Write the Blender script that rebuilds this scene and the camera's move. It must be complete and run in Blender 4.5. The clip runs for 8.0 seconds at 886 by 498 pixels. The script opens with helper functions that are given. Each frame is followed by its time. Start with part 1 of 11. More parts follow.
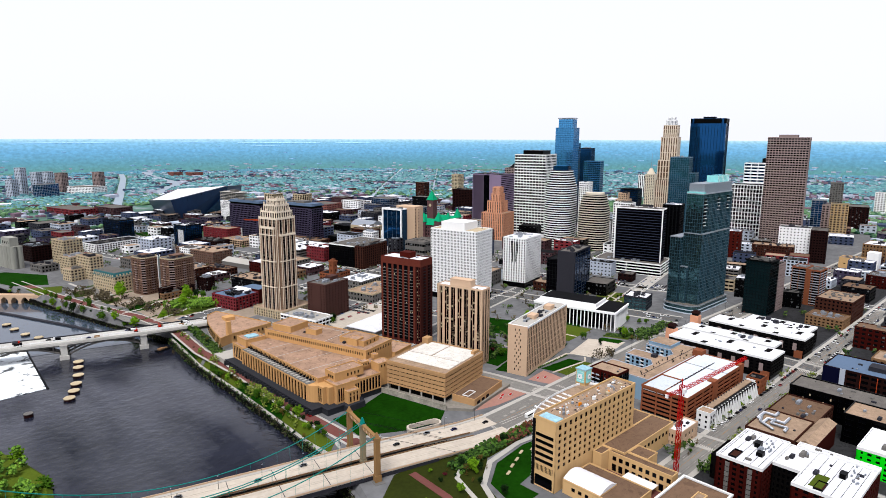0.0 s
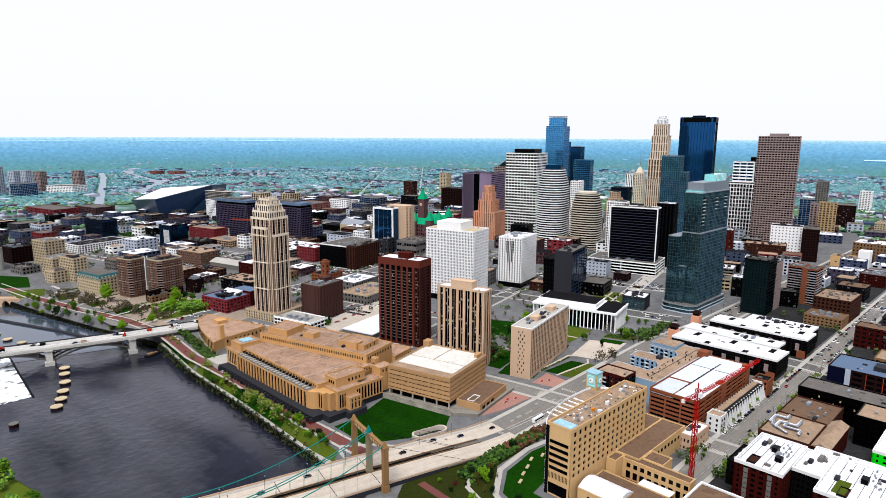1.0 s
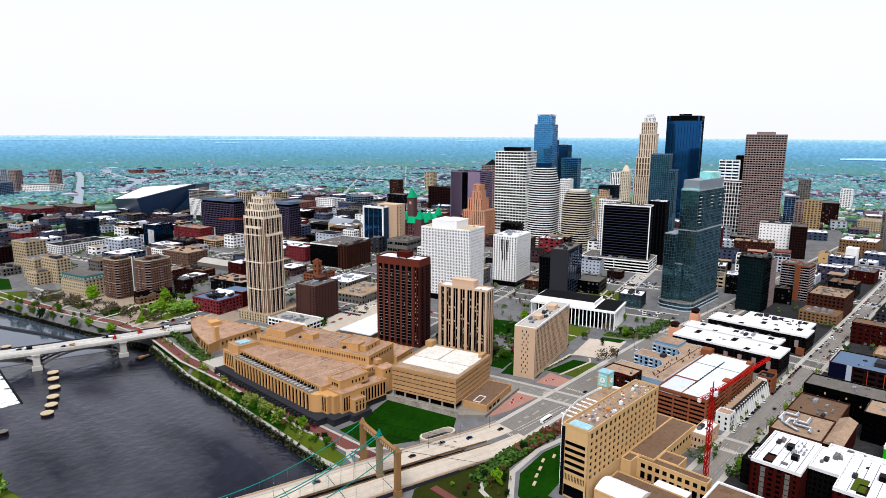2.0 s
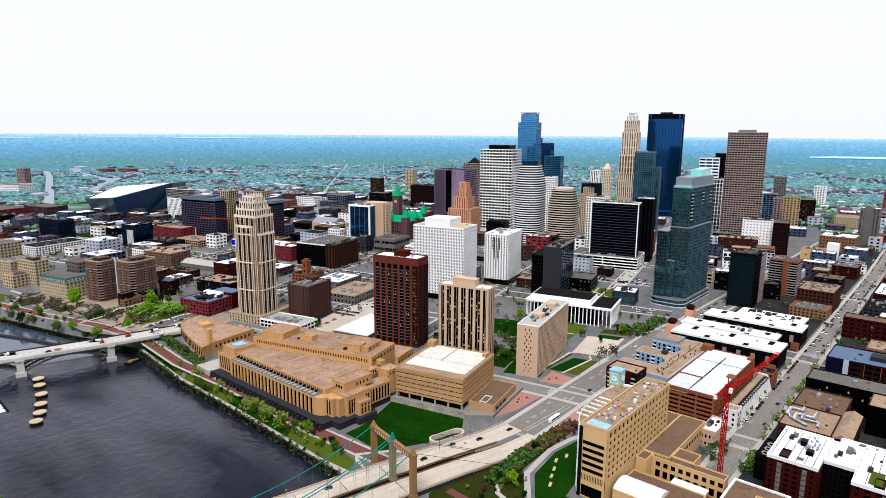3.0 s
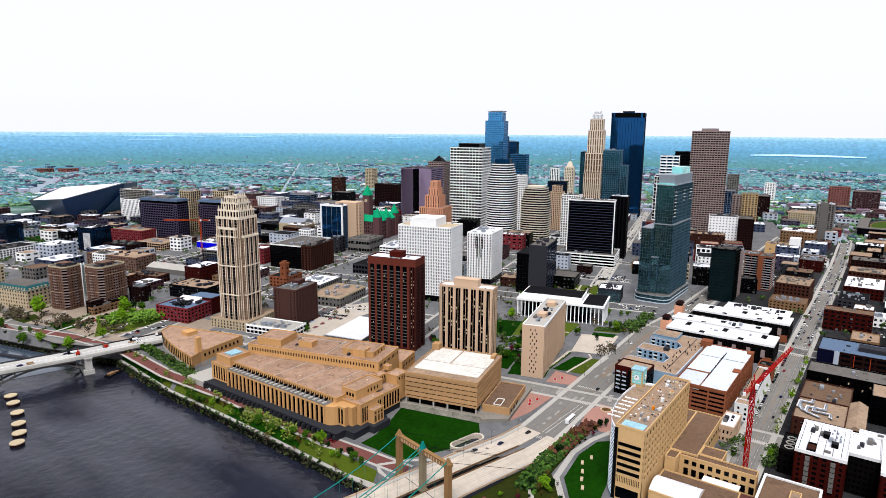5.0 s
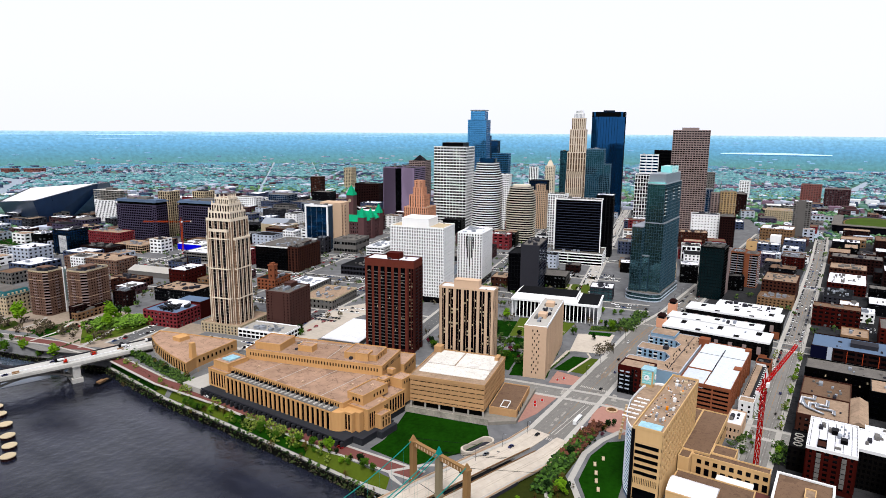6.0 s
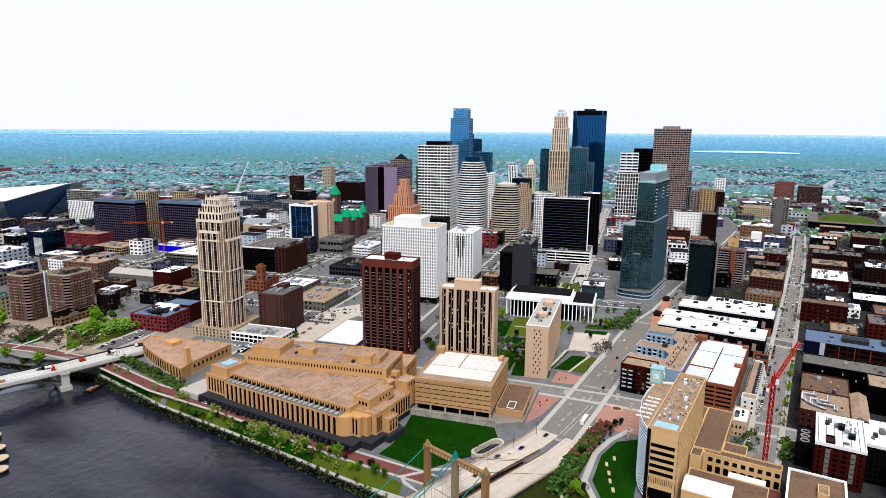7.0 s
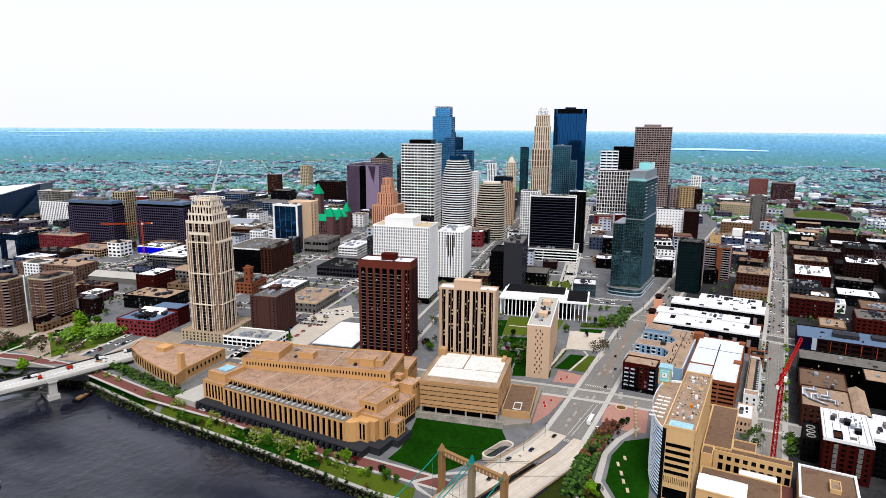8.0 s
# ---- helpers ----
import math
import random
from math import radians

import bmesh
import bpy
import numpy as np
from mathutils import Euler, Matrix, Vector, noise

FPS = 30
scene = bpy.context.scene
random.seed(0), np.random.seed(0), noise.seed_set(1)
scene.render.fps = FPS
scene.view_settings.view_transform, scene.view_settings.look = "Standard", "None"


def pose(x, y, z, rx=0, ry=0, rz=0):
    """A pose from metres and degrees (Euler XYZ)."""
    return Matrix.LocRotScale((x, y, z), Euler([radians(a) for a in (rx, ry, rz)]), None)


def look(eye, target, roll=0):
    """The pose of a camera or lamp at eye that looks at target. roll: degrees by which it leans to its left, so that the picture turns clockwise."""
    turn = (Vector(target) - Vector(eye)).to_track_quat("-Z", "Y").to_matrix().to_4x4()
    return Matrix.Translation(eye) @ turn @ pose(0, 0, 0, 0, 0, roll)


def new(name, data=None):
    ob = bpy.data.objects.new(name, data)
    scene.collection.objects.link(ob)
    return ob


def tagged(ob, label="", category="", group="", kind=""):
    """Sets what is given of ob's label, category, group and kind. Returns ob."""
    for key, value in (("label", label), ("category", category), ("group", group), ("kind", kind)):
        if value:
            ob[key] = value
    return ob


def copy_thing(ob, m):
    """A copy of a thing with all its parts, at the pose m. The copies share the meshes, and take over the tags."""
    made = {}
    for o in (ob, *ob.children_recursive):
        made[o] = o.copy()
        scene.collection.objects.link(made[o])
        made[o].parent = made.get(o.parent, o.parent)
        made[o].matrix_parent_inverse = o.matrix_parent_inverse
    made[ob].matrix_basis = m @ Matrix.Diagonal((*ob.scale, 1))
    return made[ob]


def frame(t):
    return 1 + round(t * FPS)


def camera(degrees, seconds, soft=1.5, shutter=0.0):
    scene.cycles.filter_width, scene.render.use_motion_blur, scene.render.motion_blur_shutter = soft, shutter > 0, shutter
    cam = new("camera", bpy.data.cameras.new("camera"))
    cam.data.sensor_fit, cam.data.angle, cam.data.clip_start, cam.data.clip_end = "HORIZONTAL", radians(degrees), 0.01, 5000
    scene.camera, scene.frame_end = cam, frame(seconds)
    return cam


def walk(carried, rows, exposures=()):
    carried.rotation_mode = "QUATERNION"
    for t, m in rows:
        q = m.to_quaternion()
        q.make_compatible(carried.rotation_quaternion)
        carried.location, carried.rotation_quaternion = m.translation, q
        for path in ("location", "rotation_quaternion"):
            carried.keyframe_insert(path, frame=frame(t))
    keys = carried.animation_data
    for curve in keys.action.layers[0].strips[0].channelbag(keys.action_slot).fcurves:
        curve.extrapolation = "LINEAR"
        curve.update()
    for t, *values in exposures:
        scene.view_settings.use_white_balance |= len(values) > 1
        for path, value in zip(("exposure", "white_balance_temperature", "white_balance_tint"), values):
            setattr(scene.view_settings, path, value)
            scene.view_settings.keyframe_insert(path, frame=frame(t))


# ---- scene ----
cam = camera(70.84, 8.0, soft=0.6)
# seconds, eye in metres, turn in degrees
PATH = [
    (0.0, -0.12, -0.09, 199.91, 79.681, -0.174, -43.510),
    (0.5, -0.02, 9.25, 199.79, 79.640, -0.209, -44.127),
    (1.0, -1.93, 19.54, 199.25, 79.569, -0.260, -45.043),
    (1.5, -4.69, 28.23, 198.43, 79.530, -0.301, -45.874),
    (3.0, -17.97, 58.77, 196.00, 79.365, -0.353, -49.217),
    (3.5, -22.40, 68.73, 195.36, 79.343, -0.381, -50.497),
    (4.0, -27.08, 79.57, 194.91, 79.307, -0.400, -51.708),
    (4.5, -31.54, 89.71, 194.81, 79.299, -0.426, -52.794),
    (6.0, -43.98, 121.62, 195.71, 79.166, -0.439, -56.486),
    (6.5, -47.57, 131.53, 196.13, 79.117, -0.443, -57.657),
    (7.0, -51.17, 142.49, 196.24, 79.030, -0.442, -58.941),
    (7.5, -54.05, 152.76, 196.33, 78.939, -0.431, -60.137),
    (8.0, -56.66, 163.73, 196.69, 78.870, -0.420, -61.434),
]
walk(cam, [(row[0], pose(*row[1:])) for row in PATH])

# ---- light ----
world = bpy.data.worlds.new("overcast_sky")
scene.world = world
world.use_nodes = True
wn, wl = world.node_tree.nodes, world.node_tree.links
sky = wn.new("ShaderNodeTexSky")
sky.sky_type = "NISHITA"
sky.sun_disc = False
sky.sun_elevation, sky.sun_rotation = radians(60), radians(-118)
sky.dust_density = 4.0
veil = wn.new("ShaderNodeMix")
veil.data_type = "RGBA"
veil.inputs["Factor"].default_value = 0.86
wl.new(sky.outputs["Color"], veil.inputs["A"])
veil.inputs["B"].default_value = (9.6, 9.8, 11.1, 1)
wl.new(veil.outputs["Result"], wn["Background"].inputs["Color"])
wn["Background"].inputs["Strength"].default_value = 0.085

sun_data = bpy.data.lights.new("sun", "SUN")
sun_data.energy, sun_data.angle, sun_data.color = 3.4, radians(22), (1.0, 0.985, 0.965)
sun = new("sun", sun_data)
sun.matrix_world = look((-160, 60, 900), (300, 300, 0))
scene.view_settings.exposure = 0.43


# ---- materials ----
MATS = {}


def surface(name, color, rough=0.85, vary=0.25, grain=0.6, blot=0.05, metal=0.0, spec=0.06, bump=0.0, per_thing=0.12, streak=0.0, curve=2.15):
    """A weathered surface: blots and grain at world size, with a small change from object to object."""
    m = bpy.data.materials.new(name)
    m.use_nodes = True
    n, l = m.node_tree.nodes, m.node_tree.links
    b = n["Principled BSDF"]
    b.inputs["Roughness"].default_value = rough
    b.inputs["Metallic"].default_value = metal
    b.inputs["Specular IOR Level"].default_value = spec
    geo = n.new("ShaderNodeNewGeometry")
    info = n.new("ShaderNodeObjectInfo")
    coarse, fine = n.new("ShaderNodeTexNoise"), n.new("ShaderNodeTexNoise")
    coarse.inputs["Scale"].default_value, fine.inputs["Scale"].default_value = blot, grain
    coarse.inputs["Detail"].default_value, fine.inputs["Detail"].default_value = 4.0, 3.0
    if streak:
        stretch = n.new("ShaderNodeMapping")
        stretch.inputs["Scale"].default_value = (1, 1, streak)
        l.new(geo.outputs["Position"], stretch.inputs["Vector"])
        l.new(stretch.outputs["Vector"], fine.inputs["Vector"])
    else:
        l.new(geo.outputs["Position"], fine.inputs["Vector"])
    l.new(geo.outputs["Position"], coarse.inputs["Vector"])
    add = n.new("ShaderNodeMath")
    add.operation = "ADD"
    l.new(coarse.outputs["Fac"], add.inputs[0])
    l.new(fine.outputs["Fac"], add.inputs[1])
    rand = n.new("ShaderNodeMath")
    rand.operation = "MULTIPLY_ADD"
    rand.inputs[1].default_value = per_thing / max(vary, 0.01)
    l.new(info.outputs["Random"], rand.inputs[0])
    l.new(add.outputs[0], rand.inputs[2])
    ramp = n.new("ShaderNodeMapRange")
    ramp.inputs["From Min"].default_value, ramp.inputs["From Max"].default_value = 0.6, 1.4 + per_thing / max(vary, 0.01)
    ramp.inputs["To Min"].default_value, ramp.inputs["To Max"].default_value = 1 - vary, 1 + vary
    l.new(rand.outputs[0], ramp.inputs["Value"])
    tone = n.new("ShaderNodeVectorMath")
    tone.operation = "SCALE"
    tone.inputs[0].default_value = [c ** curve * (0.94 if curve > 1 else 1) for c in color[:3]]
    l.new(ramp.outputs["Result"], tone.inputs["Scale"])
    l.new(tone.outputs["Vector"], b.inputs["Base Color"])
    if bump:
        bp = n.new("ShaderNodeBump")
        bp.inputs["Strength"].default_value, bp.inputs["Distance"].default_value = 0.5, bump
        l.new(fine.outputs["Fac"], bp.inputs["Height"])
        l.new(bp.outputs["Normal"], b.inputs["Normal"])
    MATS[name] = m
    return m


def pane(name, color, rough=0.12, metal=0.0, spec=0.08, wobble=0.02, patch=0.35, blinds=0.0):
    """Window glass over dark rooms: tint changes from pane to pane, and the reflection is a little uneven."""
    m = surface(name, color, rough, patch, 0.35, 0.08, metal, spec, 0.0, 0.3, curve=1.0)
    n, l = m.node_tree.nodes, m.node_tree.links
    geo, bp, wave = n.new("ShaderNodeNewGeometry"), n.new("ShaderNodeBump"), n.new("ShaderNodeTexNoise")
    wave.inputs["Scale"].default_value = 0.25
    l.new(geo.outputs["Position"], wave.inputs["Vector"])
    l.new(wave.outputs["Fac"], bp.inputs["Height"])
    bp.inputs["Strength"].default_value, bp.inputs["Distance"].default_value = wobble, 1.0
    l.new(bp.outputs["Normal"], n["Principled BSDF"].inputs["Normal"])
    if blinds:
        # some rooms have pale blinds drawn behind the glass
        cells, pick, mix = n.new("ShaderNodeTexVoronoi"), n.new("ShaderNodeMath"), n.new("ShaderNodeMix")
        cells.inputs["Scale"].default_value = 0.32
        l.new(geo.outputs["Position"], cells.inputs["Vector"])
        sep = n.new("ShaderNodeSeparateColor")
        l.new(cells.outputs["Color"], sep.inputs["Color"])
        pick.operation = "GREATER_THAN"
        pick.inputs[1].default_value = 1 - blinds
        l.new(sep.outputs["Red"], pick.inputs[0])
        mix.data_type = "RGBA"
        l.new(pick.outputs[0], mix.inputs["Factor"])
        l.new(n["Principled BSDF"].inputs["Base Color"].links[0].from_socket, mix.inputs["A"])
        mix.inputs["B"].default_value = (0.10, 0.105, 0.11, 1)
        l.new(mix.outputs["Result"], n["Principled BSDF"].inputs["Base Color"])
    return m


tan_brick = surface("tan_limestone", (0.43, 0.33, 0.24), 0.9, 0.15, 0.8, streak=0.15)
pale_tan = surface("pale_precast", (0.68, 0.575, 0.48), 0.9, 0.12)
buff = surface("buff_stone", (0.70, 0.57, 0.40), 0.9, 0.14, streak=0.2)
cream = surface("cream_stone", (0.63, 0.57, 0.47), 0.9, 0.14)
white_wall = surface("white_precast", (0.86, 0.86, 0.86), 0.8, 0.08, streak=0.2)
grey_wall = surface("grey_concrete", (0.36, 0.35, 0.34), 0.9, 0.18, streak=0.2)
mid_grey = surface("mid_grey_panel", (0.17, 0.17, 0.19), 0.7, 0.15)
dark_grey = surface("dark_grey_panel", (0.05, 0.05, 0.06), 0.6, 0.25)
black_wall = surface("black_granite", (0.012, 0.013, 0.018), 0.4, 0.3)
red_brick = surface("red_brick", (0.24, 0.08, 0.06), 0.9, 0.2)
dark_red = surface("dark_red_brick", (0.19, 0.055, 0.04), 0.9, 0.2)
crimson = surface("crimson_brick", (0.39, 0.155, 0.17), 0.9, 0.2)
orange_brick = surface("orange_brick", (0.45, 0.265, 0.185), 0.9, 0.18)
brown_brick = surface("brown_brick", (0.21, 0.125, 0.10), 0.9, 0.2)
umber = surface("umber_brick", (0.12, 0.065, 0.06), 0.9, 0.2)
ivory = surface("ivory_stone", (0.78, 0.73, 0.65), 0.8, 0.1, streak=0.1)
slate_wall = surface("slate_blue_panel", (0.22, 0.25, 0.33), 0.8, 0.15)
violet_brick = surface("violet_brick", (0.25, 0.175, 0.185), 0.9, 0.2)
pale_blue_wall = surface("pale_cool_precast", (0.62, 0.65, 0.70), 0.85, 0.1)
purple_stone = surface("rose_granite", (0.225, 0.205, 0.27), 0.75, 0.12)
salmon = surface("salmon_stone", (0.75, 0.53, 0.42), 0.9, 0.14, streak=0.2)
taupe = surface("taupe_precast", (0.49, 0.43, 0.42), 0.85, 0.1)
golden = surface("golden_stone", (0.58, 0.49, 0.36), 0.7, 0.14, streak=0.1)
copper_green = surface("green_copper", (0.05, 0.52, 0.36), 0.7, 0.2, 0.5)
dark_green = surface("dark_green_slate", (0.16, 0.33, 0.35), 0.7, 0.2)
roof_tan = surface("gravel_roof_tan", (0.52, 0.44, 0.37), 0.95, 0.4, 0.35, 0.07)
roof_grey = surface("gravel_roof_grey", (0.34, 0.325, 0.31), 0.95, 0.3, 0.3, 0.07)
roof_dark = surface("tar_roof", (0.055, 0.055, 0.062), 0.8, 0.35, 0.3, 0.07)
roof_white = surface("white_membrane", (0.77, 0.77, 0.79), 0.7, 0.22, 0.3, 0.06)
roof_brown = surface("brown_roof", (0.37, 0.295, 0.24), 0.95, 0.25, 0.25, 0.06)
steel = surface("galvanised_metal", (0.55, 0.57, 0.60), 0.4, 0.15, metal=0.6)
white_paint = surface("white_paint", (0.80, 0.80, 0.80), 0.6, 0.08)
red_paint = surface("red_paint", (0.55, 0.01, 0.015), 0.5, 0.15)
teal_paint = surface("teal_paint", (0.06, 0.42, 0.40), 0.5, 0.2)
yellow_paint = surface("yellow_paint", (0.75, 0.42, 0.03), 0.6, 0.2)
blue_wrap = surface("blue_sheeting", (0.01, 0.02, 0.75), 0.5, 0.2)
green_board = surface("green_sheathing", (0.03, 0.75, 0.08), 0.7, 0.15)
glass_dark = pane("dark_window_glass", (0.0022, 0.0026, 0.0034), spec=0.06, blinds=0.16)
glass_black = pane("black_window_glass", (0.0009, 0.001, 0.0016), 0.08, spec=0.05)
glass_blue = pane("blue_mirror_glass", (0.06, 0.25, 0.48), 0.08, 0.85)
glass_navy = pane("navy_mirror_glass", (0.008, 0.055, 0.15), 0.06, 0.85)
glass_sea = pane("sea_green_mirror_glass", (0.035, 0.13, 0.20), 0.06, 0.85)
bronze_glass = pane("bronze_glass", (0.10, 0.062, 0.036), 0.15, 0.3)
# strong patches paint uneven reflections into the tint of the teal glass
glass_teal = pane("teal_mirror_glass", (0.075, 0.165, 0.19), 0.03, 0.9, wobble=0.12, patch=0.75)
glass_mint = pane("mint_glass", (0.25, 0.62, 0.62), 0.1, 0.3)
asphalt = surface("asphalt", (0.33, 0.33, 0.33), 0.9, 0.2, 0.4, 0.03)
worn_asphalt = surface("worn_avenue_asphalt", (0.42, 0.41, 0.395), 0.9, 0.22, 0.4, 0.03)
concrete = surface("pale_concrete", (0.58, 0.565, 0.54), 0.9, 0.18, 0.4, 0.04)
deck_mat = surface("bridge_deck_concrete", (0.64, 0.60, 0.55), 0.9, 0.26, 0.3, 0.04)
paver = surface("red_paver", (0.36, 0.225, 0.21), 0.9, 0.25, 0.5)
pink_paver = surface("pink_plaza_paver", (0.54, 0.40, 0.36), 0.9, 0.2, 0.4)
grass_mat = surface("lawn", (0.075, 0.18, 0.04), 0.95, 0.6, 0.35, 0.05, spec=0.01)
grass_bright = surface("bright_lawn", (0.245, 0.29, 0.09), 0.95, 0.3, 0.5, 0.06)
soil = surface("bare_soil", (0.30, 0.22, 0.14), 0.95, 0.3, 0.3, 0.06)
paint_line = surface("road_paint", (0.62, 0.60, 0.57), 0.7, 0.2, 1.5)
paint_amber = surface("amber_road_paint", (0.55, 0.38, 0.18), 0.7, 0.2, 1.5)
bark = surface("bark", (0.09, 0.06, 0.045), 0.95, 0.3, 2.0)
leaf_spring = surface("spring_leaf", (0.30, 0.42, 0.08), 0.8, 0.4, 0.8, 0.15, per_thing=0.3)
leaf_mid = surface("fresh_leaf", (0.18, 0.28, 0.06), 0.8, 0.4, 0.8, 0.15, per_thing=0.3)
leaf_dark = surface("dark_leaf", (0.07, 0.13, 0.05), 0.85, 0.4, 0.8, 0.15, per_thing=0.3)
leaf_olive = surface("budding_twigs", (0.27, 0.22, 0.11), 0.9, 0.4, 0.8, 0.15, per_thing=0.3)
leaf_plum = surface("plum_blossom", (0.27, 0.06, 0.13), 0.85, 0.4, 0.8, 0.15, per_thing=0.3)
tyre_mat = surface("tyre_rubber", (0.015, 0.015, 0.016), 0.9, 0.2)



def veined(m, scale, strength, seed=0.0):
    """Dark wandering seams and damp stains over a flat roof."""
    n, l = m.node_tree.nodes, m.node_tree.links
    b = n["Principled BSDF"]
    geo, shift, wave, blotch = n.new("ShaderNodeNewGeometry"), n.new("ShaderNodeVectorMath"), n.new("ShaderNodeTexNoise"), n.new("ShaderNodeTexNoise")
    shift.inputs[1].default_value = (seed, seed, 0)
    l.new(geo.outputs["Position"], shift.inputs[0])
    for tex, s in ((wave, scale), (blotch, scale * 0.45)):
        tex.inputs["Scale"].default_value, tex.inputs["Detail"].default_value = s, 5.0
        l.new(shift.outputs["Vector"], tex.inputs["Vector"])
    off, size, line, patch, both, mix = (n.new("ShaderNodeMath") for _ in range(6))
    off.operation, size.operation, line.operation, patch.operation, both.operation = "SUBTRACT", "ABSOLUTE", "LESS_THAN", "GREATER_THAN", "MAXIMUM"
    l.new(wave.outputs["Fac"], off.inputs[0])
    off.inputs[1].default_value = 0.5
    l.new(off.outputs[0], size.inputs[0])
    l.new(size.outputs[0], line.inputs[0])
    line.inputs[1].default_value = 0.012
    l.new(blotch.outputs["Fac"], patch.inputs[0])
    patch.inputs[1].default_value = 0.64
    l.new(line.outputs[0], both.inputs[0])
    l.new(patch.outputs[0], both.inputs[1])
    mix.operation = "MULTIPLY_ADD"
    mix.inputs[1].default_value, mix.inputs[2].default_value = -strength, 1.0
    l.new(both.outputs[0], mix.inputs[0])
    tone = n.new("ShaderNodeVectorMath")
    tone.operation = "SCALE"
    l.new(b.inputs["Base Color"].links[0].from_socket, tone.inputs[0])
    l.new(mix.outputs[0], tone.inputs["Scale"])
    l.new(tone.outputs["Vector"], b.inputs["Base Color"])


for roof_mat, vein_scale, vein_dark in ((roof_tan, 0.3, 0.2), (roof_grey, 0.3, 0.24), (roof_brown, 0.3, 0.24), (roof_white, 0.2, 0.12), (asphalt, 0.14, 0.16), (worn_asphalt, 0.16, 0.13)):
    veined(roof_mat, vein_scale, vein_dark)

# ---- meshes ----
QUADS = ((0, 3, 2, 1), (4, 5, 6, 7), (0, 1, 5, 4), (1, 2, 6, 5), (2, 3, 7, 6), (3, 0, 4, 7))


def mesh_of(name, verts, faces, smooth=False):
    me = bpy.data.meshes.new(name)
    me.from_pydata(verts, [], faces)
    me.update()
    if smooth:
        me.shade_smooth()
    return me


def boxes(name, spans):
    """One mesh of boxes, each (x0, y0, z0, x1, y1, z1)."""
    verts, faces = [], []
    for x0, y0, z0, x1, y1, z1 in spans:
        k = len(verts)
        verts += [(x0, y0, z0), (x1, y0, z0), (x1, y1, z0), (x0, y1, z0), (x0, y0, z1), (x1, y0, z1), (x1, y1, z1), (x0, y1, z1)]
        faces += [tuple(k + i for i in q) for q in QUADS]
    return mesh_of(name, verts, faces)


def prism(name, outline, z0, z1, top=1.0):
    """A solid on a flat outline (counter-clockwise); top: the size of its upper end."""
    n = len(outline)
    cx, cy = sum(p[0] for p in outline) / n, sum(p[1] for p in outline) / n
    verts = [(x, y, z0) for x, y in outline] + [(cx + (x - cx) * top, cy + (y - cy) * top, z1) for x, y in outline]
    faces = [tuple(range(n - 1, -1, -1)), tuple(range(n, 2 * n))] + [(i, (i + 1) % n, n + (i + 1) % n, n + i) for i in range(n)]
    return mesh_of(name, verts, faces)


def ring(name, x0, y0, x1, y1, z0, z1, thick):
    """A band round a rectangle, butted at the corners."""
    return boxes(name, [(x0, y0, z0, x1, y0 + thick, z1), (x0, y1 - thick, z0, x1, y1, z1), (x0, y0 + thick, z0, x0 + thick, y1 - thick, z1), (x1 - thick, y0 + thick, z0, x1, y1 - thick, z1)])


def outline_ring(name, outline, thick, z0, z1):
    """A band round any convex outline (counter-clockwise)."""
    n = len(outline)
    cx, cy = sum(p[0] for p in outline) / n, sum(p[1] for p in outline) / n
    r = sum(math.hypot(p[0] - cx, p[1] - cy) for p in outline) / n
    k = 1 - thick / r
    inner = [(cx + (x - cx) * k, cy + (y - cy) * k) for x, y in outline]
    verts = [(x, y, z0) for x, y in outline] + [(x, y, z1) for x, y in outline] + [(x, y, z0) for x, y in inner] + [(x, y, z1) for x, y in inner]
    faces = []
    for i in range(n):
        j = (i + 1) % n
        faces += [(i, j, n + j, n + i), (n + i, n + j, 3 * n + j, 3 * n + i), (2 * n + j, 2 * n + i, 3 * n + i, 3 * n + j), (j, i, 2 * n + i, 2 * n + j)]
    return mesh_of(name, verts, faces)


def tube(name, points, radius, sides=8, taper=1.0):
    """A round bar through points."""
    verts, faces = [], []
    pts = [Vector(p) for p in points]
    for i, p in enumerate(pts):
        d = (pts[min(i + 1, len(pts) - 1)] - pts[max(i - 1, 0)]).normalized()
        a = d.cross(Vector((0, 0, 1)))
        a = (a if a.length > 0.05 else d.cross(Vector((1, 0, 0)))).normalized()
        b = d.cross(a)
        r = radius * (1 + (taper - 1) * i / max(len(pts) - 1, 1))
        verts += [tuple(p + r * (math.cos(2 * math.pi * k / sides) * a + math.sin(2 * math.pi * k / sides) * b)) for k in range(sides)]
        if i:
            o = (i - 1) * sides
            faces += [(o + k, o + (k + 1) % sides, o + sides + (k + 1) % sides, o + sides + k) for k in range(sides)]
    faces += [tuple(range(sides - 1, -1, -1)), tuple(range(len(verts) - sides, len(verts)))]
    return mesh_of(name, verts, faces, True)


def part(name, me, material, parent, label="", at=None):
    """One mesh object under a thing or a part."""
    ob = new(name, me)
    if not me.materials:
        me.materials.append(material)
    ob.parent = parent
    if at is not None:
        ob.matrix_basis = at
    if label:
        ob["label"] = label
    return ob


def thing(name, m, label, category, group="", kind=""):
    ob = new(name)
    ob.empty_display_size = 0.5
    ob.matrix_basis = m
    return tagged(ob, label, category, group, kind)


def setting(name, me, material, label, category, at=None):
    ob = new(name, me)
    me.materials.append(material)
    if at is not None:
        ob.matrix_basis = at
    return tagged(ob, label, category, kind="structure")


def lie(x, y, z=0.0):
    return Matrix.Translation((x, y, z))


UNITS = {}


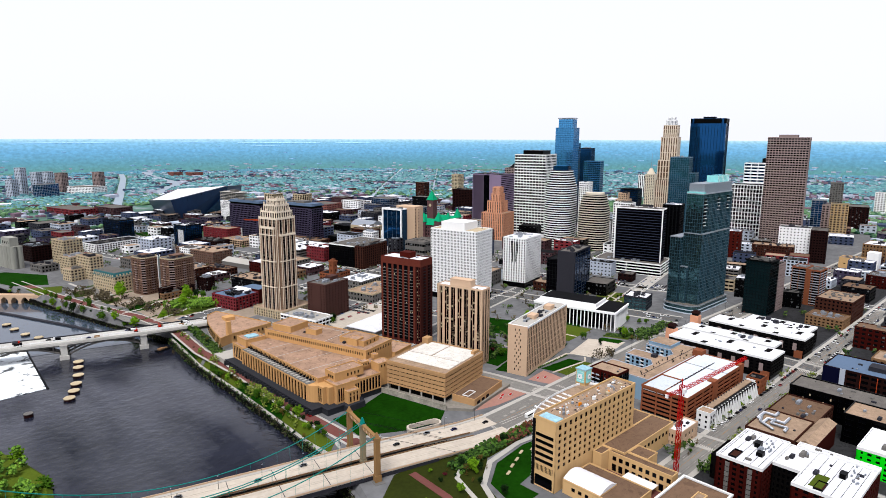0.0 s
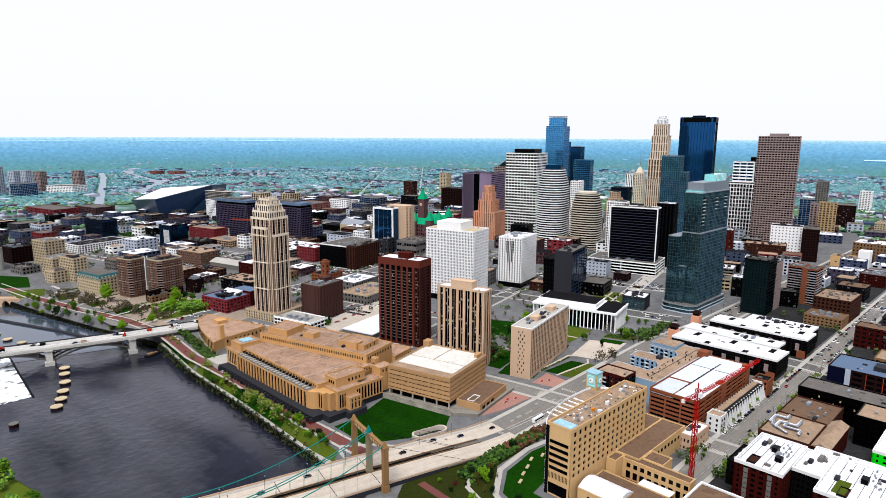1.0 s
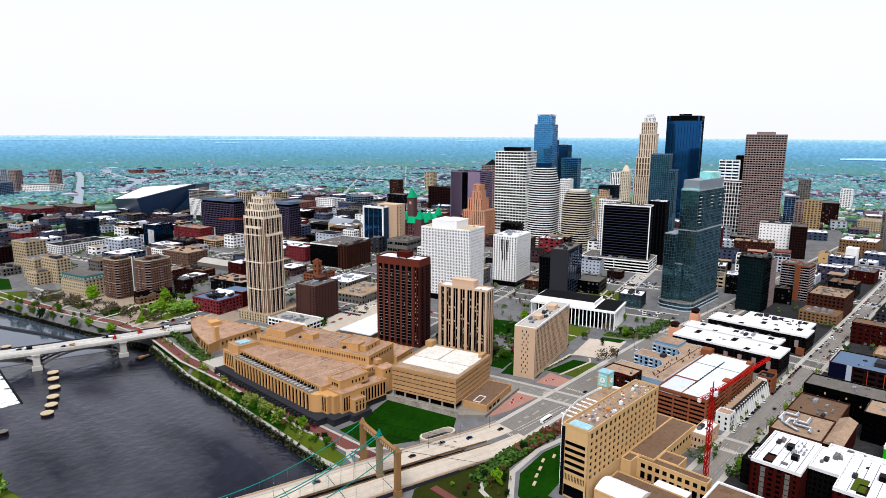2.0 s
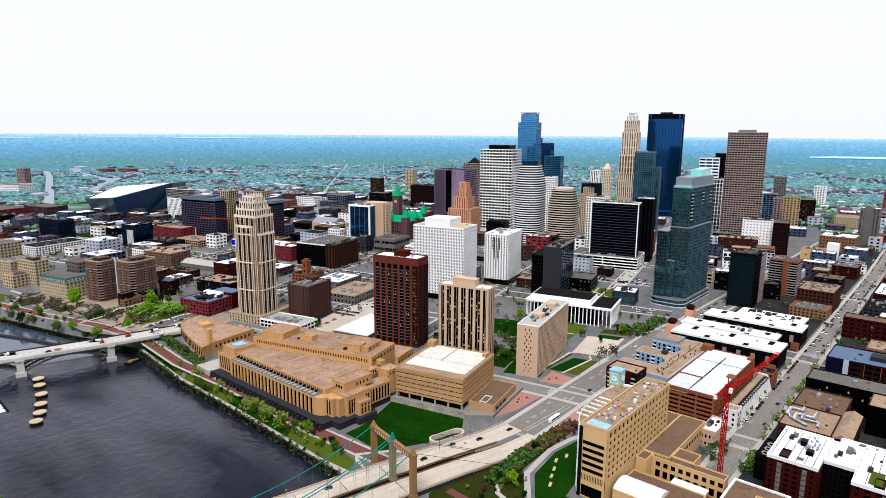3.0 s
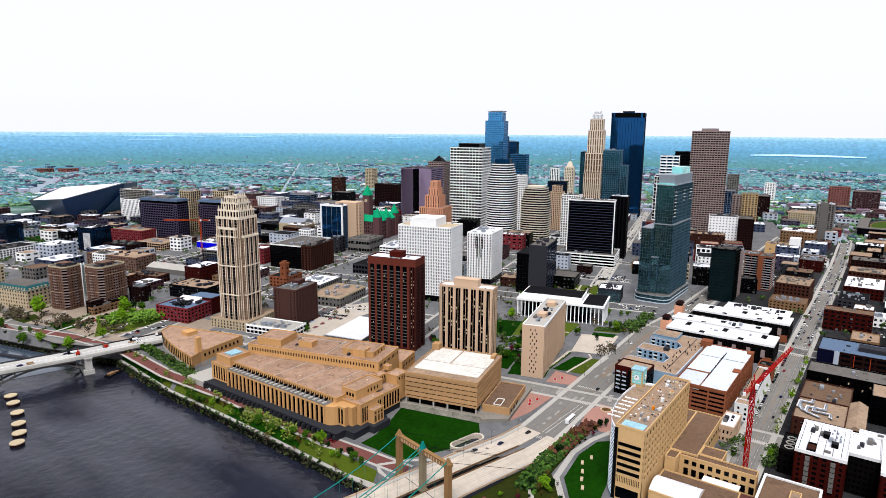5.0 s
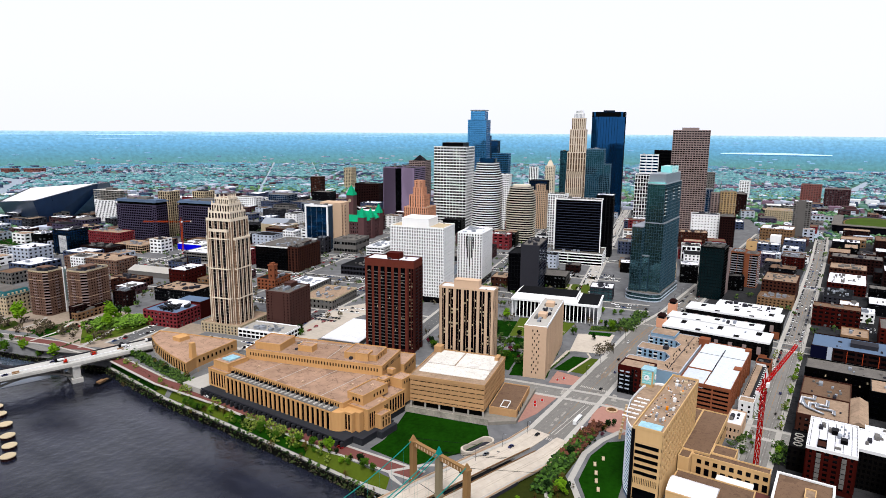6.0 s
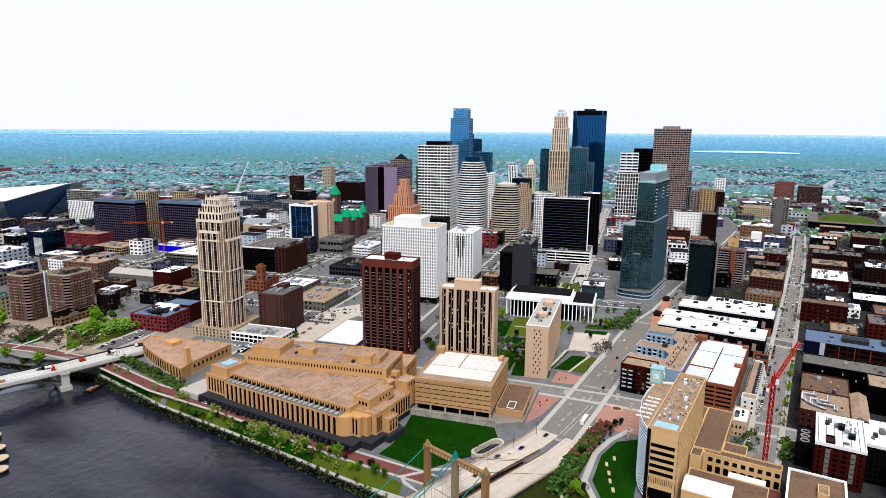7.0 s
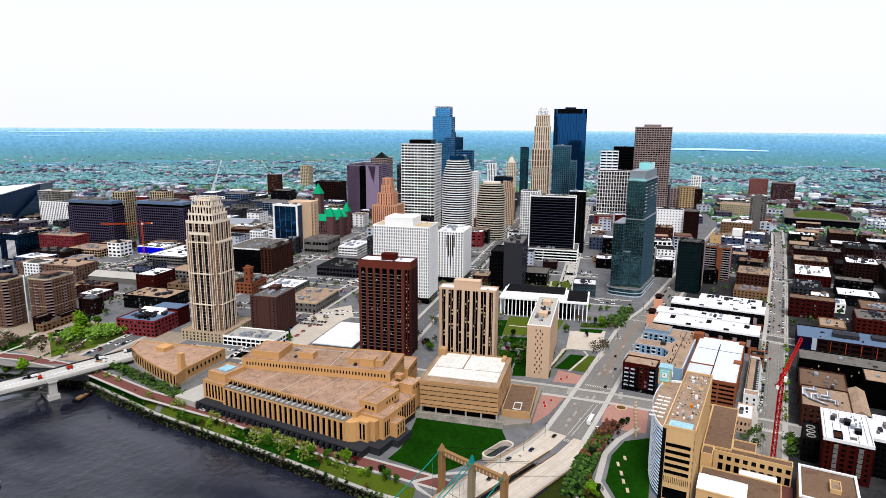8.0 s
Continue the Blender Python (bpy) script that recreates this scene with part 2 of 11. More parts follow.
def roof_clutter(root, u, v, z, count, seed, mats=(steel, grey_wall, mid_grey)):
    """Air handlers, vents and hatches on a flat roof."""
    rng = random.Random(seed)
    if root.matrix_basis.translation.length > 640:
        # too small to pick apart so far off: ducts, hatches and fans in one part
        spans = []
        for _ in range(count * 3 + 3):
            w, d, hh = rng.choice(((2.5, 1.6, 1.4), (5.0, 2.4, 2.2), (1.4, 1.4, 1.2), (7.0, 1.0, 0.8), (1.0, 8.0, 0.7), (4.5, 4.0, 2.8)))
            if u < 3 * w or v < 3 * d:
                w, d, hh = 1.2, 1.2, 0.9
            x, y = rng.uniform(0.1 * u, 0.9 * u - w), rng.uniform(0.1 * v, 0.9 * v - d)
            spans.append((x, y, z - 0.1, x + w, y + d, z + hh))
        part("roof_equipment", boxes("roof_equipment", spans), rng.choice(mats), root)["kind"] = "stuff"
        return
    for _ in range(count):
        w, d, hh = rng.choice(((2.5, 1.6, 1.3), (4.0, 2.2, 1.8), (1.2, 1.2, 0.9), (6.0, 2.6, 2.2), (1.6, 3.2, 1.1)))
        if u < 3 * w or v < 3 * d:
            w, d, hh = 1.2, 1.2, 0.9
        m = rng.choice(mats)
        key = (w, d, m.name)
        if key not in UNITS:
            me = boxes("roof_unit", [(-w / 2, -d / 2, 0, w / 2, d / 2, hh * 0.8), (-w * 0.4, -d * 0.4, hh * 0.8, w * 0.4, d * 0.4, hh), (-w * 0.55, -d * 0.2, 0, -w * 0.5, d * 0.2, hh * 0.5)])
            me.materials.append(m)
            UNITS[key] = me
        part("roof_unit", UNITS[key], m, root, at=lie(rng.uniform(0.12 * u + w / 2, 0.88 * u - w / 2), rng.uniform(0.12 * v + d / 2, 0.88 * v - d / 2), z))


def lattice_wall(u, v, z0, z1, floors, nu, nv, sp, pw, depth=0.45, off=(0, 0)):
    """Four walls with real window openings and reveals, in one connected mesh."""
    ids, verts, faces = {}, [], []

    def vid(p):
        k = (round(p[0], 3), round(p[1], 3), round(p[2], 3))
        if k not in ids:
            ids[k] = len(verts)
            verts.append(k)
        return ids[k]

    fh = (z1 - z0) / floors
    zs = [z0]
    for i in range(floors):
        zs += [z0 + (i + 0.5 * sp) * fh, z0 + (i + 1 - 0.5 * sp) * fh]
    zs.append(z1)
    ox, oy = off
    for n, length, origin, d, inward in ((nu, u, (ox, oy), (1, 0), (0, 1)), (nv, v, (ox + u, oy), (0, 1), (-1, 0)), (nu, u, (ox + u, oy + v), (-1, 0), (0, -1)), (nv, v, (ox, oy + v), (0, -1), (1, 0))):
        step = length / n
        ss = [0.0]
        for i in range(n):
            ss += [(i + 0.5 * pw) * step, (i + 1 - 0.5 * pw) * step]
        ss.append(length)

        def at(s, z, deep=0.0):
            return vid((origin[0] + d[0] * s + inward[0] * deep, origin[1] + d[1] * s + inward[1] * deep, z))

        for i in range(len(ss) - 1):
            for j in range(len(zs) - 1):
                a, b, c, e = (ss[i], zs[j]), (ss[i + 1], zs[j]), (ss[i + 1], zs[j + 1]), (ss[i], zs[j + 1])
                if i % 2 and j % 2:
                    for p, q in ((a, b), (b, c), (c, e), (e, a)):
                        faces.append((at(*p), at(*q), at(*q, depth), at(*p, depth)))
                else:
                    faces.append((at(*a), at(*b), at(*c), at(*e)))
    return mesh_of("wall", verts, faces)


def facade(root, u, v, z0, z1, wall, glass, floors, nu, nv, sp=0.4, pw=0.4, proud="pier", depth=0.5, lift=0.0, off=(0, 0), band=None, lattice=False):
    """Storeys of windows round a block: dark glazing behind one band a floor and one pier a bay."""
    ox, oy = off
    band = band or wall
    if lattice:
        part("glazing", boxes("glazing", [(ox + 0.42, oy + 0.42, z0, ox + u - 0.42, oy + v - 0.42, z1 - 0.05)]), glass, root)
        part("wall", lattice_wall(u, v, z0, z1, floors, max(nu, 1), max(nv, 1), sp, pw, off=off), wall, root)
        return
    part("glazing", boxes("glazing", [(ox + depth, oy + depth, z0, ox + u - depth, oy + v - depth, z1 - 0.05)]), glass, root)
    pin, sin = (0.0, 0.12) if proud == "pier" else (0.12, 0.0)
    fh = (z1 - z0) / max(floors, 1)
    if sp > 0:
        me = ring("spandrel", ox + sin, oy + sin, ox + u - sin, oy + v - sin, 0, sp * fh, depth + 0.15)
        for i in range(floors):
            part("spandrel", me, band, root, at=lie(0, 0, z0 + (i + 1 - sp) * fh - 0.02 + lift))
    if pw > 0:
        for n, length, along_x in ((nu, u, True), (nv, v, False)):
            if not n:
                continue
            step = length / n
            w = pw * step
            t = depth + 0.1
            hh = z1 - z0
            if along_x:
                near = boxes("pier", [(-w / 2, pin, 0, w / 2, t, hh)])
            else:
                near = boxes("pier", [(pin, -w / 2, 0, t, w / 2, hh)])
            places = [min(max(i * step, w / 2), length - w / 2) for i in range(n + 1)]
            for p in places:
                part("pier", near, wall, root, at=lie(ox + p, oy, z0) if along_x else lie(ox, oy + p, z0))
            if along_x:
                back = [(ox + p - w / 2, oy + v - t, z0, ox + p + w / 2, oy + v - pin, z1) for p in places]
            else:
                back = [(ox + u - t, oy + p - w / 2, z0, ox + u - pin, oy + p + w / 2, z1) for p in places]
            far_side = boxes("pier", [back[0]])
            for i, p in enumerate(places):
                part("pier", far_side, wall, root, at=lie(p - places[0], 0, 0) if along_x else lie(0, p - places[0], 0))


def roof_cap(root, u, v, h, mat, rim, clutter=4, seed=1, rise=0.9, off=(0, 0)):
    ox, oy = off
    part("roof", boxes("roof", [(ox + 0.3, oy + 0.3, h - 0.6, ox + u - 0.3, oy + v - 0.3, h)]), mat, root)
    part("parapet", ring("parapet", ox - 0.08, oy - 0.08, ox + u + 0.08, oy + v + 0.08, h - 0.9, h + rise, 0.5), rim, root)
    if clutter:
        holder = root
        rng = random.Random(seed)
        roof_clutter(holder, u, v, h, clutter, rng.random())


SEEDS = [11]
TAKEN = []


def claim(x, y, ang, u, v):
    """Remember a footprint, as sample points on a 4 m raster."""
    c, s = math.cos(radians(ang)), math.sin(radians(ang))
    for i in range(int(u / 4) + 2):
        for j in range(int(v / 4) + 2):
            p, q = min(i * 4, u), min(j * 4, v)
            TAKEN.append((x + p * c - q * s, y + p * s + q * c))



def block(name, label, x, y, ang, u, v, h, wall, glass=None, floors=5, nu=6, nv=6, sp=0.4, pw=0.4, proud="pier", roof=None, rim=None, base=0.0, base_mat=None,
          clutter=4, pent=None, pent_mat=None, category="building", group="", z=0.0, band=None, depth=0.5, lattice=False):
    """A flat-roofed building with its near corner at x, y; u runs to the one side and v to the other."""
    SEEDS[0] += 7
    root = thing(name, pose(x, y, z, 0, 0, ang), label, category, group)
    claim(x, y, ang, u, v)
    glass = glass or glass_dark
    lattice = lattice or (x > 430 and band is None and pw > 0 and nu > 0 and nv > 0)
    if base:
        part("ground_floor", boxes("ground_floor", [(0.3, 0.3, -1, u - 0.3, v - 0.3, base)]), base_mat or wall, root)
    else:
        part("plinth", boxes("plinth", [(0.1, 0.1, -1, u - 0.1, v - 0.1, 0.6)]), wall, root)
    facade(root, u, v, base, h, wall, glass, floors, nu, nv, sp, pw, proud, depth, band=band, lattice=lattice)
    roof_cap(root, u, v, h, roof or roof_grey, rim or wall, clutter, SEEDS[0])
    if pent:
        a, b, c, d, hh = pent
        me = boxes("penthouse", [(a * u, b * v, h, c * u, d * v, h + hh), (a * u - 0.2, b * v - 0.2, h + hh, c * u + 0.2, d * v + 0.2, h + hh + 0.4)])
        part("penthouse", me, pent_mat or wall, root)
    return root

# ---- ground, river, roads ----
BANK = [(120, -4800), (120, 100), (172, 220), (203, 327), (204, 357), (206, 405), (208, 466), (209, 544), (215, 600), (219, 640), (206, 690), (192, 732), (163, 852), (127, 990), (70, 1180),
        (-120, 1500), (-700, 2300), (-2600, 4800)]


def land_material():
    """Paved city in the middle of town, turning to turf and yards further out."""
    m = surface("city_ground", (0.345, 0.345, 0.35), 0.95, 0.5, 0.12, 0.02)
    n, l = m.node_tree.nodes, m.node_tree.links
    b = n["Principled BSDF"]
    paved = b.inputs["Base Color"].links[0].from_socket
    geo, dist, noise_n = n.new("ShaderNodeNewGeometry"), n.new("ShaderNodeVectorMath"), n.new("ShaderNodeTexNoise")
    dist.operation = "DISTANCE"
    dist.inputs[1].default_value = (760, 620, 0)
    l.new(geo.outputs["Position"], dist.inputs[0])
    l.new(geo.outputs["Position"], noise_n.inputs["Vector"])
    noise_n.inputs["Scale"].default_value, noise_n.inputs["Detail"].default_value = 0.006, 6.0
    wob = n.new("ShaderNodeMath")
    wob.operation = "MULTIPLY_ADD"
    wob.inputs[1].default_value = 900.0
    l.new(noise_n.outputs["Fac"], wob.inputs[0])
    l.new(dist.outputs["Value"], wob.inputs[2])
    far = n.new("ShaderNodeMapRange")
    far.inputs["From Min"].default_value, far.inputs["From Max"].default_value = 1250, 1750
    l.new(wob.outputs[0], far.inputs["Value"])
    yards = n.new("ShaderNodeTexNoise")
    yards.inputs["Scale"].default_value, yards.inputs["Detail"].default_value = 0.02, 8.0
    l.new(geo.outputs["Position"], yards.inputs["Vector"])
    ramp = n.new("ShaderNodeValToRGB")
    # green yards and turf, with some blue distance haze mixed into their colours
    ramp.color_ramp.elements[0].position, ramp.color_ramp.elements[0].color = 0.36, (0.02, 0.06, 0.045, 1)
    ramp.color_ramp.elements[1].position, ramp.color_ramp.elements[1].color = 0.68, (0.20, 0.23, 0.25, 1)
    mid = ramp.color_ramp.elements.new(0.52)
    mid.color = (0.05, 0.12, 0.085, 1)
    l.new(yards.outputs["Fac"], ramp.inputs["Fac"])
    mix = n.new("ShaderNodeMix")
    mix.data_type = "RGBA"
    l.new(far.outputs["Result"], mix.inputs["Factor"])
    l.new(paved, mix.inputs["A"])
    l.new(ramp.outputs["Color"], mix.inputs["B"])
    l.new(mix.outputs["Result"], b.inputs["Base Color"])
    return m


def shelf(y):
    """How low the riverside footpath lies below the river road."""
    return -7.0 * max(0.0, min(1.0, (y - 250) / 60, (1000 - y) / 120))


def bank_z(x, y):
    """Height of the ground on the slope between the river road and the water."""
    for (x0, y0), (x1, y1) in zip(BANK, BANK[1:]):
        if y0 <= y <= y1:
            d = x - (x0 + (x1 - x0) * (y - y0) / (y1 - y0))
            return shelf(y) * max(0.0, min(1.0, (8.5 - d) / 5.0))
    return 0.0


def drape(me):
    """Lay a flat mesh down onto the bank slope."""
    for p in me.vertices:
        p.co.z += bank_z(p.co.x, p.co.y)
    return me


def ground_sheet():
    verts, faces = [], []
    cols = (0, 3.5, 8.5, 60, 200, 500, 1200, 2600, 7000)
    for x, y in BANK:
        verts += [(min(x + c, 4850), y, shelf(y) if k < 2 else 0) for k, c in enumerate(cols)]
    k = len(cols)
    for i in range(len(BANK) - 1):
        faces += [(i * k + j, i * k + j + 1, (i + 1) * k + j + 1, (i + 1) * k + j) for j in range(k - 1)]
    # east shore and the rest of the sheet behind the camera
    e = len(verts)
    shore = [(-240, -4800), (-240, 600), (-330, 1000), (-600, 1500), (-1300, 2300), (-3300, 4800)]
    for x, y in shore:
        verts += [(-4850, y, 0), (x, y, 0), (x + 8, y, -13)]
    for i in range(len(shore) - 1):
        a, b = e + 3 * i, e + 3 * i + 3
        faces += [(a, a + 1, b + 1, b), (a + 1, a + 2, b + 2, b + 1)]
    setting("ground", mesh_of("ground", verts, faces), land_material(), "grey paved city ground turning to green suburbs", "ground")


ground_sheet()
# rip-rap bank down to the river bed
rock = surface("dark_rip_rap", (0.035, 0.035, 0.025), 0.95, 0.5, 0.9, 0.2, bump=0.5)
nb = len(BANK)
setting("river_bank", mesh_of("river_bank", [(x - 1.6, y, -13) for x, y in BANK] + [(x - 0.6, y, shelf(y) - 1.2) for x, y in BANK] + [(x + 0.5, y, shelf(y) + 0.25) for x, y in BANK] + [(x + 1.3, y, shelf(y) - 0.5) for x, y in BANK],
                              [(k * nb + i, k * nb + nb + i, k * nb + nb + i + 1, k * nb + i + 1) for k in range(3) for i in range(nb - 1)]), rock, "dark overgrown rip-rap river bank", "bank")

water = surface("river_water", (0.007, 0.008, 0.014), 0.16, 0.7, 0.05, 0.008, spec=0.24, curve=1.0)
wb = water.node_tree
rip, rgeo, rb = wb.nodes.new("ShaderNodeTexNoise"), wb.nodes.new("ShaderNodeNewGeometry"), wb.nodes.new("ShaderNodeBump")
rip.inputs["Scale"].default_value, rip.inputs["Detail"].default_value = 0.16, 7.0
wb.links.new(rgeo.outputs["Position"], rip.inputs["Vector"])
wb.links.new(rip.outputs["Fac"], rb.inputs["Height"])
rb.inputs["Strength"].default_value, rb.inputs["Distance"].default_value = 0.5, 1.0
wb.links.new(rb.outputs["Normal"], wb.nodes["Principled BSDF"].inputs["Normal"])
gleam_map, gleam, gleam_amount = wb.nodes.new("ShaderNodeMapping"), wb.nodes.new("ShaderNodeTexNoise"), wb.nodes.new("ShaderNodeMapRange")
gleam_map.inputs["Rotation"].default_value, gleam_map.inputs["Scale"].default_value = (0, 0, radians(20)), (0.022, 0.007, 0.01)
wb.links.new(rgeo.outputs["Position"], gleam_map.inputs["Vector"])
wb.links.new(gleam_map.outputs["Vector"], gleam.inputs["Vector"])
gleam.inputs["Scale"].default_value, gleam.inputs["Detail"].default_value = 1.0, 6.0
gleam_amount.inputs["From Min"].default_value, gleam_amount.inputs["From Max"].default_value = 0.35, 0.65
gleam_amount.inputs["To Min"].default_value, gleam_amount.inputs["To Max"].default_value = 0.03, 0.42
wb.links.new(gleam.outputs["Fac"], gleam_amount.inputs["Value"])
wb.links.new(gleam_amount.outputs["Result"], wb.nodes["Principled BSDF"].inputs["Specular IOR Level"])
setting("water", boxes("water", [(-4840, -4790, -12.4, 320, 4790, -11.4)]), water, "dark slate-grey rippled river water", "river")


def strip(points, width, z0, z1):
    """A road body along a line of points."""
    verts, faces = [], []
    pts = [Vector((x, y, 0)) for x, y in points]
    for i, p in enumerate(pts):
        d = (pts[min(i + 1, len(pts) - 1)] - pts[max(i - 1, 0)]).normalized()
        s = Vector((-d.y, d.x, 0)) * (width / 2)
        a, b = p + s, p - s
        verts += [(a.x, a.y, z0), (b.x, b.y, z0), (b.x, b.y, z1), (a.x, a.y, z1)]
        if i:
            o = 4 * (i - 1)
            faces += [(o, o + 4, o + 5, o + 1), (o + 1, o + 5, o + 6, o + 2), (o + 2, o + 6, o + 7, o + 3), (o + 3, o + 7, o + 4, o)]
    n = len(verts)
    faces += [(0, 1, 2, 3), (n - 1, n - 2, n - 3, n - 4)]
    return verts, faces


def offset_line(points, d):
    out = []
    pts = [Vector((x, y)) for x, y in points]
    for i, p in enumerate(pts):
        t = (pts[min(i + 1, len(pts) - 1)] - pts[max(i - 1, 0)]).normalized()
        out.append((p.x - t.y * d, p.y + t.x * d))
    return out


def dashes(points, z, width=0.25, dash=3.0, gap=6.0, top=0.02):
    verts, faces = [], []
    for (x0, y0), (x1, y1) in zip(points, points[1:]):
        length = math.hypot(x1 - x0, y1 - y0)
        dx, dy = (x1 - x0) / length, (y1 - y0) / length
        s = 0.0
        while s < length:
            e = min(s + dash, length)
            k = len(verts)
            for q, w in ((s, 1), (s, -1), (e, -1), (e, 1)):
                verts.append((x0 + dx * q - dy * w * width / 2, y0 + dy * q + dx * w * width / 2, z + top))
            faces.append((k, k + 1, k + 2, k + 3))
            s += dash + gap
    return verts, faces


ROADS = []


def road(points, width, label, lanes=2, mat=None, walks=3.5, z=0.0, median=None):
    mat = mat or asphalt
    layer = 0.05 + 0.012 * (len(ROADS) % 6)
    ROADS.append(points)
    root = setting("road", mesh_of("road", *strip(points, width, z - 0.3, z + layer)), mat, label, "road")
    for k in range(1, lanes):
        line = offset_line(points, (k / lanes - 0.5) * width)
        centre = abs(k - lanes / 2) < 0.1
        part("lane_line", mesh_of("lane_line", *dashes(line, z + layer, 0.2, 3.0 if not centre else 60.0, 7.0 if not centre else 0.01)), paint_amber if centre else paint_line, root)["kind"] = "stuff"
    if walks:
        for side in (1, -1):
            line = offset_line(points, side * (width / 2 + walks / 2))
            setting("pavement", mesh_of("pavement", *strip(line, walks, z - 0.3, z + 0.16 + 0.004 * (len(ROADS) % 5))), concrete, "pale concrete pavement with a raised kerb", "pavement")
    return root


def crosswalk(x, y, ang, width, root, z=0.14):
    """Bars of a crossing: ang is the way that the traffic runs."""
    me = boxes("crossing_bar", [(0, 0, 0, 3.2, 0.6, 0.02)])
    n = int(width / 1.3)
    for i in range(n):
        part("crossing_bar", me, paint_line, root, at=pose(x, y, z, 0, 0, ang) @ lie(0, i * 1.3, 0))


A14 = 14.0
ca, sa = math.cos(radians(A14)), math.sin(radians(A14))


def town(u, v, origin=(400, 300)):
    """Along the streets of the older town grid, which lies askew."""
    return (origin[0] + u * ca - v * sa, origin[1] + u * sa + v * ca)


hennepin = road([(306, 272), (352, 273), (420, 275), (560, 281), (640, 272), (900, 266), (1300, 260)], 23, "wide grey asphalt avenue with lane markings", 6, worn_asphalt)
side_street = road([(250, 155), (460, 155), (700, 155), (1050, 157), (1400, 165)], 15, "grey asphalt street lined with parked cars", 4, worn_asphalt)
cross_a = road([(392, 60), (392, 150), (382, 260), (370, 330), (345, 440), (318, 540), (300, 620)], 14, "asphalt cross street beside the car parks", 3, worn_asphalt)
cross_b = road([(590, 60), (592, 150), (600, 262)], 16, "asphalt cross street with worn markings", 4)
cross_c = road([(860, 60), (865, 165), (880, 262)], 15, "asphalt cross street between brick blocks", 3)
wash = road([town(240, -60), town(240, 120), town(240, 420), town(240, 900), town(240, 1500)], 22, "broad asphalt avenue through the older town", 4)
nicollet = road([town(240, 18), town(430, 18), town(760, 18), town(1200, 18)], 13, "pale paved shopping street between towers", 2, concrete)
marq = road([town(-60, 150), town(240, 150), town(520, 150), town(1100, 150)], 15, "asphalt street between office blocks", 3)
second_s = road([town(-40, 275), town(240, 275), town(520, 275), town(1100, 275)], 15, "asphalt street between office blocks", 3)
third_s = road([town(-60, 400), town(240, 400), town(520, 400), town(1100, 400)], 17, "asphalt street running from the bridge", 3)
portland = road([town(0, 640), town(240, 640), town(700, 640)], 14, "asphalt street in the mill quarter", 3)
second_st = road([town(115, 160), town(115, 420), town(105, 700), town(100, 1000)], 13, "asphalt street in the mill quarter", 2)
for s in (370, 490, 610, 730):
    road([town(s, -20), town(s, 420), town(s, 900)], 14, "asphalt street between office blocks", 3)
parkway = road([(222, 312), (219, 376), (222, 486), (219, 560), (226, 640), (216, 720), (192, 800), (168, 900), (150, 1010)], 9, "red brick river parkway", 1, paver, walks=2.0)

for x, y, ang, w, root in ((303, 262, 0, 21, hennepin), (369, 263, 2, 22, hennepin), (397, 263, 3, 22, hennepin), (577, 148, 0, 14, side_street), (606, 148, 0, 14, side_street), (383, 148, 0, 14, side_street),
                           (399, 148, 0, 14, side_street), (586, 270, 5, 21, hennepin), (606, 262, 0, 21, hennepin), (848, 148, 0, 14, side_street), (872, 148, 0, 14, side_street), (387, 290, 101, 14, cross_a), (397, 254, 101, 14, cross_a)):
    crosswalk(x, y, ang, w, root)


def lawn(name, outline, mat, label, z=0.2):
    return setting(name, prism(name, outline, -0.4, z), mat, label, "lawn")


lawn("lawn", [(229, 322), (262, 304), (284, 301), (298, 311), (284.6, 368.5), (263, 361), (244, 356), (230, 356)], grass_mat, "deep green lawn below the retaining wall", 0.1)
lawn("lawn", [(242, 196), (262, 196), (262, 210), (335, 222), (322, 236), (300, 239), (270, 235), (250, 222)], grass_mat, "dark green lawn with stone benches", 0.1)
lawn("lawn", [(205, 180), (238, 200), (248, 226), (270, 243), (330, 246), (335, 252), (300, 258), (255, 266), (215, 268), (190, 250)], surface("rough_turf", (0.15, 0.17, 0.06), 0.95, 0.4, 0.4, 0.05), "rough turf and shrubs below the bridge", 0.08)
setting("path", mesh_of("path", *strip([(214, 190), (222, 230), (224, 262)], 5.0, -0.3, 0.2)), paver, "red brick path below the bridge", "path")
setting("path", mesh_of("path", *strip([(228, 205), (240, 240), (262, 254)], 3.0, -0.3, 0.22)), concrete, "pale footpath below the bridge", "path")
setting("path", drape(mesh_of("path", *strip([(207, 312), (212, 324), (216, 330), (232, 318), (246, 300)], 2.6, -0.3, 0.24))), concrete, "pale footpath crossing the grass", "path")
for y0, y1, gm in ((325, 392, grass_bright), (392, 470, grass_mat), (470, 560, grass_bright), (560, 640, grass_mat)):
    rows = []
    for i in range(9):
        y = y0 + (y1 - y0) * i / 8
        x = next(xa + (xb - xa) * (y - ya) / (yb - ya) for (xa, ya), (xb, yb) in zip(BANK, BANK[1:]) if ya <= y <= yb)
        rows += [(x + d, y, bank_z(x + d, y) + 0.16) for d in (3.6, 6.0, 8.6)]
    setting("lawn", mesh_of("lawn", rows, [(3 * i + j, 3 * i + j + 1, 3 * i + j + 4, 3 * i + j + 3) for i in range(8) for j in range(2)]), gm, "strip of grass sloping to the river path", "lawn")
lawn("lawn", [(395, 345), (440, 356), (425, 410), (385, 400)], grass_mat, "lawn under blossom trees", 0.14)
lawn("lawn", [(470, 385), (520, 400), (500, 450), (455, 440)], grass_mat, "lawn below the white tower", 0.14)
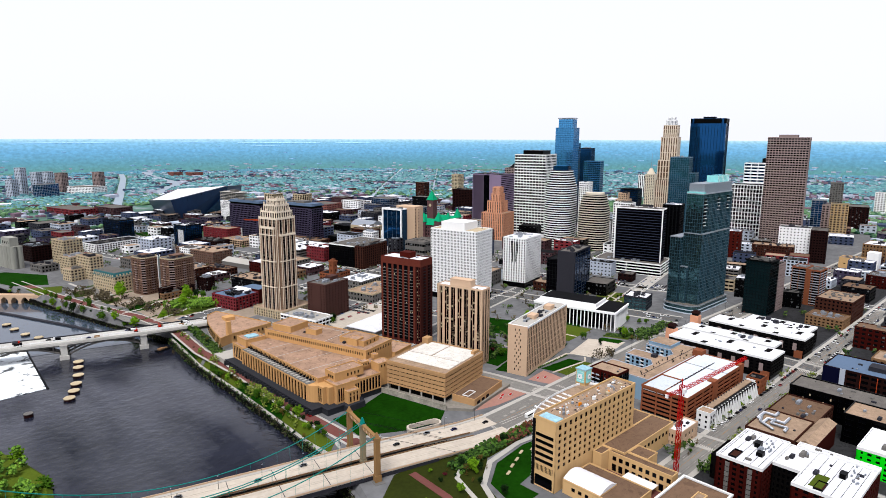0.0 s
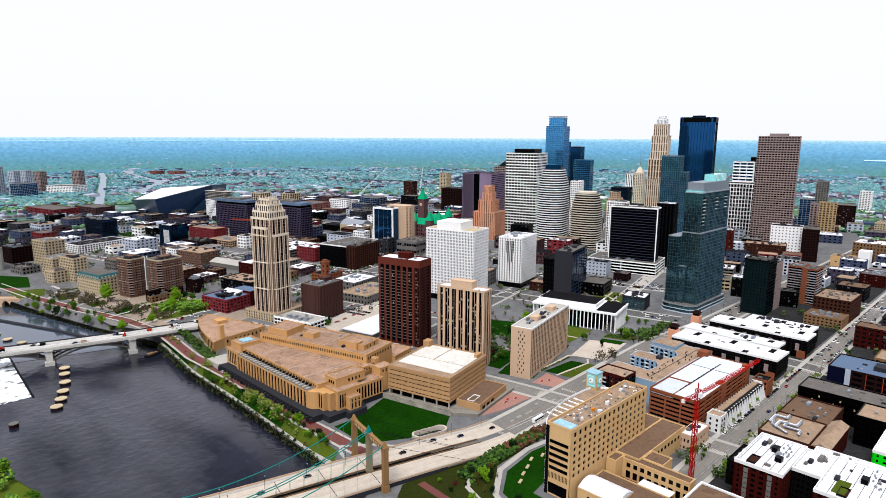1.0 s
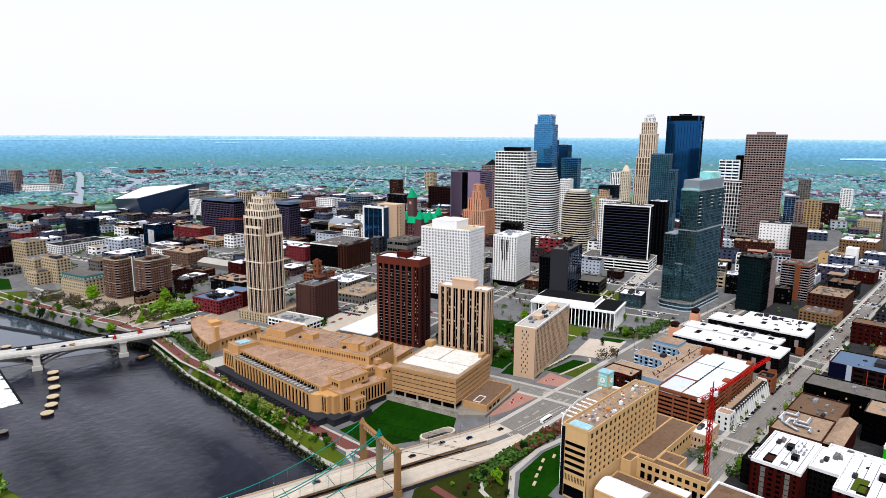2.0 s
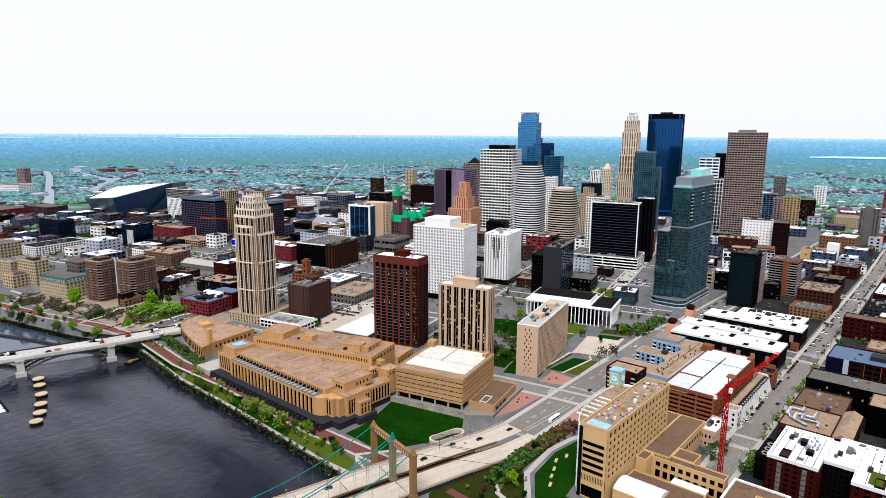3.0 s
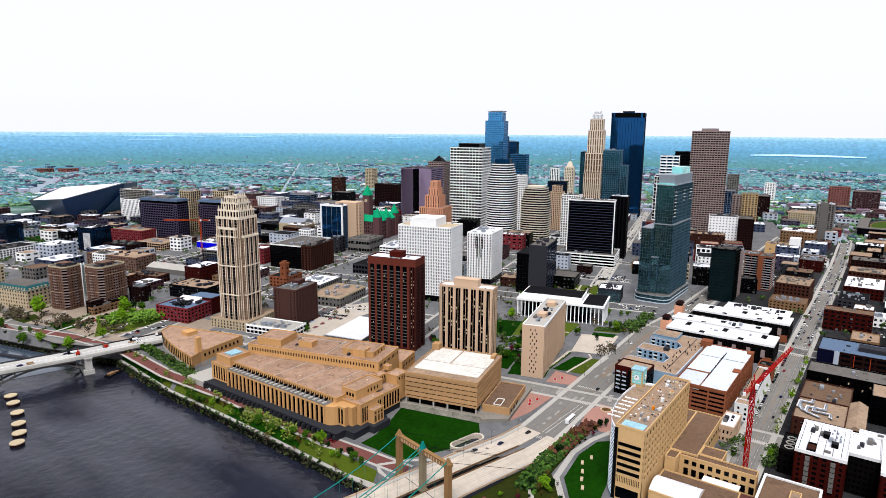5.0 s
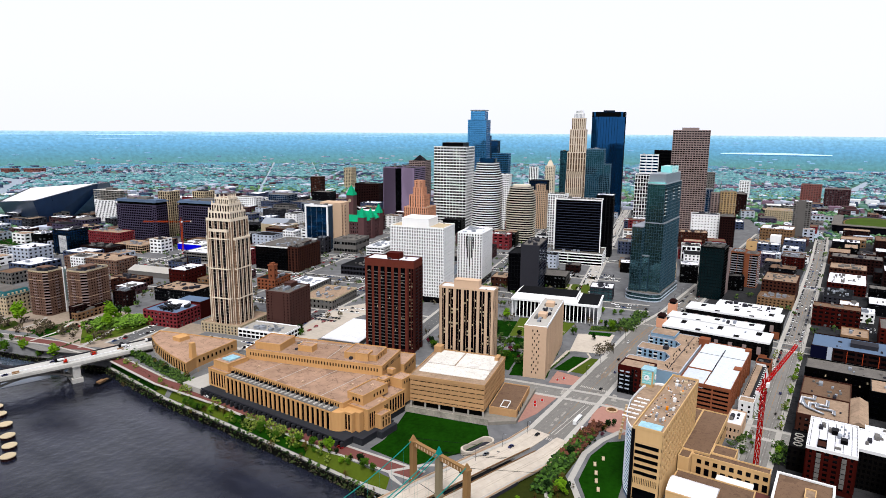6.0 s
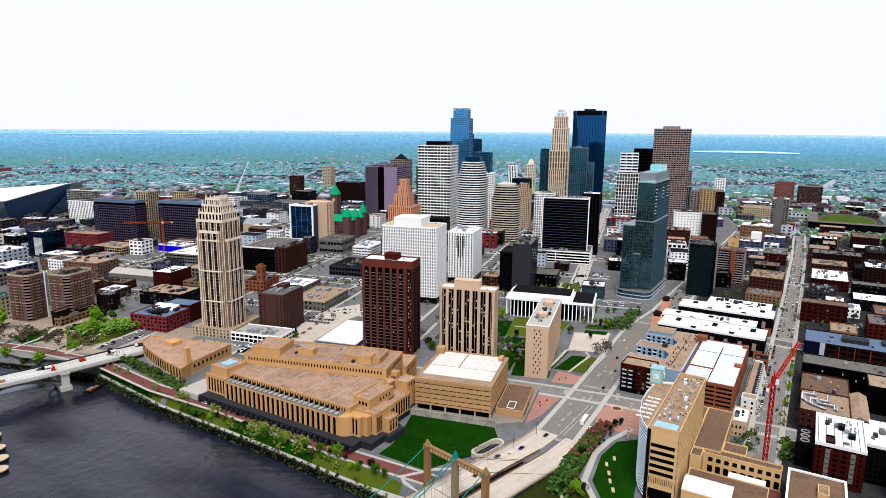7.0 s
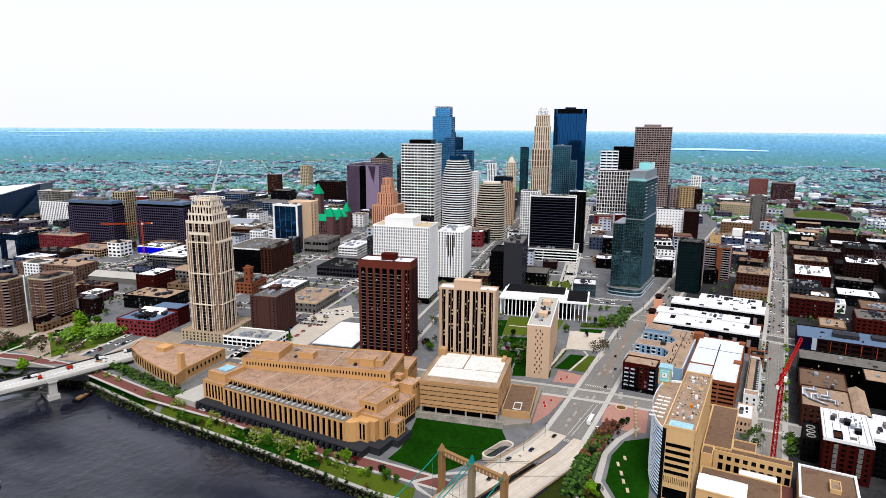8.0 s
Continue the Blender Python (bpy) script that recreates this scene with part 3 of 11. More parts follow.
lawn("lawn", [(590, 372), (680, 390), (672, 420), (585, 402)], grass_bright, "lawn with paths behind the columned hall", 0.14)
lawn("lawn", [(228, 700), (262, 690), (290, 716), (250, 740)], grass_bright, "mown green terrace beside the bridge ramp", 0.14)
lawn("lawn", [(215, 745), (240, 742), (252, 770), (220, 780)], grass_mat, "mown green terrace beside the bridge ramp", 0.14)
lawn("lawn", [(155, 905), (180, 900), (190, 940), (150, 955)], grass_bright, "grass beside the old bridge", 0.14)
lawn("lawn", [(100, 1110), (140, 985), (178, 960), (190, 1030), (150, 1092)], grass_mat, "green park among mill ruins", 0.14)
lawn("lawn", [(400, 1240), (520, 1300), (560, 1360), (420, 1420)], grass_mat, "green in front of the stadium", 0.14)
setting("plaza", prism("plaza", [(396, 288), (414, 289), (416, 311), (390, 307)], -0.4, 0.12), pink_paver, "pink paved plaza at the crossing", "plaza")
setting("plaza", prism("plaza", [(336, 240), (339, 226), (375, 231), (377, 256), (361, 259), (341, 256)], -0.4, 0.13), pink_paver, "pink paved plaza at the crossing", "plaza")
setting("plaza", prism("plaza", [(468, 321), (477, 292), (535, 302), (518, 333)], -0.4, 0.13), deck_mat, "pale sandy plaza before the columned hall", "plaza")
setting("path", drape(mesh_of("path", *strip([(200, 280), (205, 320), (206, 350), (208, 405), (210, 466), (211, 544), (217, 600), (221, 640)], 2.4, -0.3, 0.18))), concrete, "pale riverside footpath", "path")
setting("path", mesh_of("path", *strip([(236, 205), (246, 224), (268, 239), (300, 243), (322, 240), (345, 232)], 3.6, -0.3, 0.2)), concrete, "curving concrete footpath", "path")


for pts, w in (([(222, 690), (250, 705), (286, 726), (300, 770)], 3.5), ([(206, 745), (232, 752), (256, 772)], 3.0), ([(196, 820), (222, 836), (228, 880)], 3.0), ([(180, 880), (204, 920), (200, 950)], 4.0), ([(214, 790), (240, 800), (250, 812)], 2.6)):
    setting("path", mesh_of("path", *strip(pts, w, -0.3, 0.22)), concrete, "pale footpath through the mill park", "path")
for line in ([(262, 700), (290, 716), (300, 700), (276, 690)], [(228, 760), (250, 772), (256, 752), (236, 744)], [(206, 800), (224, 806), (226, 826), (204, 822)], [(186, 860), (206, 862), (214, 896), (190, 892)], [(262, 740), (292, 750), (286, 768), (262, 764)]):
    lawn("lawn", line, surface("worn_turf", (0.15, 0.19, 0.05), 0.95, 0.4, 0.4, 0.06), "worn turf terrace in the mill park", 0.15)
setting("plaza", prism("plaza", [(188, 905), (206, 900), (262, 870), (300, 800), (318, 700), (330, 640), (300, 632), (240, 660), (226, 690), (220, 760), (200, 820)], -0.4, 0.03), surface("brown_brick_paving", (0.50, 0.45, 0.40), 0.95, 0.35, 0.3, 0.04), "brownish paved terraces of the mill quarter", "plaza")
setting("plaza", prism("plaza", [(314, 296), (334, 291), (367, 290), (366, 308), (340, 303)], -0.4, 0.125), pink_paver, "pink paved plaza at the crossing", "plaza")
for a, b in (((312, 268), (366, 265)), ((312, 270.5), (366, 268))):
    part("bus_lane_line", mesh_of("bus_lane_line", *strip([a, b], 0.4, 0.1, 0.15)), paint_line, hennepin)
setting("path", mesh_of("path", *strip([(472, 288), (421, 289)], 2.5, -0.3, 0.19)), concrete, "pale footpath beside the avenue", "path")


for line, gm in (([(421, 301), (422, 290), (463, 289), (460, 298)], grass_bright), ([(418, 315), (421, 303.5), (459, 300.5), (456, 313)], grass_mat), ([(535, 327), (544, 304), (560, 308), (549, 331)], grass_bright), ([(521, 324), (526, 304), (538, 305), (531, 326)], grass_mat)):
    lawn("lawn", line, gm, "lawn with clipped beds beside the plaza", 0.15)
setting("path", mesh_of("path", *strip([(418, 302.5), (462, 299.3), (470, 305)], 1.8, -0.3, 0.2)), deck_mat, "pale sandy walk through the park", "path")
setting("path", mesh_of("path", *strip([(412, 318), (466, 322), (470, 318)], 3.0, -0.3, 0.2)), deck_mat, "pale sandy walk through the park", "path")


lawn("lawn", [(412, 321), (452, 326), (490, 338), (470, 384), (442, 355), (398, 344)], grass_mat, "lawn and beds round the apartment towers", 0.12)
lawn("lawn", [(498, 342), (548, 348), (534, 404), (474, 386)], grass_bright, "lawn with hedges beside the columned hall", 0.13)
for pts in ([(404, 330), (440, 342), (468, 350)], [(452, 330), (446, 360), (430, 400)], [(486, 352), (530, 372)], [(515, 345), (505, 392)]):
    setting("path", mesh_of("path", *strip(pts, 2.2, -0.3, 0.21)), deck_mat, "pale footpath between the towers", "path")


for line in ([(650, 408), (690, 436), (716, 396), (664, 372)], [(545, 362), (572, 368), (566, 392), (540, 386)], [(398, 312), (416, 317), (404, 345), (386, 340)]):
    lawn("lawn", line, grass_bright if line[0][0] > 600 else grass_mat, "mown lawn among the office blocks", 0.15)
for pts in ([(655, 402), (704, 415)], [(668, 385), (694, 432)]):
    setting("path", mesh_of("path", *strip(pts, 2.4, -0.3, 0.22)), deck_mat, "pale footpath across the lawn", "path")
setting("road", mesh_of("road", *strip([(232, 1000), (226, 946), (212, 870), (208, 846), (197, 802), (198, 760), (202, 713), (222, 668), (262, 640)], 8, -0.3, 0.1)), worn_asphalt, "curving grey street through the mill park", "road")


def island():
    pts = [(20, 380), (66, 395), (70, 425), (60, 470), (35, 520), (-30, 560), (-120, 520), (-120, 380)]
    return setting("island", prism("island", pts, -13, -8.5, 0.93), grass_bright, "wooded river island", "island")


island()


FAR_SLOPE = ((3850, -0.5), (4100, 25), (4400, 69), (4650, 120), (4860, 171))


def far_z(r):
    """Height of the far plain, which lifts towards its edge."""
    for (r0, z0), (r1, z1) in zip(FAR_SLOPE, FAR_SLOPE[1:]):
        if r0 <= r <= r1:
            return z0 + (z1 - z0) * (r - r0) / (r1 - r0)
    return 0.0


def backdrop_ring():
    """Land fading into blue distance, rising with the far edge of the plain; the haze is painted into its glow."""
    verts, faces = [], []
    n = 96
    radii = FAR_SLOPE
    for i in range(n + 1):
        a = radians(-40 + 190 * i / n)
        for r, z in radii:
            verts.append((r * math.cos(a), r * math.sin(a), z))
    k = len(radii)
    for i in range(n):
        faces += [(i * k + j, i * k + j + 1, (i + 1) * k + j + 1, (i + 1) * k + j) for j in range(k - 1)]
    m = bpy.data.materials.new("painted_blue_haze")
    m.use_nodes = True
    nd, l = m.node_tree.nodes, m.node_tree.links
    b = nd["Principled BSDF"]
    b.inputs["Roughness"].default_value, b.inputs["Specular IOR Level"].default_value = 1.0, 0.0
    geo, sep, mp = nd.new("ShaderNodeNewGeometry"), nd.new("ShaderNodeSeparateXYZ"), nd.new("ShaderNodeMapping")
    l.new(geo.outputs["Position"], sep.inputs["Vector"])
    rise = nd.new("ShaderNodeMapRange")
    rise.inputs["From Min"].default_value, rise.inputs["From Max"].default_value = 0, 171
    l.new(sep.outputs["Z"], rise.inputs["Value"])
    # ramp by height paints the haze: bluer, then paler towards the rim
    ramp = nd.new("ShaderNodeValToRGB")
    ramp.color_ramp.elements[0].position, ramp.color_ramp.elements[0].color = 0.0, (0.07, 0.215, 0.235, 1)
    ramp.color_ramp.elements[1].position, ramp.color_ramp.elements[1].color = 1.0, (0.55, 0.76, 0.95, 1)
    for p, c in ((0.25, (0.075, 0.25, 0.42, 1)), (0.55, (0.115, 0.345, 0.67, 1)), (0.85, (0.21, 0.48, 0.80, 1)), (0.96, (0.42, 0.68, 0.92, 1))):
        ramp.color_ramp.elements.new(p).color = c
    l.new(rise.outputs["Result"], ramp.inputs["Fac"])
    flat, unit, lift_v = nd.new("ShaderNodeVectorMath"), nd.new("ShaderNodeVectorMath"), nd.new("ShaderNodeVectorMath")
    flat.operation, unit.operation, lift_v.operation = "MULTIPLY", "NORMALIZE", "MULTIPLY_ADD"
    flat.inputs[1].default_value = (1, 1, 0)
    l.new(geo.outputs["Position"], flat.inputs[0])
    l.new(flat.outputs["Vector"], unit.inputs[0])
    l.new(geo.outputs["Position"], lift_v.inputs[0])
    lift_v.inputs[1].default_value = (0, 0, 0.0006)
    l.new(unit.outputs["Vector"], lift_v.inputs[2])
    mp.inputs["Scale"].default_value = (210, 210, 165)
    l.new(lift_v.outputs["Vector"], mp.inputs["Vector"])
    woods = nd.new("ShaderNodeTexNoise")
    woods.inputs["Scale"].default_value, woods.inputs["Detail"].default_value = 1.0, 6.0
    l.new(mp.outputs["Vector"], woods.inputs["Vector"])
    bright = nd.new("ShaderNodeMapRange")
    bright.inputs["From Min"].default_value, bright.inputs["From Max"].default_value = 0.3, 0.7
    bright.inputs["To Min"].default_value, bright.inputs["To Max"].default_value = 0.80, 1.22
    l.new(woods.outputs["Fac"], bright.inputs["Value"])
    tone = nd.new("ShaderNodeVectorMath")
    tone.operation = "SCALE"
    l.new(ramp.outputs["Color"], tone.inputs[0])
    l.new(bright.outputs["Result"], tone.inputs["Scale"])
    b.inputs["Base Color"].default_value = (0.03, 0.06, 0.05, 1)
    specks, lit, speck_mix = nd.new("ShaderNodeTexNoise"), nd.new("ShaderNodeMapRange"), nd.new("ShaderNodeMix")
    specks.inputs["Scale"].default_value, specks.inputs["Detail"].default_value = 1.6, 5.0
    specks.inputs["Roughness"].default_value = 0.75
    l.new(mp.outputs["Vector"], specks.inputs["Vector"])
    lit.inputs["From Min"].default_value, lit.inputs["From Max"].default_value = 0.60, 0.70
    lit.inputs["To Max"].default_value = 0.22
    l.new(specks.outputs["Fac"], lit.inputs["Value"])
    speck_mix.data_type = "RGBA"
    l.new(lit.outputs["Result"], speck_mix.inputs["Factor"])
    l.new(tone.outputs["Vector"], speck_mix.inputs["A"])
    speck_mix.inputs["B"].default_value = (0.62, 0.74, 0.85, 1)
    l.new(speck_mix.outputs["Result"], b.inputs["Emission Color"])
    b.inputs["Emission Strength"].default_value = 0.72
    # thin pale fields and runways low on the horizon
    bar_map, bars, bar_lit, bar_mix = nd.new("ShaderNodeMapping"), nd.new("ShaderNodeTexNoise"), nd.new("ShaderNodeMapRange"), nd.new("ShaderNodeMix")
    bar_map.inputs["Scale"].default_value = (9, 9, 190)
    l.new(lift_v.outputs["Vector"], bar_map.inputs["Vector"])
    l.new(bar_map.outputs["Vector"], bars.inputs["Vector"])
    bars.inputs["Scale"].default_value, bars.inputs["Detail"].default_value = 1.0, 4.0
    bar_lit.inputs["From Min"].default_value, bar_lit.inputs["From Max"].default_value, bar_lit.inputs["To Max"].default_value = 0.70, 0.76, 0.22
    l.new(bars.outputs["Fac"], bar_lit.inputs["Value"])
    bar_mix.data_type = "RGBA"
    l.new(bar_lit.outputs["Result"], bar_mix.inputs["Factor"])
    l.new(speck_mix.outputs["Result"], bar_mix.inputs["A"])
    bar_mix.inputs["B"].default_value = (0.75, 0.85, 0.95, 1)
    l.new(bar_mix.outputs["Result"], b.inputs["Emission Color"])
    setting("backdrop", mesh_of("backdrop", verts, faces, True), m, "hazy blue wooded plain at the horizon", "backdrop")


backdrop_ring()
def far_strip(lo, hi, r0, r1):
    """A thin pale strip of open ground near the horizon, between two bearings."""
    verts = []
    for i in range(13):
        a = radians(lo + (hi - lo) * i / 12)
        w = (r1 - r0) * (0.35 + 0.65 * math.sin(math.pi * (i + 0.5) / 13))
        verts += [(r * math.cos(a), r * math.sin(a), far_z(r) + 7) for r in (r0, r0 + w)]
    return mesh_of("far_field", verts, [(2 * i, 2 * i + 2, 2 * i + 3, 2 * i + 1) for i in range(12)])


# pale blue of the fields is haze put into their colour
field_mat = surface("haze_blue_far_field", (0.52, 0.67, 0.82), 0.9, 0.25, 0.02, 0.004)
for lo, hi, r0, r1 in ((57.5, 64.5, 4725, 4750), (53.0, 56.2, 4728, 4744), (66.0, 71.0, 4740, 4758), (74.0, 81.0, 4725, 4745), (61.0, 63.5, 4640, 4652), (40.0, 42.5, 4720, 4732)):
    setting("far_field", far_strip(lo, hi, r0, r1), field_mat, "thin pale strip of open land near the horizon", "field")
# sky reflection on the lake is painted as a pale base colour
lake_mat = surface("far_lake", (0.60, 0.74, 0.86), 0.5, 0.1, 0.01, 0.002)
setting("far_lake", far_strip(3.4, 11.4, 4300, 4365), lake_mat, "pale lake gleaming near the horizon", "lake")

# ---- towers ----
def set_tower(name, label, x, y, u, v, h, ang=A14, **k):
    k.setdefault("lattice", x > 500 and "band" not in k and min(k["nu"], k["nv"]) > 1)
    return block(name, label, x, y, ang, u, v, h, **k)


# white gridded office tower with a black top
set_tower("office_tower", "white gridded concrete office tower with black penthouse", 991, 753, 56, 66, 163, wall=white_wall, glass=glass_black, floors=28, nu=9, nv=10, sp=0.36, pw=0.13, roof=roof_dark,
          pent=(0.2, 0.15, 0.85, 0.8, 8), pent_mat=black_wall, clutter=0, base=6)
# brown slab with square windows
set_tower("office_tower", "taupe stone-clad office tower with rows of windows", 1224, 359, 60, 66, 198, wall=taupe, glass=glass_black, floors=46, nu=13, nv=14, sp=0.46, pw=0.24, roof=roof_dark,
          pent=(0.2, 0.3, 0.8, 0.75, 5), clutter=0, base=6)
# white office slab close by
set_tower("office_building", "white precast office tower with narrow windows", 531, 500, 38, 66, 87, wall=white_wall, glass=glass_dark, floors=22, nu=18, nv=32, sp=0.32, pw=0.48, roof=cream,
          pent=(0.1, 0.3, 0.9, 0.8, 9), pent_mat=white_wall, clutter=3, base=7, base_mat=glass_black)
white2 = set_tower("office_building", "white ribbed office tower beside the plaza", 635, 510, 50, 33, 66, wall=white_wall, glass=glass_dark, floors=17, nu=14, nv=9, sp=0.3, pw=0.55, roof=roof_white, clutter=5, base=7, base_mat=glass_black)
for k, low in ((0, 22), (1, 34), (2, 46), (-1, 34), (-2, 46)):
    part("dark_slot", boxes("dark_slot", [(-0.06, -0.6, low, 0.3, 0.6, 62)]), glass_black, white2, at=lie(0, 16.5 + k * 2.4, 0))
# black banded slab
set_tower("office_tower", "black glass office tower with thin pale bands", 847, 430, 24, 68, 95, wall=dark_grey, glass=glass_black, floors=24, nu=6, nv=0, sp=0.2, pw=0.08, band=surface("slate_band", (0.17, 0.185, 0.24), 0.6, 0.2), rim=white_wall, roof=roof_grey, clutter=6)
podium = set_tower("office_building", "low black podium with white bands under the black tower", 832, 420, 60, 100, 17, wall=white_wall, glass=glass_black, floors=4, nu=2, nv=2, sp=0.35, pw=0.02, roof=roof_grey, clutter=6)
edge = boxes("corner_post", [(-0.8, -0.8, 0, 0.6, 0.6, 96)])
for q in (0, 68):
    part("corner_post", edge, white_wall, podium, at=lie(16.97, 6.07 + q, 0))
set_tower("office_tower", "white gridded slab behind the black tower", 884, 500, 20, 30, 96, wall=white_wall, glass=glass_black, floors=24, nu=6, nv=8, sp=0.35, pw=0.35, roof=roof_dark)
set_tower("office_tower", "black slab with thin pale corners beside the black tower", 905, 432, 30, 26, 97, wall=dark_grey, glass=glass_black, floors=24, nu=5, nv=5, sp=0.1, pw=0.35, roof=roof_white)
# lattice tower behind the glass one
set_tower("office_tower", "white lattice-framed office tower with stepped top", 1330, 455, 50, 68, 103, wall=white_wall, glass=glass_dark, floors=13, nu=8, nv=12, sp=0.16, pw=0.22, roof=roof_dark, clutter=2)
set_tower("office_tower", "white banded office tower with flat roof", 1471, 515, 30, 42, 141, wall=white_wall, glass=glass_navy, floors=20, nu=2, nv=3, sp=0.45, pw=0.12, roof=roof_dark, clutter=2)
set_tower("office_tower", "dark glass slab behind white tower", 1530, 480, 30, 60, 150, wall=black_wall, glass=glass_black, floors=20, nu=8, nv=12, sp=0.3, pw=0.1, roof=roof_dark, clutter=2)
# twin slab county tower
mauve_granite = surface("mauve_granite", (0.47, 0.41, 0.50), 0.8, 0.1)
gov = set_tower("county_tower", "rose granite government tower split by a dark atrium", 1066, 932, 69, 30, 112, wall=mauve_granite, glass=glass_black, floors=26, nu=0, nv=1, sp=0.6, pw=0.98, roof=roof_dark, clutter=1)
set_tower("county_tower", "rose granite government tower split by a dark atrium", 1062, 976, 69, 34, 112, wall=mauve_granite, glass=glass_black, floors=26, nu=0, nv=1, sp=0.6, pw=0.98, roof=roof_dark, clutter=1)
part("atrium_glass", boxes("atrium_glass", [(3, 29.8, -1, 66, 46, 111)]), glass_black, gov)
for k in range(7):
    part("atrium_brace", tube("atrium_brace", [(2.6, 30.2, 4 + k * 15), (2.6, 44.5, 19 + k * 15)], 0.16, 4), dark_grey, gov)
    part("atrium_brace", tube("atrium_brace", [(2.6, 44.5, 4 + k * 15), (2.6, 30.2, 19 + k * 15)], 0.16, 4), dark_grey, gov)
pyr = set_tower("office_tower", "grey office tower with a dark pyramid top", 1275, 1050, 44, 44, 116, wall=taupe, glass=glass_black, floors=26, nu=9, nv=9, sp=0.4, pw=0.25, roof=roof_dark, clutter=0)
part("pyramid_roof", prism("pyramid_roof", [(7, 7), (37, 7), (37, 37), (7, 37)], 116, 131, 0.05), dark_grey, pyr)
# salmon setback tower
qw = set_tower("setback_tower", "salmon stone setback tower stepping up to a slim top", 903, 782, 46, 48, 52, wall=salmon, glass=glass_dark, floors=10, nu=12, nv=12, sp=0.12, pw=0.62, roof=roof_tan, clutter=2)
for a, b, c, d, z0, z1 in ((8, 10, 38, 40, 52, 74), (12, 14, 32, 34, 74, 88), (14, 16, 30, 32, 88, 101)):
    facade(qw, c - a, d - b, z0, z1, salmon, glass_dark, 4, 6, 6, 0.12, 0.62, off=(a, b), lattice=True)
    roof_cap(qw, c - a, d - b, z1, roof_tan, salmon, 0, off=(a, b))
blue_frame = surface("blue_grey_frame", (0.20, 0.40, 0.56), 0.35, 0.15, metal=0.5, spec=0.4)
# obelisk-like old tower
fosh = set_tower("obelisk_tower", "slim tapering limestone tower with stepped cap", 1502, 792, 22, 24, 103, wall=ivory, glass=glass_dark, floors=26, nu=5, nv=5, sp=0.4, pw=0.5, clutter=0)
part("cap", prism("cap", [(3, 3), (19, 3), (19, 21), (3, 21)], 103, 118, 0.35), ivory, fosh)
part("mast", prism("mast", [(10.4, 11.4), (11.6, 11.4), (11.6, 12.6), (10.4, 12.6)], 116, 160, 0.3), steel, fosh)
sea_frame = surface("sea_grey_frame", (0.26, 0.36, 0.42), 0.5, 0.15, metal=0.3, spec=0.3)
sea = set_tower("office_tower", "teal glass tower with stepped roofline", 1130, 529, 34, 34, 161, wall=sea_frame, glass=glass_sea, floors=40, nu=9, nv=9, sp=0.1, pw=0.12, roof=roof_dark, clutter=2)
facade(sea, 30, 12, 0, 132, sea_frame, glass_sea, 33, 8, 4, 0.1, 0.12, off=(3, -12.2), lattice=True)
roof_cap(sea, 30, 12, 132.2, roof_dark, sea_frame, 1, off=(3, -12.2))
set_tower("office_tower", "dark green glass tower", 1614, 800, 16, 22, 140, wall=dark_grey, glass=glass_sea, floors=30, nu=4, nv=6, sp=0.12, pw=0.08, roof=roof_dark, clutter=1)
set_tower("office_tower", "slim dark navy glass tower", 1311, 859, 26, 28, 170, wall=dark_grey, glass=glass_navy, floors=38, nu=6, nv=6, sp=0.12, pw=0.06, roof=roof_dark, clutter=1)
set_tower("office_tower", "teal glass tower below a navy one", 1280, 813, 26, 40, 141, wall=blue_frame, glass=glass_sea, floors=32, nu=6, nv=9, sp=0.25, pw=0.06, roof=roof_grey, clutter=2)
set_tower("office_tower", "pale grey ribbed office tower", 1048, 689, 22, 20, 110, wall=white_wall, glass=glass_dark, floors=26, nu=5, nv=5, sp=0.45, pw=0.4, roof=roof_white, clutter=1)
set_tower("office_tower", "white tower with dark vertical window strips", 1861, 1007, 24, 28, 76, wall=white_wall, glass=glass_black, floors=4, nu=4, nv=5, sp=0.06, pw=0.5, roof=roof_grey, clutter=1)
old_stone = set_tower("setback_tower", "pale stone setback office tower", 1108, 636, 24, 26, 76, wall=pale_tan, glass=glass_dark, floors=19, nu=6, nv=7, sp=0.3, pw=0.5, roof=roof_tan, clutter=0)
facade(old_stone, 16, 18, 76, 88, pale_tan, glass_dark, 3, 4, 5, 0.3, 0.5, off=(4, 4), lattice=True)
roof_cap(old_stone, 16, 18, 88.5, roof_tan, pale_tan, 2, off=(4, 4))
set_tower("office_building", "dark flat-roofed office block", 1278, 711, 34, 40, 82, wall=dark_grey, glass=glass_navy, floors=18, nu=8, nv=9, sp=0.3, pw=0.1, roof=roof_dark, clutter=3)

# tall blue glass tower with round-topped crown
cap = set_tower("glass_tower", "tall blue mirror-glass tower with a crown", 1150, 800, 34, 42, 217, wall=blue_frame, glass=glass_blue, floors=54, nu=9, nv=11, sp=0.22, pw=0.05, roof=roof_grey, clutter=0)
facade(cap, 26, 32, 217, 236, blue_frame, glass_blue, 4, 6, 7, 0.2, 0.1, off=(4, 5), lattice=True)
roof_cap(cap, 28, 34, 238, roof_grey, steel, 0, off=(3, 4))
facade(cap, 14, 40, 0, 184, mid_grey, glass_blue, 46, 3, 10, 0.3, 0.2, off=(34.2, 1), lattice=True)
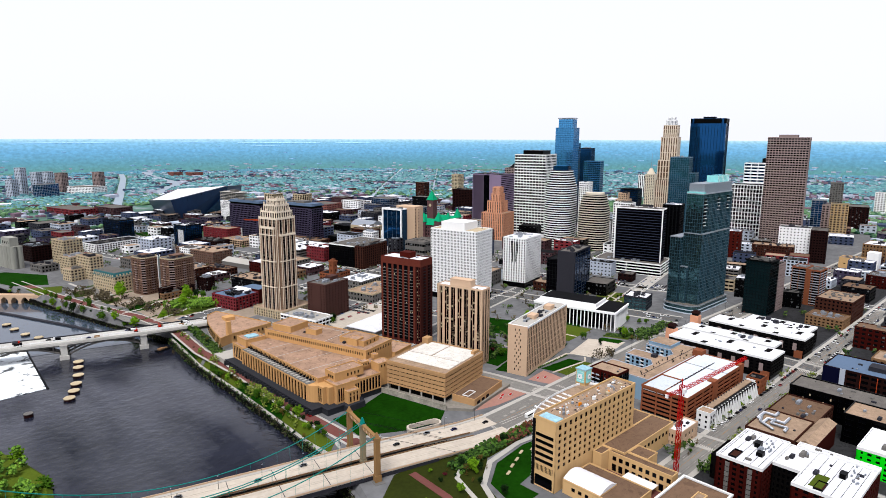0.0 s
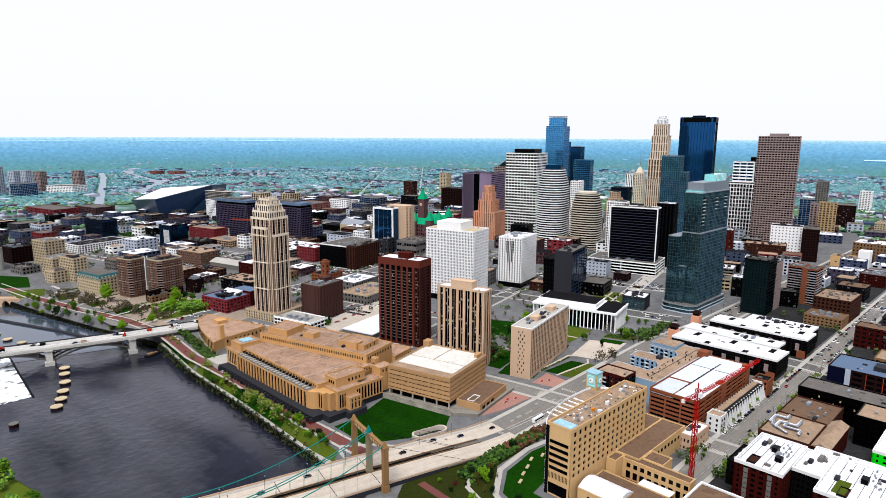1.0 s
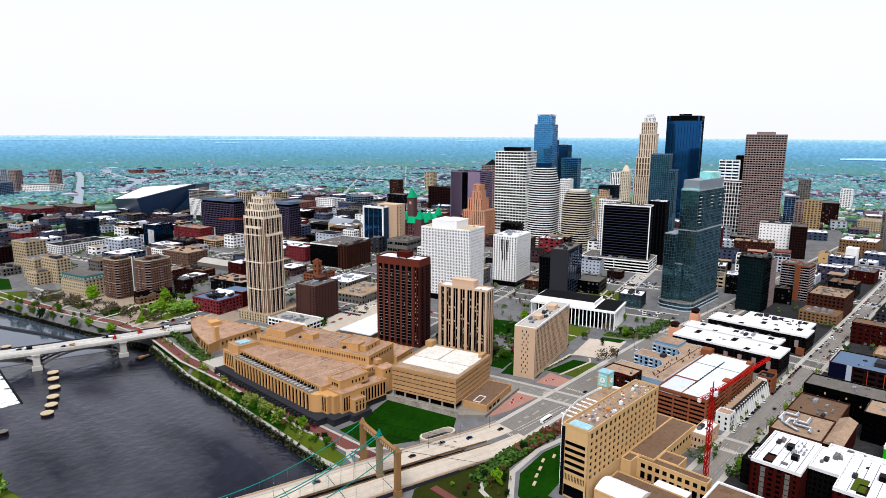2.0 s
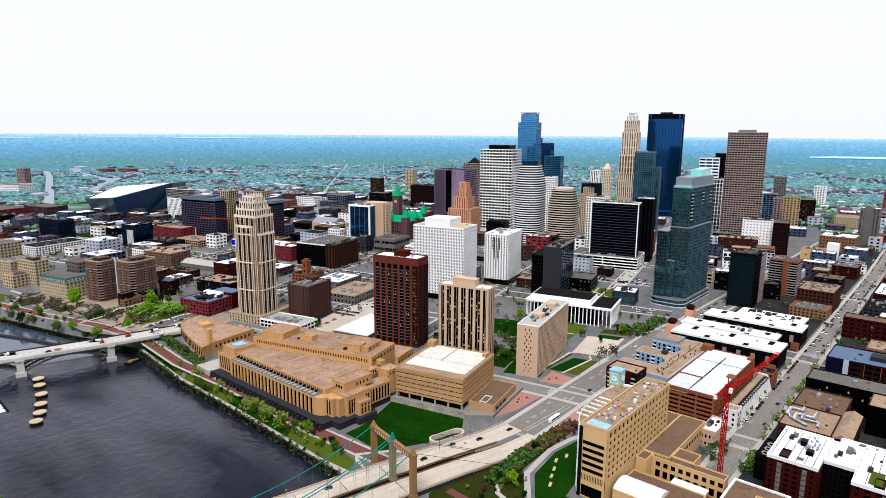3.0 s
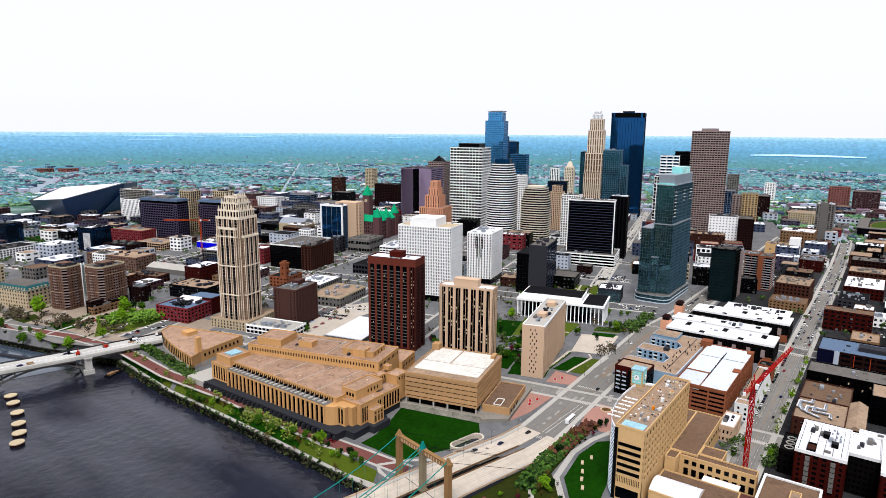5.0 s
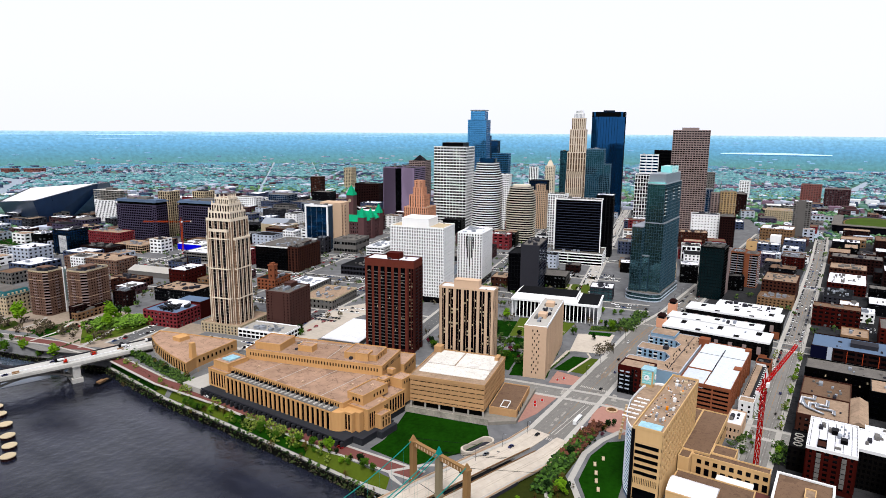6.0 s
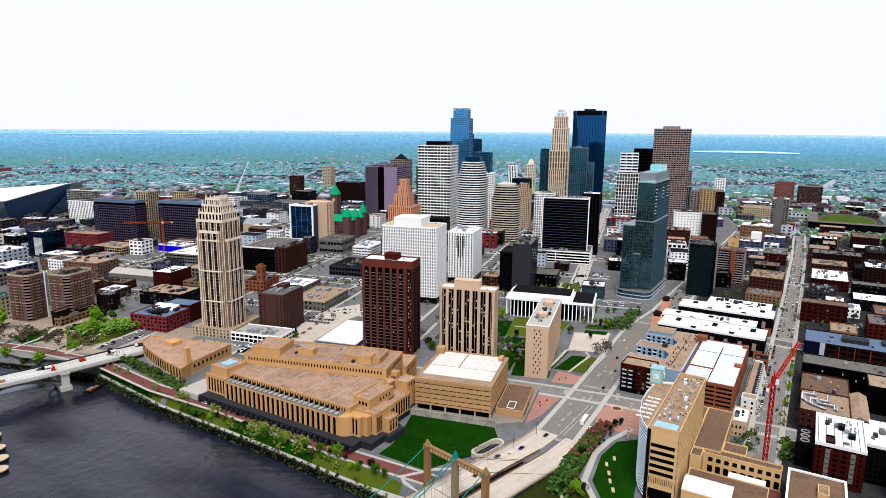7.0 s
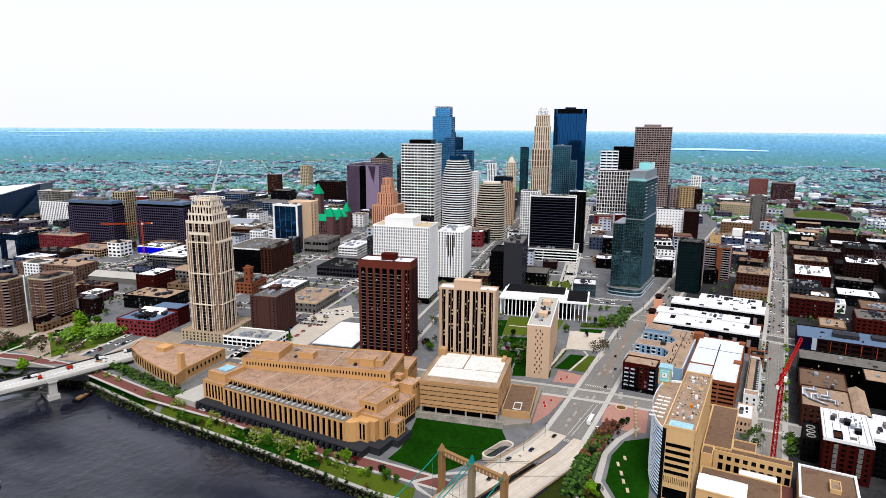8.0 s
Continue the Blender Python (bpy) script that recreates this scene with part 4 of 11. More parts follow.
# warm stone tower with lit-up setbacks
wf_stone = surface("grey_gold_stone", (0.76, 0.70, 0.63), 0.7, 0.12, streak=0.1)
wf = set_tower("stone_tower", "golden stone skyscraper with ribbed setbacks and pale crown", 1254, 612, 34, 40, 150, wall=wf_stone, glass=bronze_glass, floors=12, nu=6, nv=7, sp=0.07, pw=0.38, roof=roof_white, clutter=0)
for a, b, c, d, z0, z1, mt in ((2.5, 3, 31.5, 37, 150, 198, wf_stone), (5, 6, 29, 34, 198, 222, wf_stone), (8, 10, 26, 30, 222, 232, white_wall), (11, 13, 23, 27, 232, 238, white_wall)):
    facade(wf, c - a, d - b, z0, z1, mt, bronze_glass if z0 < 200 else steel, 3, 6, 7, 0.08, 0.55, off=(a, b), lattice=True)
    roof_cap(wf, c - a, d - b, z1, roof_grey, mt, 0, off=(a, b))
facade(wf, 20, 34, 0, 110, wf_stone, bronze_glass, 9, 5, 8, 0.05, 0.5, off=(-20.2, 4), lattice=True)
# navy glass giant
ids = thing("glass_tower", pose(1391, 576, 0, 0, 0, A14), "tallest navy mirror-glass tower with notched corners", "building")
u, v = 57, 74
octa = [(0, 9), (4.5, 9), (4.5, 4.5), (9, 4.5), (9, 0), (u - 9, 0), (u - 9, 4.5), (u - 4.5, 4.5), (u - 4.5, 9), (u, 9), (u, v - 9), (u - 4.5, v - 9), (u - 4.5, v - 4.5), (u - 9, v - 4.5), (u - 9, v), (9, v), (9, v - 4.5),
        (4.5, v - 4.5), (4.5, v - 9), (0, v - 9)]
part("glazing", prism("glazing", octa, -1, 239), glass_navy, ids)
me = boxes("mullion", [(-0.25, -0.25, 0, 0.25, 0.25, 238)])
for i in range(1, 9):
    part("mullion", me, dark_grey, ids, at=lie(0, 9 + i * (v - 18) / 9, 0))
    part("mullion", me, dark_grey, ids, at=lie(9 + i * (u - 18) / 9, 0, 0))
for z in (228,):
    part("mechanical_band", ring("mechanical_band", -0.1, 8.9, u + 0.1, v - 8.9, 0, 10.5, 0.5), black_wall, ids, at=lie(0, 0, z))
    part("mechanical_band", ring("mechanical_band", 8.9, -0.1, u - 8.9, v + 0.1, 0, 10.5, 0.5), black_wall, ids, at=lie(0, 0, z))
part("penthouse", boxes("penthouse", [(20, 25, 239, 36, 50, 243)]), dark_grey, ids)


def rounded(u, v, r, steps=6, corners=(1, 1, 1, 1)):
    """A rectangle with rounded corners, counter-clockwise from the near one."""
    out = []
    for k, (cx, cy, a0) in enumerate(((r, r, 180), (u - r, r, 270), (u - r, v - r, 0), (r, v - r, 90))):
        if not corners[k]:
            out.append(((0, 0), (u, 0), (u, v), (0, v))[k])
            continue
        for i in range(steps + 1):
            a = radians(a0 + 90 * i / steps)
            out.append((cx + r * math.cos(a), cy + r * math.sin(a)))
    return out


def banded_tower(label, x, y, u, v, r, h, floors, wall, glass, cap_mat, cap_h, top=0.7, shoulder=0.65, wide=1.1):
    """Bands on a plan that swells from a narrow top to full width at the shoulder."""
    root = thing("office_tower", pose(x, y, 0, 0, 0, A14), label, "building")
    line = rounded(u, v, r)

    def swell(z):
        k = min(1, max(0, (z / h - shoulder) / (1 - shoulder)))
        return wide + (top * wide - wide) * k * k * (3 - 2 * k) if k < 1 else top * wide

    def grown(s):
        return [(u / 2 + (px_ - u / 2) * s, v / 2 + (py_ - v / 2) * s) for px_, py_ in line]

    fh = h / floors
    low = int(shoulder * floors)
    part("glazing", prism("glazing", grown(wide * 0.985), -1, low * fh), glass, root)
    plain = outline_ring("spandrel", grown(wide), 1.0, 0, fh * 0.4)
    for i in range(floors):
        z = i * fh
        if i >= low:
            s = swell(z + fh * 0.5)
            part("glazing", prism("glazing", grown(s * 0.985), z, z + fh - (0.3 if i == floors - 1 else 0)), glass, root)
            part("spandrel", outline_ring("spandrel", grown(s), 1.2, 0, fh * 0.4), wall, root, at=lie(0, 0, z + 0.45 * fh))
        else:
            part("spandrel", plain, wall, root, at=lie(0, 0, z + 0.45 * fh))
    part("roof", prism("roof", grown(top * wide * 0.98), h - 0.25, h), roof_grey, root)
    if cap_h:
        part("penthouse", prism("penthouse", grown(top * wide * 0.78), h, h + cap_h), cap_mat, root)
    return root


pale_cream = surface("pale_cream_precast", (0.72, 0.68, 0.62), 0.85, 0.08)
banded_tower("tall rounded office tower with white and dark bands", 915, 645, 58, 46, 20, 139, 34, white_wall, glass_black, glass_navy, 8, 0.72, 0.74)
banded_tower("rounded office tower with cream and dark bands", 943, 589, 44, 46, 14, 98, 24, pale_cream, glass_black, pale_cream, 3, 0.78, 0.68)

# glass hotel tower with stepped wings
dark_frame = surface("pale_mullion_frame", (0.21, 0.31, 0.36), 0.4, 0.2, metal=0.4, spec=0.3)
rbc = thing("glass_tower", pose(687, 300, 0), "teal mirror-glass hotel tower with stepped wings", "building")
claim(664, 293, 0, 100, 50)
for a, b, c, d, z0, z1 in ((0, 0, 74, 22, 9, 91), (1, 2, 79, 22, 91.2, 136), (-6, 22.2, 44, 34.5, 9, 86), (-3, 14, -0.2, 22, 9, 52)):
    facade(rbc, c - a, d - b, z0, z1, dark_frame, glass_teal, int((z1 - z0) / 3.8), max(2, int((c - a) / 3.2)), max(2, int((d - b) / 2.6)), 0.065, 0.035, off=(a, b), depth=0.3, lattice=True)
    part("roof", boxes("roof", [(a - 0.1, b - 0.1, z1 - 0.2, c + 0.1, d + 0.1, z1 + 0.9)]), steel, rbc)
part("ledge", boxes("ledge", [(-0.1, -0.15, 91.0, 74.1, 2.1, 91.5)]), steel, rbc)
part("mechanical_screen", boxes("mechanical_screen", [(6, 4, 136.9, 79.2, 22, 147.5)]), steel, rbc)
part("shoulder", boxes("shoulder", [(1, 2.2, 136.9, 5.9, 21.8, 138.4)]), glass_mint, rbc)
part("crown", boxes("crown", [(43, 6, 147.5, 74, 19, 155)]), glass_mint, rbc)
for i in range(9):
    part("crown_bar", boxes("crown_bar", [(-0.12, -0.15, 0, 0.12, 0.02, 7.4)]), white_wall, rbc, at=lie(44 + i * 3.6, 6, 147.6))
fin = boxes("fin", [(-0.07, -0.3, 0, 0.07, 0.02, 81)])
for i in range(19):
    part("fin", fin, sea_frame, rbc, at=lie(2 + i * 3.9, 0, 9.5))
short_fin = boxes("fin", [(-0.07, -0.3, 0, 0.07, 0.02, 32)])
for i in range(16):
    part("fin", short_fin, sea_frame, rbc, at=lie(18 + i * 3.9, 2, 93))
loggia = boxes("loggia", [(-2.4, -0.08, 0, 2.4, 0.3, 2.4)])
slab_b = boxes("balcony", [(-2.6, -1.3, 0, 2.6, 0.02, 0.3)])
for k in range(8):
    for x in (6, 40, 66):
        if x == 6 or k > 3:
            part("loggia", loggia, glass_black, rbc, at=lie(x, 2, 101 + k * 4.0))
            part("balcony", slab_b, white_wall, rbc, at=lie(x, 2, 100.6 + k * 4.0))
foot = [(-12 + q[0], -3 + q[1]) for q in rounded(88, 42, 12, 8, (1, 0, 0, 1))]
part("podium_glass", prism("podium_glass", [(27 + (x - 27) * 0.985, 17 + (y - 17) * 0.97) for x, y in foot], -1, 9.4), glass_teal, rbc)
for z, hh in ((0.0, 1.2), (4.2, 0.8), (8.6, 1.3)):
    part("podium_band", outline_ring("podium_band", foot, 1.2, z, z + hh), pale_blue_wall if z < 8 else steel, rbc)
part("podium_roof", prism("podium_roof", [(27 + (x - 27) * 0.97, 17 + (y - 17) * 0.95) for x, y in foot], 9.3, 9.6), roof_grey, rbc)
set_tower("office_building", "low glass pool wing with roof terrace", 652, 344, 26, 26, 15, wall=mid_grey, glass=glass_teal, floors=4, nu=6, nv=6, sp=0.2, pw=0.1, roof=roof_white)

# dark wedge-fronted office block
cb = thing("office_building", pose(626, 427, 0, 0, 0, A14), "black glass office block with grey slab end wall", "building")
part("end_wall", boxes("end_wall", [(0, 0, -1, 1.2, 22, 61), (1.2, 0, -1, 3, 1, 61)]), mid_grey, cb)
facade(cb, 56, 22, 0, 60, mid_grey, glass_navy, 13, 6, 1, 0.06, 0.05, off=(1.3, 0.2), lattice=True)
roof_cap(cb, 56, 22, 60.5, roof_grey, mid_grey, 6, off=(1.4, 0))
facade(cb, 40, 16, 0, 48, dark_grey, glass_black, 10, 10, 4, 0.12, 0.08, off=(6, 22.4), lattice=True)
roof_cap(cb, 40, 16, 48.5, roof_dark, dark_grey, 4, off=(6, 22.4))
set_tower("office_building", "low black glass block on the street", 690, 470, 34, 26, 28, wall=black_wall, glass=glass_black, floors=7, nu=8, nv=6, sp=0.2, pw=0.08, roof=roof_dark)

# residential towers by the river
pier_brick = surface("rust_brown_pier_brick", (0.32, 0.16, 0.13), 0.9, 0.2)
tower_brick = surface("red_brown_tower_brick", (0.225, 0.115, 0.10), 0.9, 0.18)
red = block("apartment_tower", "dark red brick apartment tower with stacked balconies", 382, 433, A14, 20, 47, 83, wall=tower_brick, glass=glass_black, floors=27, nu=8, nv=18, sp=0.12, pw=0.36, roof=roof_white, rim=red_brick,
            pent=(0.3, 0.35, 0.8, 0.6, 5), pent_mat=red_brick, clutter=3, base=3)
part("crown_band", ring("crown_band", -0.15, -0.15, 20.15, 47.15, 77.0, 83.6, 0.5), pier_brick, red)
# broad plain piers with columns of dark balconies between them
pier = boxes("pier", [(-0.45, -1.15, 0, 0.3, 1.15, 77)])
end_pier = boxes("pier", [(-1.6, -0.45, 0, 1.6, 0.3, 77)])
recess = boxes("recess", [(-0.2, -2.1, 3, 0.2, 2.1, 76.5)])
bal = boxes("balcony", [(-0.9, -1.9, 0, -0.22, 1.9, 0.15), (-0.9, -1.9, 0.15, -0.82, 1.9, 0.55)])
for j in range(7):
    part("pier", pier, pier_brick, red, at=lie(0, 7.0 + j * 38.7 / 6, 0))
for j in range(6):
    q = 7.0 + (j + 0.5) * 38.7 / 6
    part("recess", recess, glass_black, red, at=lie(0, q, 0))
    for i in range(1, 24):
        part("balcony", bal, grey_wall if (i * 7 + j * 3) % 5 < 3 else mid_grey, red, at=lie(0, q, 3 + i * 80 / 27 + 0.6))
for j in range(3):
    part("pier", end_pier, tower_brick, red, at=lie(1.6 + j * 8.4, 0, 0))
blind_me = boxes("drawn_blind", [(-0.32, -0.35, 0, -0.2, 0.35, 1.1)])
blrng = random.Random(4)
for i in range(60):
    part("drawn_blind", blind_me, cream, red, at=lie(0, blrng.choice((1.6, 3.6, 7.0 + (blrng.randrange(6) + 0.5) * 6.45 + blrng.uniform(-1.2, 1.2))), 4.2 + blrng.randrange(24) * 80 / 27))
end_bal = boxes("balcony", [(-1.9, -0.9, 0, 1.9, -0.22, 0.15), (-1.9, -0.9, 0.15, 1.9, -0.82, 0.55)])
for i in range(1, 25):
    for q in (5.9, 14.3):
        part("balcony", end_bal, mid_grey, red, at=lie(q, 0, 3 + i * 80 / 27 + 0.6))
tow2 = block("apartment_tower", "tan precast apartment tower with dark window strips", 385, 355, A14, 13, 47, 68, wall=pale_tan, glass=glass_black, floors=11, nu=3, nv=7, sp=0, pw=0.36, roof=roof_white, rim=pale_tan,
             clutter=3, pent=(0.25, 0.3, 0.9, 0.75, 6), pent_mat=pale_tan, base=2)
mull = boxes("mullion", [(0.2, -0.12, 0, 0.6, 0.12, 66)])
for i in range(7):
    part("mullion", mull, pale_tan, tow2, at=lie(0, (i + 0.5) * 47 / 7, 2))
lit = boxes("lit_blind", [(0.4, -0.5, 0, 0.55, 0.5, 1.5)])
brng = random.Random(8)
for i in range(64):
    part("lit_blind", lit, cream, tow2, at=lie(0, (brng.randrange(7) + brng.choice((0.33, 0.68))) * 47 / 7, 4 + brng.randrange(21) * 3.0))
slab = block("apartment_slab", "long tan precast apartment slab with ribbed sides", 394, 312, A14, 88, 18, 43, wall=pale_tan, glass=glass_black, floors=8, nu=26, nv=0, sp=0.03, pw=0.3, roof=concrete, rim=white_wall, clutter=22, base=3)
part("end_wall", boxes("end_wall", [(-0.35, 0.0, -0.5, 0.6, 18, 43.4)]), pale_tan, slab)
slot = boxes("window", [(-0.42, -0.35, 0, -0.2, 0.35, 1.7)])
for i in range(13):
    for q in (6.0, 9.5) if i % 2 else (7.5, 11.0):
        part("window", slot, glass_black, slab, at=lie(0, q, 4 + i * 2.9))
for a in (24, 60):
    part("penthouse", boxes("penthouse", [(a, 5, 43, a + 9, 12, 46.6)]), pale_tan, slab)

# columned white hall
rel = thing("columned_hall", pose(556, 326, 0, 0, 0, A14), "low white hall ringed by slender columns", "building")
part("glazing", boxes("glazing", [(5, 16, -1, 42, 86, 18)]), glass_black, rel)
part("roof", boxes("roof", [(0, 0, 18, 46, 92, 20.4)]), white_wall, rel)
part("roof_deck", boxes("roof_deck", [(1.5, 1.5, 20.4, 44.5, 22, 20.8)]), roof_dark, rel)
part("attic", boxes("attic", [(8, 24, 20.4, 40, 88, 24.6)]), white_wall, rel)
part("attic_roof", boxes("attic_roof", [(9, 25, 24.6, 39, 87, 24.9)]), roof_dark, rel)
col = prism("column", [(-0.4, -0.45), (0.4, -0.45), (0.4, 0.45), (-0.4, 0.45)], 0, 18)
for j in range(23):
    for xx in (1.2, 44.8):
        part("column", col, white_wall, rel, at=lie(xx, 1.2 + j * 89.6 / 22, 0))
for i in range(1, 12):
    for yy in (1.2, 90.8):
        part("column", col, white_wall, rel, at=lie(1.2 + i * 43.6 / 12, yy, 0))

# stepped residential tower with pale crown
carl_stone = surface("rosy_tan_stone", (0.54, 0.44, 0.365), 0.9, 0.16, streak=0.2)
carl_pale = surface("pale_pier_stone", (0.79, 0.735, 0.66), 0.9, 0.1, streak=0.2)
car = thing("apartment_tower", pose(329, 607, 0, 0, 0, A14), "tall tan stone apartment tower with a pale stepped crown", "building")


def bay_strips(length, stone=3.1, dark=3.9):
    """Stone bays along a wall, with dark glass between them."""
    n = max(1, round((length + dark) / (stone + dark)))
    w = (length - (n - 1) * dark) / n
    return [(i * (w + dark), i * (w + dark) + w) for i in range(n)]


def stone_bay(w, z0, z1, floors, t=0.55):
    """One bay: three piers and a sill band a floor, in the plane y = 0."""
    p = 0.17 * w
    fh = (z1 - z0) / floors
    spans = [(0, 0, z0, p, t, z1), (0.5 * w - 0.5 * p, 0.02, z0, 0.5 * w + 0.5 * p, t, z1), (w - p, 0, z0, w, t, z1)]
    for i in range(floors):
        for a, b in ((p, 0.5 * w - 0.5 * p), (0.5 * w + 0.5 * p, w - p)):
            spans.append((a, 0.08, z0 + i * fh, b, t, z0 + (i + 0.36) * fh))
    return boxes("stone_bay", spans)


for u, v, ox, oy, z1, fl in ((26, 28, 0, 0, 110, 32), (21, 33.6, 2.5, -2.8, 92, 27), (30, 21, -2, 3.5, 100, 29)):
    part("glazing", boxes("glazing", [(ox + 0.5, oy + 0.5, 9, ox + u - 0.5, oy + v - 0.5, z1)]), glass_black, car)
    roof_cap(car, u, v, z1 + 0.1, roof_tan, carl_pale, 0, off=(ox, oy), rise=1.6)
    for length, at0 in ((u, lie(ox, oy)), (v, lie(ox, oy + v) @ pose(0, 0, 0, 0, 0, -90)), (u, lie(ox + u, oy + v) @ pose(0, 0, 0, 0, 0, 180)), (v, lie(ox + u, oy) @ pose(0, 0, 0, 0, 0, 90))):
        bays = bay_strips(length)
        me = stone_bay(bays[0][1] - bays[0][0], 9, z1, fl)
        gap = bays[1][0] - bays[0][1] if len(bays) > 1 else 0
        for i, (a, b) in enumerate(bays):
            part("stone_bay", me, carl_stone, car, at=at0 @ lie(a, 0, 0))
            part("pier", boxes("pier", [(-0.22, -0.25, 9, 0.22, 0.3, z1 + 2.2)]), carl_pale, car, at=at0 @ lie(a, 0, 0))
            part("pier", boxes("pier", [(-0.22, -0.25, 9, 0.22, 0.3, z1 + 2.2)]), carl_pale, car, at=at0 @ lie(b, 0, 0))
            if gap and i + 1 < len(bays):
                fh = (z1 - 9) / fl
                part("balcony_stack", boxes("balcony_stack", [(0.25, 0.1, 9 + (k + 1) * fh - 0.2, gap - 0.25, 0.5, 9 + (k + 1) * fh) for k in range(fl - 1)]), taupe, car, at=at0 @ lie(b, 0, 0))["kind"] = "stuff"
for z in (34, 63, 92):
    part("cornice", ring("cornice", -2.7, 2.9, 28.7, 25.2, z, z + 1.0, 1), carl_pale, car)
    part("cornice", ring("cornice", 1.9, -3.4, 24.1, 31.4, z + 0.05, z + 0.95, 1), carl_pale, car)
for a, b, z0, z1 in ((1.5, 1.4, 110, 117.5), (4, 3.6, 117.5, 124.5), (6.5, 6, 124.5, 130)):
    facade(car, 26 - 2 * a, 28 - 2 * b, z0, z1, carl_pale, glass_black, 1, 7, 7, 0.16, 0.42, off=(a, b), lattice=True)
    roof_cap(car, 26 - 2 * a, 28 - 2 * b, z1, roof_tan, carl_pale, 0, off=(a, b))
    fin = boxes("finial", [(-0.5, -0.5, 0, 0.5, 0.5, 2.6), (-0.25, -0.25, 2.6, 0.25, 0.25, 3.6)])
    for q in range(4):
        part("finial", fin, carl_pale, car, at=lie(a + 0.6, b + 0.8 + q * (26.4 - 2 * b) / 3, z1 + 0.5))
        part("finial", fin, carl_pale, car, at=lie(a + 0.6 + (q + 0.5) * (24.8 - 2 * a) / 4, b + 0.6, z1 + 0.5))
facade(car, 48, 46, 0, 9, cream, glass_dark, 3, 14, 12, 0.3, 0.5, off=(-6, -9), lattice=True)
roof_cap(car, 48, 46, 9.2, roof_tan, cream, 4, off=(-6, -9))

# ---- near blocks ----
def wall_windows(root, spans, mat=None):
    """Single windows set into a plain wall, each a part: (x, y, z, width, height, facing)."""
    made = {}
    for x, y, z, w, h, face in spans:
        key = (w, h, face)
        if key not in made:
            t = 0.1
            box = {"-x": (-t, -w / 2, 0, 0.25, w / 2, h), "-y": (-w / 2, -t, 0, w / 2, 0.25, h), "+y": (-w / 2, -0.25, 0, w / 2, t, h)}[face]
            made[key] = boxes("window", [box])
        part("window", made[key], mat or glass_black, root, at=lie(x, y, z))


ochre = surface("ochre_limestone", (0.665, 0.505, 0.33), 0.9, 0.18, 0.7, 0.06, streak=0.15)
roof_po = surface("pinkish_gravel_roof", (0.55, 0.445, 0.375), 0.95, 0.35, 0.12, 0.03)
veined(roof_po, 0.09, 0.3, 3.0)
veined(roof_po, 0.22, 0.16, 40.0)
pale_skylight = surface("pale_skylight_panel", (0.50, 0.64, 0.69), 0.4, 0.35, 0.8, 0.3)
stained = surface("stained_white_membrane", (0.72, 0.70, 0.67), 0.8, 0.3, 0.3, 0.08)
veined(stained, 0.2, 0.22, 3.0)
granite = surface("charcoal_granite", (0.16, 0.165, 0.18), 0.7, 0.3, 0.5)


def solid(root, name, mat, *spans):
    return part(name, boxes(name, spans), mat, root)


def terrace(root, x0, y0, x1, y1, z0, z1, wall, roof, rim=0.7):
    """One solid stone mass with a flat roof and a low parapet."""
    solid(root, "wall", wall, (x0, y0, z0, x1, y1, z1))
    part("roof", boxes("roof", [(x0 + 0.45, y0 + 0.45, z1 - 0.2, x1 - 0.45, y1 - 0.45, z1 + 0.05)]), roof, root)
    part("parapet", ring("parapet", x0 - 0.1, y0 - 0.1, x1 + 0.1, y1 + 0.1, z1 - 0.3, z1 + rim, 0.5), wall, root)


